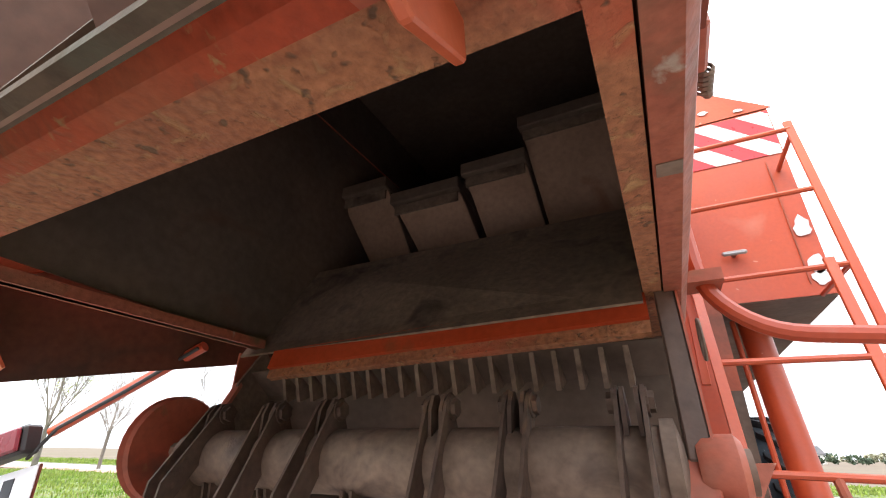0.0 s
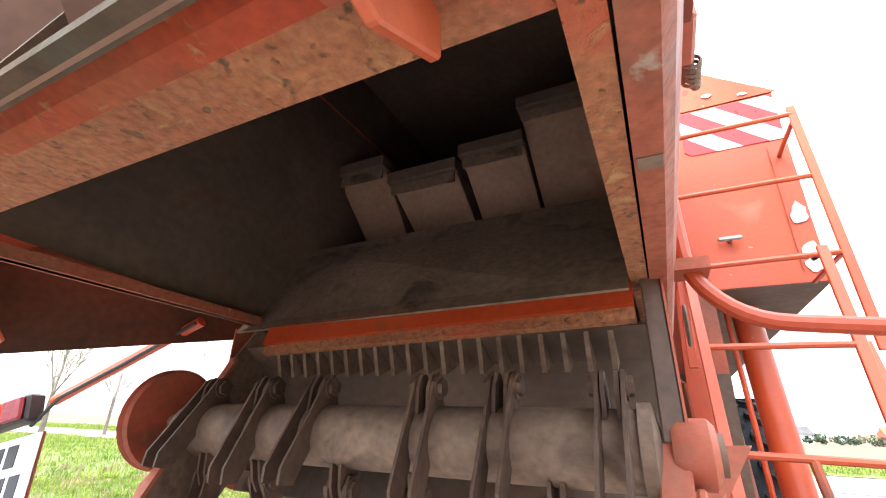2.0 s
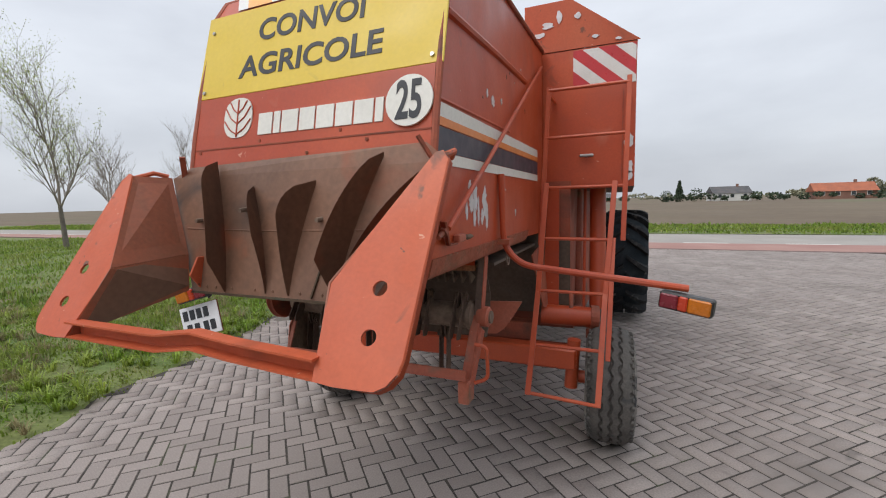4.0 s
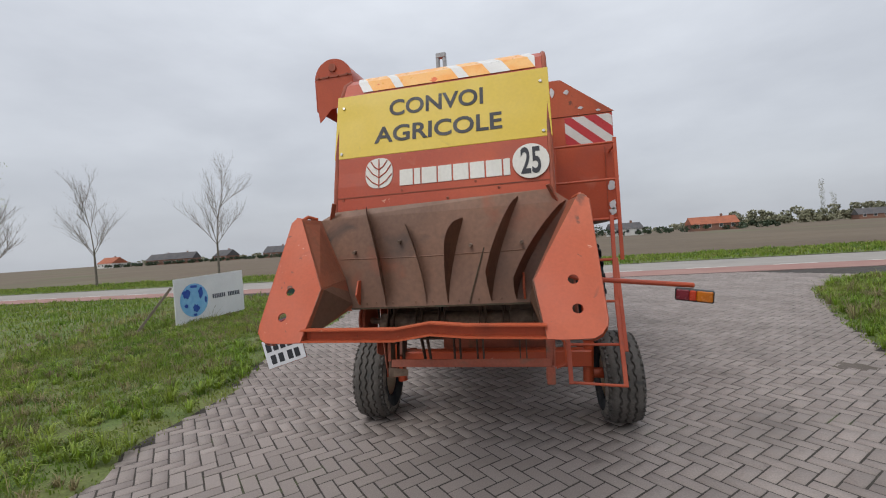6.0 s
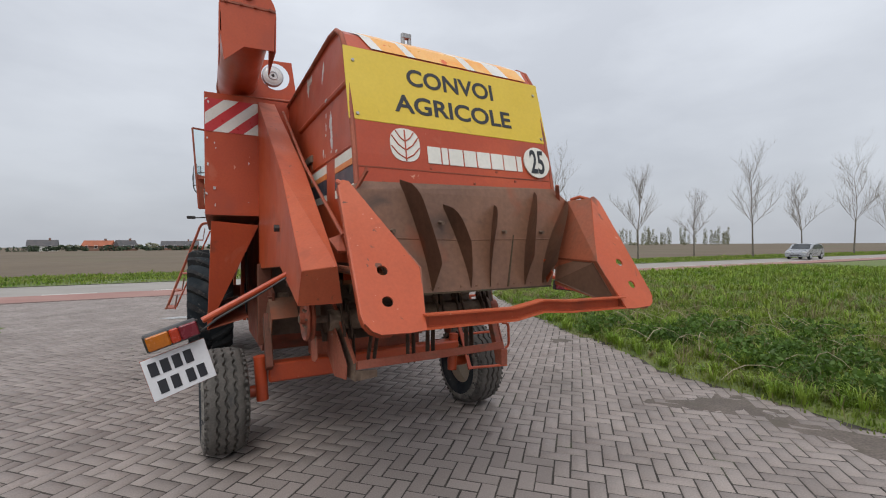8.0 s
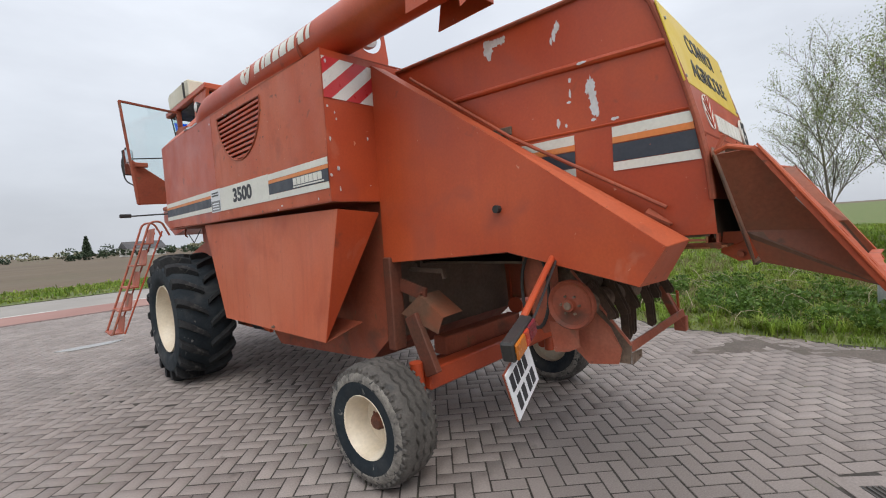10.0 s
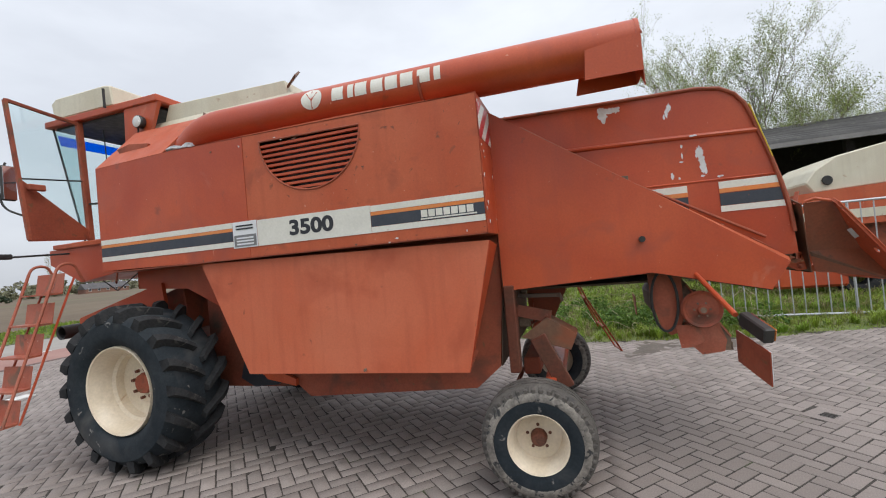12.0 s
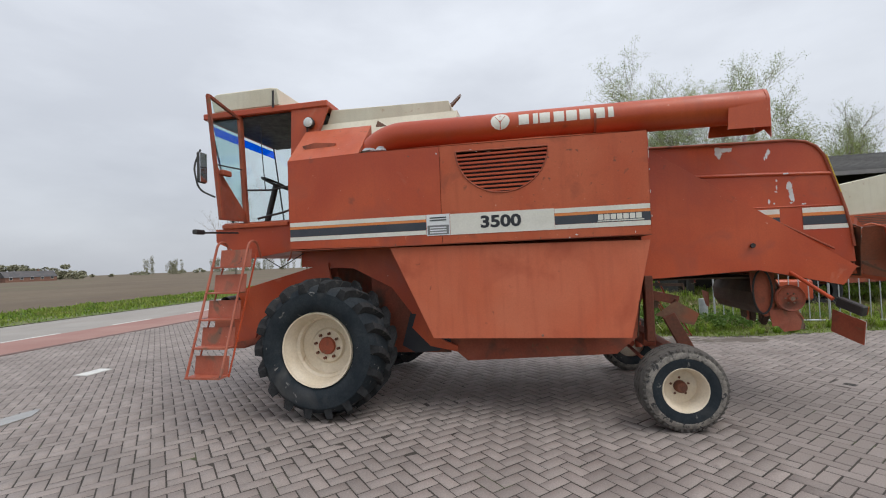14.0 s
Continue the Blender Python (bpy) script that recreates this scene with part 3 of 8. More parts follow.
bm = sheet(-16, 19, -14, ROAD_Y0, -0.0032, 140, 100)
for v in bm.verts:
    v.co.z += lie(v.co.x, v.co.y)
pavement = part("pavement", bm, joint_sand, None)
tagged(pavement, "yard of grey concrete pavers in a herringbone bond", "pavement", kind="structure")
road = part("road", box(-400, 400, LANE_Y, ROAD_Y1, -0.12, 0.0), asphalt, None)
tagged(road, "pale grey country road along the field", "road", kind="structure")
cycle_lane = part("cycle_lane", box(-400, 400, ROAD_Y0 + 0.16, LANE_Y - 0.003, -0.12, 0.003), red_lane, None)
tagged(cycle_lane, "faded red cycle lane at the side of the road", "road", kind="structure")
kerb = part("kerb", box(-400, 400, ROAD_Y0, ROAD_Y0 + 0.155, -0.12, 0.012), mat("kerb_dark", (0.16, 0.10, 0.09), (0.20, 0.13, 0.115), 0.9), None)
tagged(kerb, "low dark kerb strip between yard and cycle lane", "kerb", kind="structure")
bm = bmesh.new()
for i in range(-30, 60):
    bm = join(bm, box(i * 3.0, i * 3.0 + 1.4, LANE_Y + 0.05, LANE_Y + 0.16, 0.0, 0.005))
part("road_marking", bm, line_white, road, "dashed white line")


def bumpy(name, inside, x0, x1, y0, y1, step, label):
    """Rough verge soil: a grid that keeps only the cells inside, its rim turned down."""
    nx, ny = int((x1 - x0) / step), int((y1 - y0) / step)
    bm = bmesh.new()
    vs = {}

    def vert(i, j):
        if (i, j) not in vs:
            x, y = x0 + i * step, y0 + j * step
            d = inside(x, y)
            rise = min(1.0, max(0.0, d / 0.6))
            z = -0.05 + 0.06 * min(1, max(0, d / 0.12)) + 0.10 * rise * (0.5 + 0.5 * noise.noise((x * 0.9, y * 0.9, 1.7))) + 0.02 * noise.noise((x * 5, y * 5, 0))
            vs[i, j] = bm.verts.new((x, y, z))
        return vs[i, j]
    for i in range(nx):
        for j in range(ny):
            if inside(x0 + (i + 0.5) * step, y0 + (j + 0.5) * step) > -step:
                bm.faces.new((vert(i, j), vert(i + 1, j), vert(i + 1, j + 1), vert(i, j + 1)))
    ob = part(name, bm, verge_soil, None, smooth=True)
    return tagged(ob, label, "verge", kind="structure")


def in_left(x, y):
    return min(edge_at(EDGE_L, y) - x, 11.9 - y)


def in_right(x, y):
    return min(x - edge_at(EDGE_R, y), 11.9 - y)


verge_left = bumpy("verge_left", in_left, -30, -2.4, -9, 12, 0.3, "rough grassy verge beside the paved yard")
verge_right = bumpy("verge_right", in_right, 3.2, 34, -14, 12, 0.3, "rough grassy verge that slopes to the yard")
for k, (xa, xb) in enumerate(((-400, -30), (34, 400))):
    v = part("verge_far", sheet(xa, xb, -60 if k else -40, 12.1, -0.03, 6, 3), verge_soil, None)
    tagged(v, "grass beside the road, far off", "verge", kind="structure")
verge_road = part("verge_road", sheet(-400, 400, ROAD_Y1, VERGE_Y, 0.02, 200, 4), verge_soil, None)
tagged(verge_road, "grass strip between road and field", "verge", kind="structure")

# ---------------------------------------------------------------- the combine harvester
CH = thing("combine_harvester", "old faded red combine harvester parked on herringbone pavers", "combine harvester")
XS = 0.575          # half width of the straw hood
XB = 1.22           # half width of the body covers


def yz(x):
    return lambda u, v, w: (x + w, u, v)


# -- straw hood
HOOD = [(0.22, 2.74), (-0.6, 2.715), (-1.28, 2.70), (-1.42, 2.675), (-1.51, 2.62), (-1.565, 2.54), (-1.60, 2.44), (-1.69, 2.14), (-1.73, 1.98), (-1.765, 1.80), (-1.78, 1.62)]
hood = part("hood_top", shell([(y, z) for y, z in HOOD], "x", -XS, XS, -0.006), red, CH, "faded red curved sheet")
for sx in (-1, 1):
    prof = HOOD + [(-1.79, 1.47), (0.22, 1.42)]
    sp = part("hood_side", solid(prof, "x", sx * (XS + 0.001), sx * (XS + 0.007)), red, CH, "red side sheet with flaked paint and stripes")
    rim = [(sx * (XS + 0.012), y, z) for y, z in HOOD]
    part("rolled_edge", tube(rim, 0.014, 8), red_dull, sp, smooth=True)
    part("pressed_rib", tube([(sx * (XS + 0.008), -0.35, 2.395), (sx * (XS + 0.008), -1.0, 2.375), (sx * (XS + 0.008), -1.62, 2.345)], 0.018, 8), red, sp, smooth=True)
    part("bottom_rail", solid([(sx * 0.537, 1.405), (sx * 0.566, 1.405), (sx * 0.578, 1.42), (sx * 0.592, 1.475 if sx > 0 else 1.43), (sx * 0.537, 1.475 if sx > 0 else 1.43)], "y", -1.80, -0.30 if sx > 0 else -1.05), rail_red, sp, "worn red tube rail")
    if sx > 0:
        part("rail_scuff", solid([(0.540, 1.4035), (0.565, 1.4035), (0.5655, 1.4045), (0.540, 1.4045)], "y", -1.545, -1.52), dusty_steel, sp)
    part("pressed_ledge", tube([(sx * (XS + 0.006), -0.75, 2.040), (sx * (XS + 0.006), -1.715, 2.028)], 0.008, 6), red, sp, smooth=True)
    # stripes
    bands = ((2.015, 1.965, white_strip, "white"), (1.965, 1.935, orange_strip, "orange"), (1.930, 1.845, navy_strip, "navy"), (1.842, 1.800, white_strip, "white"))
    runs = [(-1.735, 0.02)] if sx > 0 else [(-1.745, -1.36), (-1.06, -0.72)]
    for ya, yb in runs:
        for zt, zb, mt, word in bands:
            sl = 0.0
            ya2 = ya - (0.0 if sx > 0 or ya < -1.5 else 0.1)
            pts = [(sx * (XS + 0.010), ya2 + 0.17 * (zt - 1.8) * (1 if ya < -1.5 else 0), zt), (sx * (XS + 0.010), yb - sl * (2.01 - zt) / 0.2, zt), (sx * (XS + 0.010), yb + sl * (zb - 2.01) / 0.2, zb), (sx * (XS + 0.010), ya2 + 0.17 * (zb - 1.8) * (1 if ya < -1.5 else 0), zb)]
            part("stripe", plate(pts, 0.003), mt, sp, word + " sticker stripe")


def blot(y, z, h, w, n=14, seed=0):
    """A ragged outline for flaked paint."""
    rnd = random.Random(seed)
    return [(y + w * math.cos(2 * math.pi * k / n) * rnd.uniform(0.5, 1.0), z + h * math.sin(2 * math.pi * k / n) * rnd.uniform(0.5, 1.0)) for k in range(n)]


LEFT_FLAKES = (((-0.640, 2.628, 0.062, 0.034), (-0.690, 2.652, 0.030, 0.050), (-0.742, 2.650, 0.026, 0.026), (-0.622, 2.668, 0.024, 0.022)),
               ((-1.094, 2.598, 0.034, 0.016), (-1.075, 2.562, 0.036, 0.012), (-1.056, 2.536, 0.022, 0.008)),
               ((-1.262, 2.245, 0.046, 0.024), (-1.268, 2.195, 0.052, 0.020), (-1.276, 2.140, 0.046, 0.022), (-1.290, 2.108, 0.030, 0.010), (-1.242, 2.225, 0.018, 0.010)),
               ((-1.150, 2.303, 0.013, 0.009),), ((-1.148, 2.234, 0.024, 0.006),), ((-1.140, 2.191, 0.008, 0.013),), ((-1.074, 2.096, 0.026, 0.012),),
               ((-1.119, 2.075, 0.011, 0.007),), ((-1.269, 2.072, 0.009, 0.014),), ((-1.377, 2.056, 0.009, 0.020),))
for i, spots in enumerate(LEFT_FLAKES):
    bm = bmesh.new()
    for k, (y, z, h, w) in enumerate(spots):
        bm = join(bm, solid(blot(y, z, h * 1.15, w * 1.2, 20, 10 * i + k), "x", -XS - 0.0085 - 0.0002 * k, -XS - 0.0065))
    part("flaked_patch", bm, bare_metal, CH, "bare patch where the paint has flaked")
part("rubbed_rib", solid(blot(-1.226, 2.366, 0.009, 0.035, 18, 3), "x", -XS - 0.0272, -XS - 0.020), bare_metal, CH, "rubbed paint on the rib")
FLAKES = ((-1.20, 1.665, 0.085, 0.040), (-1.17, 1.60, 0.075, 0.030), (-1.235, 1.60, 0.05, 0.025), (-1.33, 1.69, 0.085, 0.035), (-1.38, 1.665, 0.055, 0.045), (-1.29, 1.625, 0.075, 0.018), (-1.345, 1.60, 0.05, 0.022), (-1.44, 1.63, 0.04, 0.018), (-1.40, 1.73, 0.035, 0.02), (-0.9, 2.17, 0.02, 0.02), (-1.05, 2.14, 0.03, 0.03), (-1.14, 2.16, 0.025, 0.015), (-0.62, 1.60, 0.025, 0.01))
for i, (y, z, h, w) in enumerate(FLAKES):
    part("flaked_patch", solid(blot(y, z, h, w, 26, 40 + i), "x", XS + 0.0065, XS + 0.0080 + 0.0002 * i), bare_metal, CH, "bare patch where the paint has flaked")

# rear sheet below the sign, with bolts
part("rear_sheet", plate([(-XS, -1.695, 2.14), (XS, -1.695, 2.14), (XS, -1.772, 1.78), (-XS, -1.772, 1.78)], 0.008), red, CH)
part("rear_seam", bar((-XS, -1.748, 1.918), (XS, -1.748, 1.918), 0.006, 0.006), red_dull, CH)
for x, z in ((-0.54, 1.905), (-0.20, 1.935), (0.20, 1.945), (0.54, 1.955), (-0.46, 1.845), (-0.17, 1.85), (0.05, 1.87), (0.32, 1.90), (0.55, 1.86)):
    part("bolt", lathe([(0, -0.006), (0.007, -0.006), (0.009, 0.0)], (x, -1.739 - 0.214 * (1.95 - z), z), "y", 6), red_dull, CH)

# sign, lettering, round limit plate, badge
TI = math.atan2(0.105, 0.386)
SIGN = Matrix.Translation((0, -1.641, 2.338)) @ Matrix.Rotation(-TI, 4, "X")
board = part("warning_board", moved(box(-0.603, 0.603, -0.004, 0.004, -0.2, 0.2, 0.002), SIGN), yellow_board, CH, "yellow board with black capitals")
part("lettering", moved(fitted(lettering("CONVOI", 0.142, 0.001, 0.0028), 0.535, 0.101), SIGN @ Matrix.Translation((-0.012, -0.0055, 0.083))), print_gap_black, board, "CONVOI")
part("lettering", moved(fitted(lettering("AGRICOLE", 0.142, 0.001, 0.0028), 0.716, 0.101), SIGN @ Matrix.Translation((-0.006, -0.0055, -0.078))), print_gap_black, board, "AGRICOLE")
for x, z in ((-0.56, 0.12), (0.56, 0.12), (-0.56, -0.17), (0.56, -0.17)):
    part("screw", moved(lathe([(0, -0.006), (0.008, -0.006), (0.009, 0.0)], (x, -0.004, z), "y", 8), SIGN), chrome, board)
TJ = math.atan2(0.08, 0.40)
LOW = Matrix.Translation((0, -1.729, 2.02)) @ Matrix.Rotation(-TJ, 4, "X")
disc = part("limit_disc", moved(lathe([(0, -0.004), (0.092, -0.004), (0.092, 0.004), (0, 0.004)], (0.487, -0.006, 0.0), "y", 32), LOW), white_strip, CH, "round white plate with a black number")
part("lettering", moved(fitted(lettering("25", 0.155, 0.001, 0.003), 0.100, 0.142), LOW @ Matrix.Translation((0.487, -0.0115, 0.003))), print_gap_black, disc, "25")
SQ = [(0.079 * math.copysign(abs(math.cos(a)) ** 0.8, math.cos(a)), 0.086 * math.copysign(abs(math.sin(a)) ** 0.8, math.sin(a))) for a in [2 * math.pi * k / 32 for k in range(32)]]
badge = part("badge", moved(solid([(-0.331 + u, 0.022 + v) for u, v in SQ], "y", -0.002, 0.003), LOW), white_strip, CH, "rounded white badge")
part("badge_vein", moved(tube([(-0.331, -0.003, -0.062), (-0.331, -0.003, 0.10)], 0.0035, 6), LOW), red, badge)
for zb, zt, reach in ((-0.050, 0.012, 0.074), (-0.005, 0.066, 0.070), (0.040, 0.092, 0.048)):
    for sx in (-1, 1):
        part("badge_vein", moved(tube([(-0.331, -0.003, zb), (-0.331 + sx * reach * 0.55, -0.003, zb + (zt - zb) * 0.38), (-0.331 + sx * reach, -0.003, zt)], 0.0032, 6), LOW), red, badge)
x = -0.212
for wd in (0.082, 0.042, 0.090, 0.082, 0.090, 0.084, 0.090, 0.042):
    part("wordmark_block", moved(box(x, x + wd - 0.008, -0.003, 0.002, -0.062, 0.028, 0.001), LOW), white_strip, CH, "white block of the maker's mark")
    x += wd
# warning foil over the rounded top edge
FOIL = [(-0.53, -0.47), (-0.47, -0.33), (-0.33, -0.28), (-0.28, 0.04), (0.04, 0.10), (0.10, 0.22), (0.22, 0.33), (0.33, 0.47), (0.47, 0.53)]
for i, (x0, x1) in enumerate(FOIL):
    pts = [(-1.422, 2.688), (-1.515, 2.632), (-1.572, 2.55)]
    bm = bmesh.new()
    for k, ((ya, za), (yb, zb)) in enumerate(zip(pts, pts[1:])):
        quad = [(x0 + 0.05 * k, ya, za), (x1 + 0.05 * k, ya, za), (x1 + 0.05 * (k + 1), yb, zb), (x0 + 0.05 * (k + 1), yb, zb)]
        bm.faces.new([bm.verts.new((min(0.54, max(-0.53, q[0] - 0.02)), q[1], q[2])) for q in quad])
    part("warning_foil", bm, reflect_orange if i % 2 else reflect_white, CH, "peeling reflective warning foil")

# -- deflector: ribbed brown sheet between two wings, with a channel below
FT, FB = (-1.80, 1.80), (-1.900, 1.322)          # top and bottom edge of the sheet (y, z)
flap = part("straw_deflector", plate([(-0.66, FT[0], FT[1]), (0.66, FT[0], FT[1]), (0.44, FB[0], FB[1]), (-0.46, FB[0], FB[1])], 0.006), brown_steel, CH, "scoured brown ribbed deflector sheet")
part("flap_upper", plate([(-0.655, FT[0] + 0.002, FT[1]), (0.655, FT[0] + 0.002, FT[1]), (0.57, -1.778, 1.868), (-0.57, -1.778, 1.842)], 0.005), brown_steel, flap, "rusty upper lap of the sheet")
part("weld_seam", tube([(-0.53, -1.848, 1.583), (-0.14, -1.849, 1.574), (0.29, -1.849, 1.577), (0.50, -1.848, 1.58)], 0.004, 6), brown_steel, flap)
part("sheet_edge", bar((-0.46, FB[0] - 0.002, FB[1] + 0.004), (0.44, FB[0] - 0.002, FB[1] + 0.004), 0.016, 0.008), mossy_steel, flap, "folded lower edge of the sheet")


def fin(top, foot, depth, lean, low, high):
    """A curved guide fin on the sheet: it widens up to the share low of its height and rounds off above the share high."""
    n = 20
    a, b = [], []
    for i in range(n + 1):
        t = i / n
        z = foot[1] + (top[1] - foot[1]) * t
        y = FB[0] + (FT[0] - FB[0]) * (z - FB[1]) / (FT[1] - FB[1])
        x = foot[0] + (top[0] - foot[0]) * t ** 1.5
        d = depth * (0.06 + 0.94 * min(1.0, t / low)) * math.sqrt(max(0.0, 1 - max(0.0, (t - high) / (1 - high)) ** 2.2))
        a.append((x, y - 0.002, z))
        b.append((x + lean * d, y - 0.003 - d, z + 0.015 * t))
    bm = bmesh.new()
    va, vb = [bm.verts.new(p) for p in a], [bm.verts.new(p) for p in b]
    for i in range(n):
        bm.faces.new((va[i], va[i + 1], vb[i + 1], vb[i]))
    bmesh.ops.solidify(bm, geom=list(bm.faces), thickness=0.005)
    return bm


for top, foot, dp, ln, low, high in (((-0.39, 1.845), (-0.276, 1.335), 0.110, 0.25, 0.26, 0.78), ((-0.172, 1.735), (-0.065, 1.34), 0.080, 0.35, 0.55, 0.75), ((0.133, 1.745), (0.051, 1.34), 0.110, -0.40, 0.72, 0.78), ((0.415, 1.83), (0.266, 1.34), 0.125, -0.30, 0.30, 0.30), ((0.64, 1.79), (0.385, 1.345), 0.145, -0.25, 0.25, 0.25)):
    part("guide_fin", fin(top, foot, dp, ln, low, high), brown_steel, flap, smooth=True)
part("fin_foot", bar((0.155, FB[0] - 0.004, FB[1] + 0.015), (0.235, -1.842, 1.60), 0.006, 0.010, (0, 1, 0)), mossy_steel, flap, "bent edge of a welded foot plate")
for x in (-0.38, -0.33, -0.28, -0.24, -0.12, -0.03, 0.10, 0.20, 0.27, 0.31, 0.40):
    part("bolt", lathe([(0, -0.004), (0.005, -0.004), (0.006, 0.0)], (x, FB[0] + 0.003, FB[1] + 0.028), "y", 6), brown_steel, flap)
for x, z in ((-0.45, 1.62), (-0.2, 1.66), (0.17, 1.62), (0.42, 1.62)):
    part("wing_bolt", tube([(x, -1.82, z), (x, -1.87, z - 0.005)], 0.009, 6), dusty_steel, flap)
for sx in (-1, 1):
    TOP, TL, BL, BR = Vector((0.712, -1.952, 1.812)), Vector((0.472, -2.195, 1.465)), Vector((0.512, -2.325, 1.250)), Vector((0.735, -2.315, 1.262))
    u = (TOP - BR).normalized()
    r = BR - BL
    r = (r - u * r.dot(u)).normalized()
    nrm = r.cross(u)

    def to3(a, b, w, o=BL, r=r, u=u, nrm=nrm, sx=sx):
        p = o + r * a + u * b + nrm * w
        return (sx * p.x, p.y, p.z)

    def to2(p, o=BL, r=r, u=u):
        return ((Vector(p) - o).dot(r), (Vector(p) - o).dot(u))
    ba, bb = to2(BR)
    ta, tb = to2(TOP)
    flat = [(ta - 0.03, tb - 0.005), to2(TL), to2(BL), (0.06, -0.006), (ba - 0.10, bb - 0.014)]
    flat += [(ba - 0.075 + 0.075 * math.cos(radians(q)), bb + 0.062 + 0.078 * math.sin(radians(q))) for q in (-75, -50, -25, 0)]
    flat += [(ta + 0.012, tb - 0.03), (ta - 0.005, tb)]
    holes = [ring(to2(h), 0.021, 16) for h in ((0.626, -2.203, 1.464), (0.632, -2.267, 1.355))]
    wing = part("deflector_wing", holed(flat, holes, to3, 0.007), red_faded, CH, "faded orange-red wing plate with two holes")
    rim = [to3(a, b, -0.003) for a, b in flat[4:]]
    fwd = [to3(a, b, -0.020) for a, b in flat[4:]]
    bm = bmesh.new()
    v1, v2 = [bm.verts.new(p) for p in rim], [bm.verts.new((p[0] + sx * 0.006, p[1], p[2])) for p in fwd]
    for k in range(len(v1) - 1):
        bm.faces.new((v1[k], v1[k + 1], v2[k + 1], v2[k]))
    bmesh.ops.solidify(bm, geom=list(bm.faces), thickness=0.004)
    part("wing_flange", bm, red_faded, wing, smooth=True)
    part("wing_crease", tube([to3(a, b, 0.002) for a, b in flat[7:10]], 0.006, 6), red_faded, wing, smooth=True)
    part("wing_inner", plate([to3(ta - 0.028, tb - 0.008, -0.002), (sx * TL.x, TL.y, TL.z), (sx * 0.500, -1.880, 1.477), (sx * 0.655, -1.812, 1.80)], 0.005), scoured_wing, wing, "inner wall of the wing")
    part("wing_foot", plate([(sx * TL.x, TL.y, TL.z), (sx * BL.x, BL.y, BL.z), (sx * 0.452, -1.925, 1.335), (sx * 0.500, -1.880, 1.477)], 0.005), scoured_wing, wing, "folded foot of the wing with a torn edge")
    part("foot_lining", plate([(sx * (TL.x - 0.006), TL.y + 0.02, TL.z - 0.006), (sx * (BL.x - 0.006), BL.y + 0.03, BL.z), (sx * 0.446, -1.93, 1.356), (sx * 0.505, -1.884, 1.469)], 0.003), brown_steel, wing, "scoured brown inner face")
    if sx < 0:
        part("label_plate", plate([(-0.606, -2.055, 1.60), (-0.616, -2.075, 1.61), (-0.598, -2.12, 1.55), (-0.588, -2.10, 1.54)], 0.003), galv, wing, "grey label, too small to read")
    part("wing_roll", tube([to3(ta - 0.02, tb - 0.012, -0.01), (sx * 0.70, -1.86, 1.822), (sx * 0.672, -1.815, 1.808)], 0.010, 8), red_faded, wing, smooth=True)
    part("hinge_pin", bar((sx * 0.60, -1.79, 1.80), (sx * 0.560, -1.825, 1.885), 0.022, 0.010), red_dull, wing)
bent = [(-0.512, -2.305, 1.278), (-0.1, -2.285, 1.270), (0.05, -2.28, 1.292), (0.2, -2.282, 1.280), (0.512, -2.305, 1.278)]
bm = bmesh.new()
CHN = [(-0.022, -0.027), (0.022, -0.027), (0.022, 0.027), (-0.022, 0.027), (-0.022, 0.021), (0.016, 0.021), (0.016, -0.021), (-0.022, -0.021)]
rws = [[bm.verts.new((x, y + u, z + v)) for u, v in CHN] for x, y, z in bent]
for p, q in zip(rws, rws[1:]):
    for k in range(8):
        bm.faces.new((p[k], p[(k + 1) % 8], q[(k + 1) % 8], q[k]))
bm.faces.new(rws[0])
bm.faces.new(rws[-1][::-1])
part("channel_rail", bm, red_faded, CH, "bent red channel between the wings")
for sx in (-1, 1):
    part("hinge_arm", plate([(sx * 0.421, -1.78, 1.47), (sx * 0.421, -1.77, 1.375), (sx * 0.421, -1.84, 1.335), (sx * 0.421, -1.90, 1.345), (sx * 0.421, -1.94, 1.40), (sx * 0.421, -1.90, 1.47)], 0.010, 0.002), red_faded, CH, "bolted hinge arm of the deflector")
    part("hinge_bolt", join(tube([(sx * 0.39, -1.851, 1.37), (sx * 0.455, -1.851, 1.37)], 0.013, 8), tube([(sx * 0.427, -1.851, 1.37), (sx * 0.434, -1.851, 1.37)], 0.019, 14), tube([(sx * 0.434, -1.851, 1.37), (sx * 0.446, -1.851, 1.37)], 0.014, 6)), red_dull, CH)
    part("eye_lug", holed([(-0.022, 0.05), (-0.022, 0.0), (-0.016, -0.014), (0, -0.022), (0.016, -0.014), (0.022, 0.0), (0.022, 0.05)], [ring((0, 0), 0.011, 10)], lambda a, b, w, sx=sx: (sx * 0.537 + a, -1.79 + w, 1.420 + b), 0.010), red_worn, CH, "steel lug with an eye")

# rear cross beam under the hood, rust pitted
beam = part("cross_beam", shell([(-1.745, 1.50), (-1.741, 1.425), (-1.747, 1.412), (-1.80, 1.410), (-1.822, 1.411)], "x", -0.57, 0.51, -0.008), rust_beam, CH, "rust-pitted orange cross beam")
part("beam_flange", shell([(-1.815, 1.4095), (-1.84, 1.411), (-1.862, 1.425), (-1.866, 1.45)], "x", -0.44, 0.42, -0.006), flange_paint, beam, "smooth red rear flange of the beam")
part("side_beam", join(box(0.503, 0.534, -1.757, -0.42, 1.408, 1.416), box(0.503, 0.509, -1.757, -0.42, 1.416, 1.50)), rust_beam, CH, "rust-pitted side rail")
part("side_beam", box(-0.575, -0.545, -1.757, -1.0, 1.405, 1.413), rust_beam, CH)
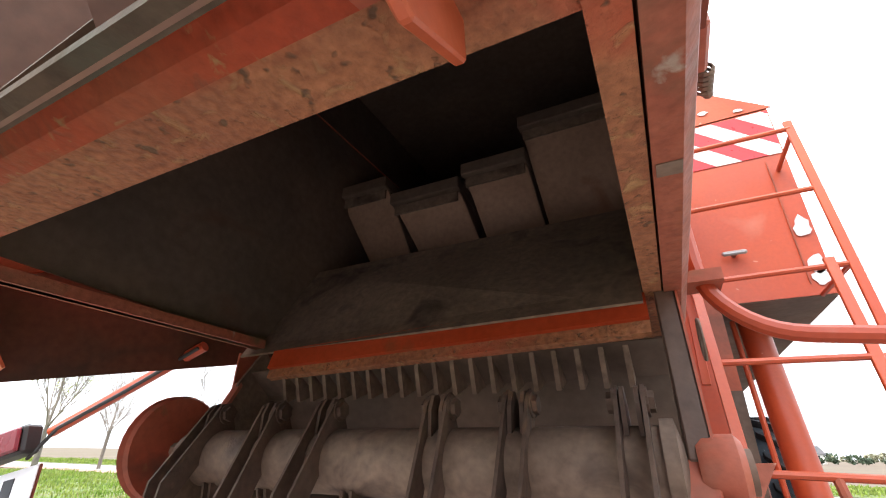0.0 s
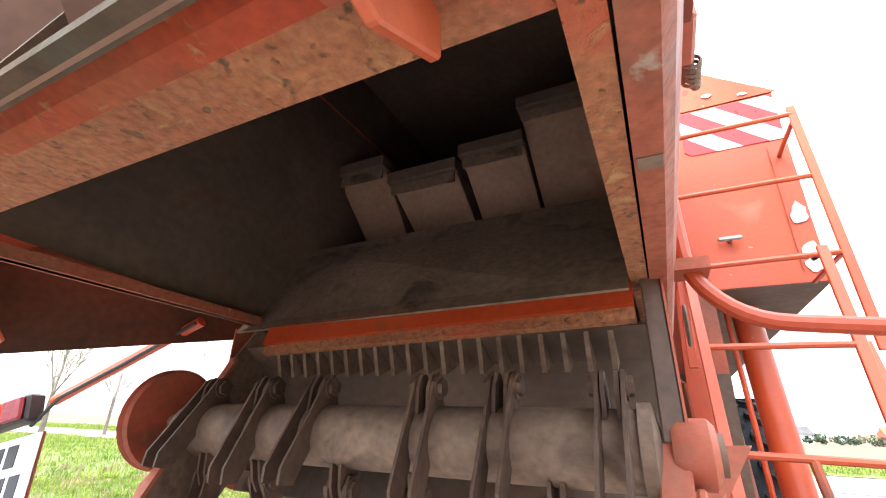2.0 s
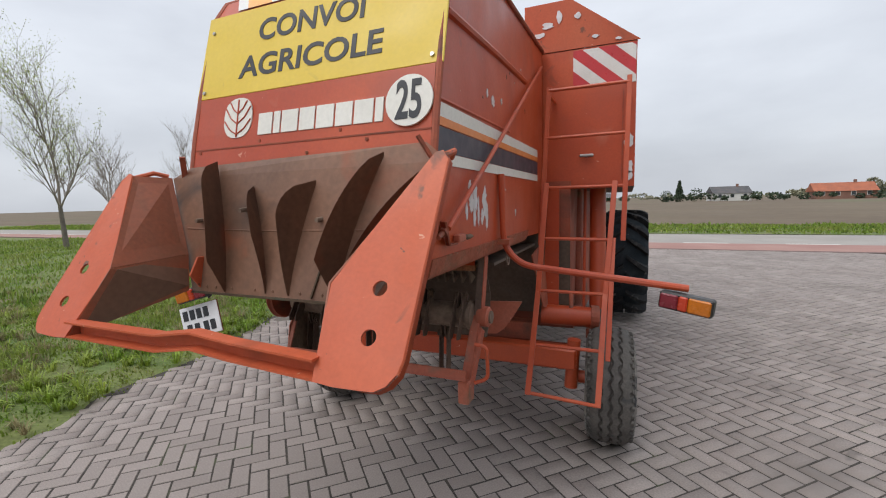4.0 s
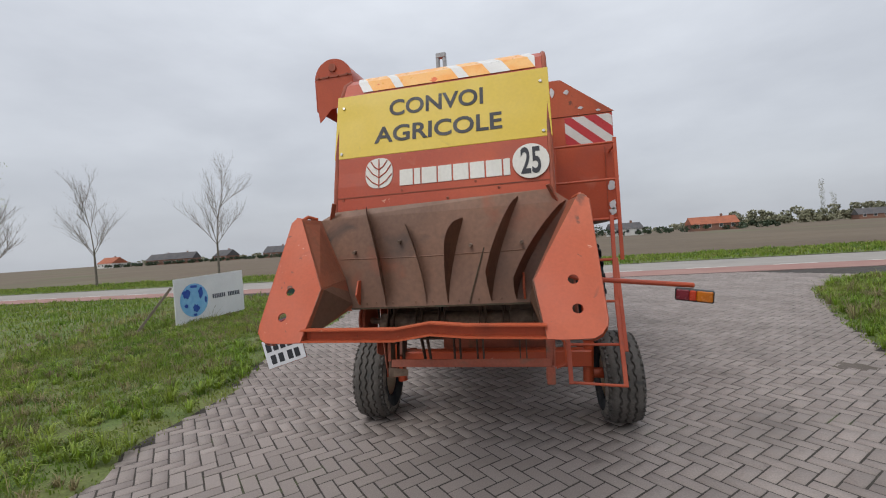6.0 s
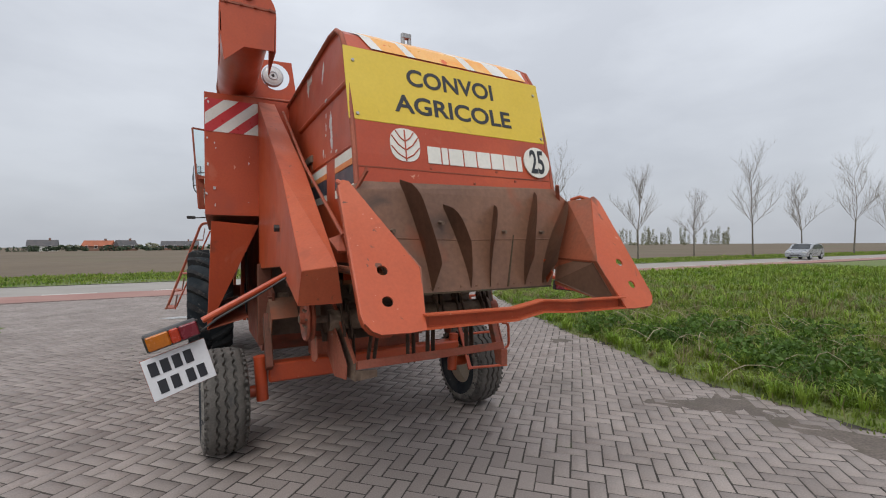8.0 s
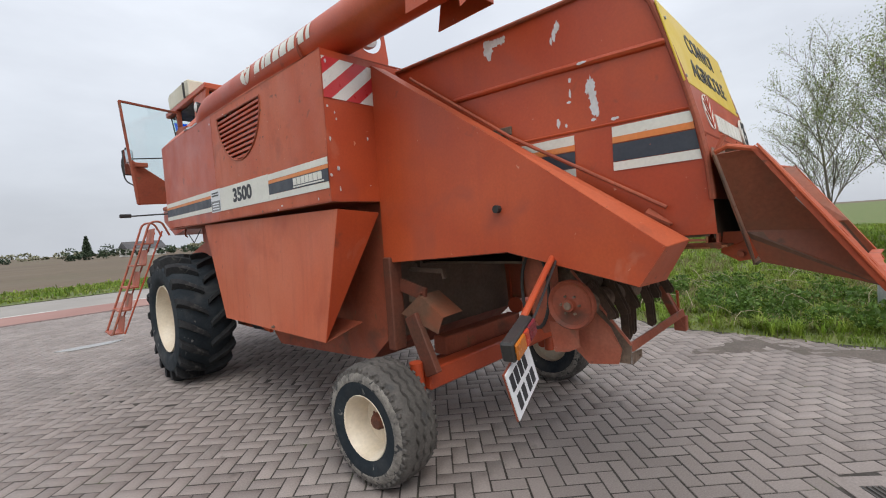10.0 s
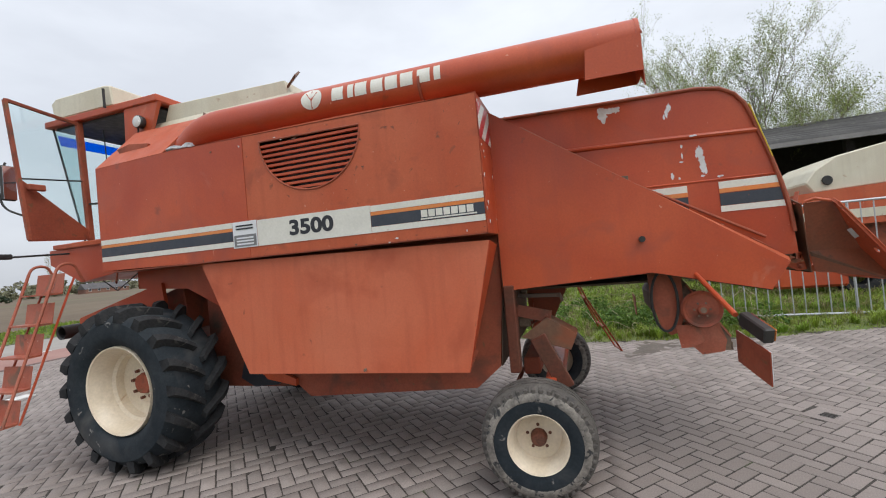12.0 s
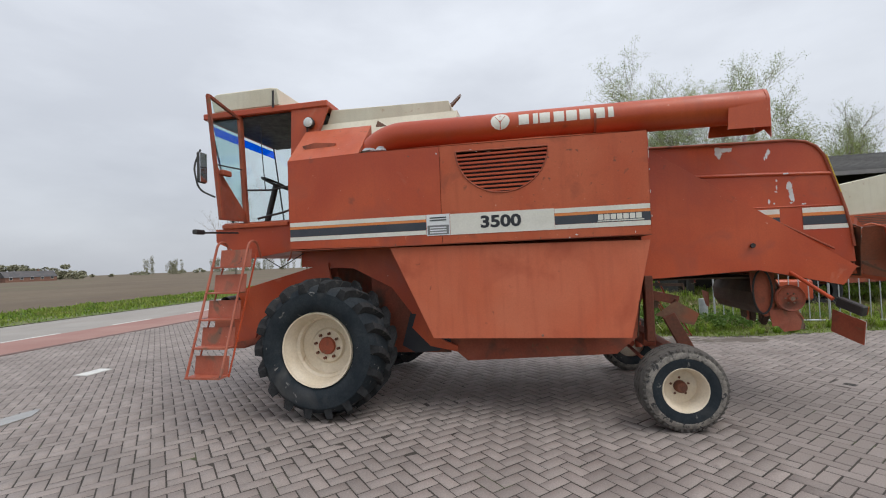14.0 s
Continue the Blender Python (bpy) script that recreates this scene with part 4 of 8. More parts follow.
part("edge_strip", bar((-0.61, -1.75, 1.445), (-0.67, -1.0, 1.46), 0.018, 0.010), rail_red, CH)

# -- inside of the hood: lining with shade in its colour, straw walkers, slanting sheet
part("hood_lining", shell([(0.15, 2.70), (-1.25, 2.67), (-1.45, 2.60), (-1.58, 2.42), (-1.74, 1.80), (-1.78, 1.45)], "x", -XS + 0.004, XS - 0.004, 0.004), shaded_inside, CH)
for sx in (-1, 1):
    part("lining_side", plate([(sx * (XS - 0.006), 0.2, 1.5), (sx * (XS - 0.006), 0.2, 2.69), (sx * (XS - 0.006), -1.35, 2.66), (sx * (XS - 0.006), -1.58, 2.42), (sx * (XS - 0.006), -1.76, 1.46), (sx * (XS - 0.006), -1.0, 1.42)], 0.004), shaded_inside, CH)
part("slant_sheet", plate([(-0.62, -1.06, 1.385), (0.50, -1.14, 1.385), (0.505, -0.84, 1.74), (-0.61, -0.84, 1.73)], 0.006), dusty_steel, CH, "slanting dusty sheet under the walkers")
part("lining_back", box(-0.58, 0.58, 0.10, 0.13, 1.3, 2.7), shaded_inside, CH)
for i, (x0, x1, zt, zb, y0, sh) in enumerate(((-0.59, -0.36, 2.10, 1.80, -0.74, 0.13), (-0.33, -0.05, 2.02, 1.80, -0.72, 0.10), (-0.02, 0.21, 2.06, 1.80, -0.73, 0.06), (0.21, 0.50, 2.18, 1.82, -0.75, 0.05))):
    w = part("straw_walker", plate([(x0, y0, zt), (x1, y0, zt), (x1 + sh * 0.6, y0 + 0.15, zb - 0.05), (x0 + sh, y0 + 0.15, zb - 0.05)], 0.006), walker_tin, CH, "dusty tin end of a straw walker")
    part("walker_top", box(x0 - 0.008, x1 + 0.008, y0 - 0.035, y0 + 0.65, zt - 0.004, zt + 0.045, 0.004), shaded_inside, w)
    part("walker_lip", box(x0 + 0.004, x1 - 0.004, y0 - 0.012, y0 - 0.004, zt - 0.045, zt - 0.006), dusty_steel, w)
    part("walker_side", plate([(x1, y0 + 0.01, zt), (x1, y0 + 0.62, zt), (x1 + sh * 0.6, y0 + 0.62, zb - 0.1), (x1 + sh * 0.6, y0 + 0.14, zb - 0.05)], 0.005), dusty_steel, w)
part("red_edge", bar((-0.47, -1.075, 1.362), (0.505, -1.125, 1.382), 0.012, 0.052, (0, 0.3, 1)), red_deep, CH, "red lip of the chopper housing")
part("rust_edge", bar((-0.47, -1.07, 1.325), (0.505, -1.12, 1.343), 0.02, 0.03, (0, 0.3, 1)), rust_beam, CH)
# dusty sheet given the dark inner tone for the shade it lies in
back_sheet = part("chopper_back", shell([(-1.06, 1.335), (-0.98, 1.28), (-0.93, 1.18), (-0.94, 1.05), (-1.0, 0.96)], "x", -0.58, 0.52, 0.006), shaded_inside, CH, "dusty back sheet of the chopper, darkened for shade")
for i in range(20):
    x = -0.42 + 0.046 * i
    part("counter_knife", plate([(x, -1.075, 1.325), (x, -0.99, 1.275), (x, -1.05, 1.25)], 0.010), dusty_steel, back_sheet)

# -- straw chopper: tube with hinged knives, side plates, bottom bar
ROT = (-1.165, 1.115)
rotor = part("chopper_rotor", lathe([(0, -0.585), (0.060, -0.585), (0.062, -0.58), (0.062, 0.49), (0.072, 0.49), (0.072, 0.51), (0.03, 0.52), (0.03, 0.60), (0, 0.60)], (0, *ROT), "x", 28), dusty_steel, CH, "dusty rotor tube of the straw chopper", smooth=True)


def knife(x, ang, swing, wide=0.011):
    """A pair of hinged blades on a forked lug at the angle ang round the tube."""
    c, s = math.cos(radians(ang)), math.sin(radians(ang))
    out, tan = Vector((0, c, s)), Vector((0, -s, c))
    mid = Vector((x, ROT[0], ROT[1]))
    hub = mid + out * 0.098
    d = Vector((0, math.cos(radians(swing)), math.sin(radians(swing))))
    n = Vector((0, -d.z, d.y))
    bm = bmesh.new()
    for k in (-1, 1):
        e = Vector((k * wide, 0, 0))
        lug = [mid + e + out * 0.055 - tan * 0.036, mid + e + out * 0.055 + tan * 0.036, mid + e + out * 0.10 + tan * 0.026, mid + e + out * 0.122 + tan * 0.008, mid + e + out * 0.122 - tan * 0.010, mid + e + out * 0.095 - tan * 0.026]
        bm = join(bm, plate(lug, 0.007))
        h = hub + Vector((k * (wide + 0.009), 0, 0))
        blade = [h + n * 0.020 - d * 0.024, h + n * 0.024, h + n * 0.024 + d * 0.2, h - n * 0.010 + d * 0.215, h - n * 0.024 + d * 0.19, h - n * 0.024, h - n * 0.010 - d * 0.026]
        bm = join(bm, plate(blade, 0.006))
        a, b = hub + Vector((k * (wide + 0.012), 0, 0)), hub + Vector((k * (wide + 0.024), 0, 0))
        bm = join(bm, tube([a, b], 0.017, 6), tube([a, a + (b - a) * 0.3], 0.023, 12))
    return bm


for i, x in enumerate((-0.50, -0.305, -0.15, 0.12, 0.27, 0.455)):
    part("chopper_knife", knife(x, 98 + (i % 2) * 6, 236 + (i * 37) % 14), knife_steel, rotor, "hinged steel knife")
for i, x in enumerate((-0.46, -0.30, -0.07, 0.08, 0.36)):
    part("chopper_knife", knife(x, 262 + (i % 2) * 10, (262, 292, 268, 271, 266)[i]), knife_steel, rotor, "hinged steel knife")
for sx in (-1, 1):
    x = 0.537 * sx - (0.03 if sx < 0 else 0)
    if sx > 0:
        part("chopper_post", bar((x, -1.085, 1.42), (x, -1.17, 1.12), 0.034, 0.06, (0, 1, 0), 0.003), grimy_post, CH, "worn side post, dark with grime")
        part("post_face", bar((x + 0.019, -1.10, 1.40), (x + 0.019, -1.17, 1.14), 0.004, 0.05, (0, 1, 0)), red_worn, CH)
        part("chopper_post", bar((x - 0.005, -1.17, 1.12), (x - 0.022, -1.335, 0.78), 0.044, 0.05, (0, 1, 0), 0.003), red_worn, CH)
        part("post_rib", bar((x + 0.022, -1.19, 1.06), (x + 0.004, -1.33, 0.80), 0.012, 0.062, (0, 1, 0), 0.003), red_worn, CH)
        part("bearing", lathe([(0, -0.025), (0.044, -0.025), (0.05, -0.015), (0.05, 0.025), (0.040, 0.034), (0.02, 0.034), (0.018, 0.028), (0, 0.028)], (x + 0.02, *ROT), "x", 18), red_worn, CH, "round bearing housing", smooth=True)
        part("post_foot", box(x - 0.040, x + 0.012, -1.37, -1.29, 0.755, 0.86, 0.006), red_worn, CH)
        part("latch_handle", tube(fillet([(x + 0.02, -1.30, 1.02), (x + 0.075, -1.29, 1.01), (x + 0.08, -1.29, 0.86), (x + 0.02, -1.31, 0.84)], 0.03), 0.009, 8), red, CH, smooth=True)
    else:
        part("chopper_side", join(plate([(-0.57, -1.02, 1.41), (-0.56, -1.10, 1.30), (-0.54, -1.17, 1.05), (-0.56, -0.95, 1.0), (-0.58, -0.90, 1.3)], 0.008), plate([(-0.56, -1.10, 1.24), (-0.48, -1.365, 0.90), (-0.485, -1.36, 0.80), (-0.50, -1.22, 0.80), (-0.55, -1.05, 0.98)], 0.008)), dusty_steel, CH, "dusty side plate of the chopper")
        part("side_edge", bar((-0.565, -1.09, 1.30), (-0.482, -1.365, 0.90), 0.018, 0.012), red_worn, CH)
part("bottom_bar", bar((-0.47, -1.36, 0.885), (0.53, -1.345, 0.882), 0.012, 0.048, (0, 0.25, 1), 0.002), red_worn, CH, "worn red bar under the chopper")
part("bar_foot", join(plate([(-0.49, -1.37, 0.86), (-0.36, -1.37, 0.85), (-0.36, -1.37, 0.81), (-0.49, -1.37, 0.80)], 0.006), tube([(-0.40, -1.372, 0.83), (-0.40, -1.382, 0.83)], 0.008, 6)), dusty_steel, CH)
part("rear_guard", plate([(0.46, -0.85, 1.115), (0.675, -0.85, 1.125), (0.625, -0.85, 1.04), (0.572, -0.85, 0.965), (0.53, -0.85, 0.935), (0.46, -0.85, 0.93)], 0.006), red_worn, CH, "rounded red sheet behind the chopper post")

# pulley and belt on the left
pul = part("chopper_pulley", lathe([(0, -0.045), (0.030, -0.045), (0.034, -0.018), (0.075, -0.004), (0.105, -0.008), (0.122, -0.024), (0.130, -0.012), (0.112, 0.0), (0.130, 0.012), (0.124, 0.022), (0, 0.02)], (-0.695, -1.15, 1.135), "x", 36), red_dull, CH, "dished red belt pulley", smooth=True)
for k in range(6):
    part("pulley_bolt", tube([(-0.72, -1.15 + 0.05 * math.cos(k * 1.047), 1.135 + 0.05 * math.sin(k * 1.047)), (-0.70, -1.15 + 0.05 * math.cos(k * 1.047), 1.135 + 0.05 * math.sin(k * 1.047))], 0.007, 6), dusty_steel, pul)
part("pulley_shaft", tube([(-0.745, -1.15, 1.135), (-0.56, -1.16, 1.12)], 0.020, 10), dusty_steel, CH)
part("belt_guard", plate([(-0.640, -0.83, 1.42), (-0.640, -1.05, 1.40), (-0.640, -1.05, 1.10), (-0.640, -1.01, 0.97), (-0.640, -0.95, 0.95), (-0.640, -0.89, 1.02), (-0.640, -0.84, 1.22)], 0.006), red_dull, CH, "tall red belt guard")
part("guard_leg", plate([(-0.645, -0.985, 1.02), (-0.645, -1.15, 1.02), (-0.645, -1.16, 0.90), (-0.645, -1.09, 0.865), (-0.645, -1.01, 0.855)], 0.006), red_worn, CH, "bent red sheet below the pulley")
part("guard_leg", plate([(-0.56, -1.06, 1.02), (-0.56, -1.19, 1.10), (-0.545, -1.285, 1.00), (-0.52, -1.33, 0.88), (-0.52, -1.31, 0.80), (-0.545, -1.16, 0.785), (-0.56, -1.06, 0.89)], 0.006), red_worn, CH, "worn red side sheet of the chopper")
part("belt_hoop", tube([(-0.675, -0.925 + 0.085 * math.cos(a), 1.20 + 0.215 * math.sin(a)) for a in [radians(15 * k) for k in range(25)]], 0.010, 6), black_plastic, CH, "slack black drive belt", smooth=True)

# -- left side shield
S = {"a": (-0.826, 0.20, 2.74), "b": (-0.790, -0.855, 2.008), "c": (-0.812, -1.650, 1.433), "d": (-0.811, -1.535, 1.261), "e": (-0.800, -0.842, 1.422), "f": (-0.826, 0.20, 1.36)}
SE = ((-0.663, -1.70, 1.453), (-0.612, -1.585, 1.268))
part("side_shield", plate([S["a"], S["b"], S["e"], S["f"]], 0.005), red, CH, "large red side shield")
part("shield_tip", plate([S["b"], S["c"], S["d"], S["e"]], 0.005), red, CH, "bent rear end of the shield")
part("shield_top", join(plate([S["a"], S["b"], (-0.645, -0.80, 2.045), (-0.70, 0.20, 2.74)], 0.005), plate([S["b"], S["c"], SE[0]], 0.005), plate([S["b"], SE[0], (-0.645, -0.80, 2.045)], 0.005)), red_faded, CH)
part("shield_end", join(plate([S["c"], SE[0], SE[1]], 0.005), plate([S["c"], SE[1], S["d"]], 0.005)), red_faded, CH, "flat rear end of the shield")
# separate lining: grease plus the darkness under the shield, in its colour
part("shield_lining", join(plate([tuple(Vector(S[k]) + Vector((0.009, 0, -0.006))) for k in ("b", "c", "d")], 0.003), plate([tuple(Vector(S[k]) + Vector((0.009, 0, -0.006))) for k in ("b", "d", "e")], 0.003), plate([tuple(Vector(S[k]) + Vector((0.009, 0.01, -0.006))) for k in ("a", "b", "e", "f")], 0.003)), grime_red, CH, "greasy inner face of the shield, darkened for shade")
part("shield_knob", tube([(-0.775, -0.80, 1.66), (-0.83, -0.80, 1.66)], 0.022, 8), black_plastic, CH)
part("stay_rod", tube([(-0.66, -0.02, 2.62), (-0.64, -0.80, 2.07), (-0.61, -1.60, 1.60)], 0.010, 8), red_dull, CH, "thin red stay rod", smooth=True)
part("stay_bracket", plate([(-0.60, -1.52, 1.60), (-0.66, -1.52, 1.58), (-0.64, -1.62, 1.52), (-0.60, -1.62, 1.52)], 0.012), red_dull, CH)

# right stay rod, spring, bracket and hanging ring
part("stay_rod", tube([(0.60, 0.10, 2.60), (0.615, -1.0, 1.985), (0.61, -1.70, 1.575)], 0.010, 8), red, CH, "thin red stay rod", smooth=True)
part("rod_bracket", join(plate([(0.585, -1.715, 1.603), (0.614, -1.735, 1.60), (0.612, -1.695, 1.515), (0.585, -1.66, 1.512)], 0.007), plate([(0.585, -1.66, 1.515), (0.612, -1.695, 1.515), (0.605, -1.60, 1.512), (0.585, -1.60, 1.512)], 0.006)), red_dull, CH)
part("rod_bolt", join(tube([(0.600, -1.77, 1.548), (0.603, -1.69, 1.578)], 0.009, 8), tube([(0.601, -1.735, 1.561), (0.601, -1.722, 1.566)], 0.017, 6)), red_dull, CH)
part("spring_bolt", join(tube([(0.605, -1.53, 1.53), (0.618, -1.475, 1.53)], 0.006, 8), *[lathe([(0.008, -0.003), (0.011, 0), (0.008, 0.003)], (0.612, -1.52 + 0.008 * k, 1.53), "y", 10) for k in range(5)]), dusty_steel, CH)
part("rod_block", box(0.584, 0.612, -1.60, -1.53, 1.515, 1.545, 0.004), red_worn, CH)
part("hang_ring", tube([(0.60, -0.86 + 0.03 * math.cos(a), 1.37 + 0.045 * math.sin(a)) for a in [2 * math.pi * k / 16 for k in range(17)]], 0.004, 6), dusty_steel, CH, smooth=True)

# -- lamp bars at the back
part("lamp_bar", tube(fillet([(0.60, -0.98, 1.80), (0.61, -0.98, 1.44), (0.70, -0.985, 1.345), (1.44, -0.96, 1.262)], 0.09), 0.0165, 10), red, CH, "bent red tube that carries the tail lamp", smooth=True)
part("bar_clamp", box(0.575, 0.65, -1.02, -0.94, 1.45, 1.475), red_dull, CH)
part("lamp_bar", tube([(-0.74, -1.10, 1.42), (-1.22, -1.20, 1.175)], 0.016, 10), red, CH, "red tube that carries the tail lamp", smooth=True)
part("lamp_cable", tube([(-0.74, -1.12, 1.41), (-0.95, -1.17, 1.29), (-1.15, -1.22, 1.185), (-1.26, -1.22, 1.10)], 0.006, 6), black_plastic, CH, smooth=True)


def tail_lamp(m):
    lamp = part("tail_lamp", moved(box(-0.115, 0.115, -0.02, 0.035, -0.042, 0.042, 0.008), m), black_plastic, CH, "three-coloured tail lamp in a black case")
    for x0, x1, mt in ((-0.108, -0.03, red_lens), (-0.028, 0.012, orange_lens), (0.014, 0.108, amber)):
        part("lens", moved(box(x0, x1, -0.034, -0.02, -0.035, 0.035, 0.006), m), mt, lamp)
    return lamp


tail_lamp(Matrix.Translation((1.428, -1.0, 1.203)) @ Matrix.Rotation(radians(-20), 4, "Z") @ Matrix.Scale(0.93, 4) @ Matrix.Rotation(radians(6), 4, "Y"))
tail_lamp(Matrix.Translation((-1.345, -1.262, 1.125)) @ Matrix.Rotation(radians(12), 4, "Z") @ Matrix.Rotation(radians(164), 4, "Y"))
PM = Matrix.Translation((-1.315, -1.245, 0.955)) @ Matrix.Rotation(radians(15), 4, "Z") @ Matrix.Rotation(radians(-15), 4, "Y") @ Matrix.Rotation(radians(-8), 4, "X")
part("plate_back", moved(box(-0.139, 0.139, 0.004, 0.010, -0.102, 0.102), PM), red_dull, CH, "red sheet behind the plate")
np_ = part("number_plate", moved(box(-0.138, 0.138, -0.003, 0.003, -0.1, 0.1, 0.002), PM), plate_white, CH, "white plate with dark bars")
for z, xs in ((0.045, (-0.10, -0.05, 0.0, 0.05)), (-0.045, (-0.085, -0.03, 0.035, 0.085))):
    for x in xs:
        part("plate_bar", moved(box(x - 0.018, x + 0.018, -0.0055, -0.003, z - 0.032, z + 0.032), PM), print_gap_black, np_)
# -- body covers
GR = [(1.5475 + 0.4525 * math.cos(math.pi * k / 22), 2.71 + 0.008 * math.cos(math.pi * k / 22) - 0.43 * math.sin(math.pi * k / 22)) for k in range(23)]
sideL = part("side_cover", holed([(0.20, 1.80), (2.165, 1.80), (2.165, 2.80), (1.2, 2.795), (0.20, 2.765)], [GR], yz(-XB), 0.006), red_faded, CH, "red side cover with a louvred air grille")
part("side_cover", solid([(2.17, 1.80), (3.86, 1.815), (3.86, 2.775), (2.9, 2.80), (2.17, 2.80)], "x", -XB, -XB + 0.006), red, CH, "red front side cover")
part("grille_frame", tube([(-XB - 0.002, y, z) for y, z in GR + GR[:1]], 0.008, 6), red_dull, sideL, smooth=True)
for k in range(10):
    z = 2.676 - 0.041 * k
    ys = []
    for (ya, za), (yb, zb) in zip(GR, GR[1:] + GR[:1]):
        if (za - z) * (zb - z) < 0:
            ys.append(ya + (yb - ya) * (z - za) / (zb - za))
    if len(ys) == 2:
        part("grille_slat", box(-XB - 0.003, -XB + 0.020, min(ys), max(ys), z - 0.0105, z + 0.0105, 0.002), red, sideL)
# black sheet that paints the shade behind the slats
part("grille_back", box(-1.10, -1.095, 1.05, 2.05, 2.22, 2.74), print_gap_black, CH)


def stripe_run(y0, y1, ztop, x, bands):
    for a, b, mt, word in bands:
        part("stripe", plate([(x, y0, ztop - a), (x, y1, ztop - a), (x, y1, ztop - b), (x, y0, ztop - b)], 0.003), mt, CH, word + " sticker stripe")


BANDS = ((0.0, 0.045, white_strip, "white"), (0.047, 0.072, orange_strip, "orange"), (0.074, 0.155, navy_strip, "navy"), (0.157, 0.20, white_strip, "white"))
stripe_run(0.205, 1.06, 2.085, -XB - 0.003, BANDS)
stripe_run(2.33, 3.85, 2.10, -XB - 0.003, BANDS)
part("number_panel", plate([(-XB - 0.003, 1.063, 2.09), (-XB - 0.003, 2.08, 2.095), (-XB - 0.003, 2.08, 1.885), (-XB - 0.003, 1.063, 1.885)], 0.003), white_strip, CH, "white panel with a black number")
FACE = Matrix.Translation((-XB - 0.0055, 1.575, 1.992)) @ Matrix.Rotation(radians(-90), 4, "Z")
part("lettering", moved(lettering("3500", 0.16, 0.001, 0.006, 1.25), FACE), print_gap_black, CH, "3500")
st = part("dealer_sticker", plate([(-XB - 0.004, 2.085, 2.10), (-XB - 0.004, 2.325, 2.10), (-XB - 0.004, 2.325, 1.885), (-XB - 0.004, 2.085, 1.885)], 0.003), plate_white, CH, "small white sticker with grey bars")
part("sticker_field", plate([(-XB - 0.0065, 2.095, 1.99), (-XB - 0.0065, 2.315, 1.99), (-XB - 0.0065, 2.315, 1.895), (-XB - 0.0065, 2.095, 1.895)], 0.002), mat("sticker_grey", (0.16, 0.16, 0.17), (0.22, 0.22, 0.23), 0.5), st)
for z in (1.965, 1.94, 1.915, 2.04, 2.065):
    part("sticker_bar", box(-XB - 0.009, -XB - 0.0075, 2.12, 2.29, z - 0.006, z + 0.006), plate_white if z < 2 else print_gap_black, st)
for i in range(7):
    y = 0.665 - i * 0.056
    part("wordmark_block", box(-XB - 0.0075, -XB - 0.0045, y - 0.047, y, 1.955, 2.005), white_strip, CH, "white block of the maker's mark")
part("wordmark_line", box(-XB - 0.0075, -XB - 0.0045, 0.26, 0.67, 1.938, 1.948), white_strip, CH)

for sx in (-1, 1):
    yb = 0.20 if sx < 0 else 0.25
    part("cover_rear", plate([(sx * XB, yb, 1.80 if sx < 0 else 1.75), (sx * XB, yb, 2.765 if sx < 0 else 2.73), (sx * 0.56, yb, 2.765 if sx < 0 else 2.73), (sx * 0.56, yb, 1.80 if sx < 0 else 1.75)], 0.006), red, CH, "red rear face of the side cover")
    y = yb - 0.006
    for k in range(-3, 6):
        xa, za, zb = 0.86 + 0.11 * k, 2.72, 2.46
        p = [(xa, za), (xa + 0.11, za), (xa + 0.11 + 0.30, zb), (xa + 0.30, zb)]
        lim = (0.80, 1.215)
        q = []
        for (u, v), (u2, v2) in zip(p, p[1:] + p[:1]):      # clip to the panel
            q.append((u, v))
        cl = []
        for edge, keep in ((lim[0], 1), (lim[1], -1)):
            cl = []
            for (u, v), (u2, v2) in zip(q, q[1:] + q[:1]):
                ina, inb = (u - edge) * keep >= 0, (u2 - edge) * keep >= 0
                if ina:
                    cl.append((u, v))
                if ina != inb:
                    t = (edge - u) / (u2 - u)
                    cl.append((edge, v + (v2 - v) * t))
            q = cl
            if len(q) < 3:
                break
        if len(q) >= 3:
            part("warning_stripe", plate([((1 if sx > 0 else -1) * (u if sx > 0 else u), y, v) for u, v in q], 0.003), reflect_red if (k + (sx < 0)) % 2 else reflect_white, CH, "reflective warning stripe")
part("cover_gable", plate([(1.24, 0.245, 2.735), (0.78, 0.245, 3.08), (0.45, 0.245, 3.08), (0.45, 0.245, 2.735)], 0.006), red_faded, CH, "sloping red gable with flaked spots")
for i, (x, z, w, h) in enumerate(((0.62, 2.92, 0.05, 0.03), (0.70, 2.97, 0.03, 0.05), (0.56, 2.86, 0.06, 0.025), (0.83, 2.96, 0.03, 0.03), (0.95, 2.80, 0.03, 0.015), (1.1, 2.76, 0.03, 0.012))):
    part("flaked_patch", solid(blot(x, z, h, w, 12, 80 + i), "y", 0.236, 0.240), bare_metal, CH, "bare patch where the paint has flaked")
for i, (z, h) in enumerate(((2.06, 0.07), (1.88, 0.06), (1.82, 0.04))):
    part("flaked_patch", solid(blot(1.18, z, h, 0.04, 12, 90 + i), "y", 0.240, 0.243), bare_metal, CH, "bare patch where the paint has flaked")
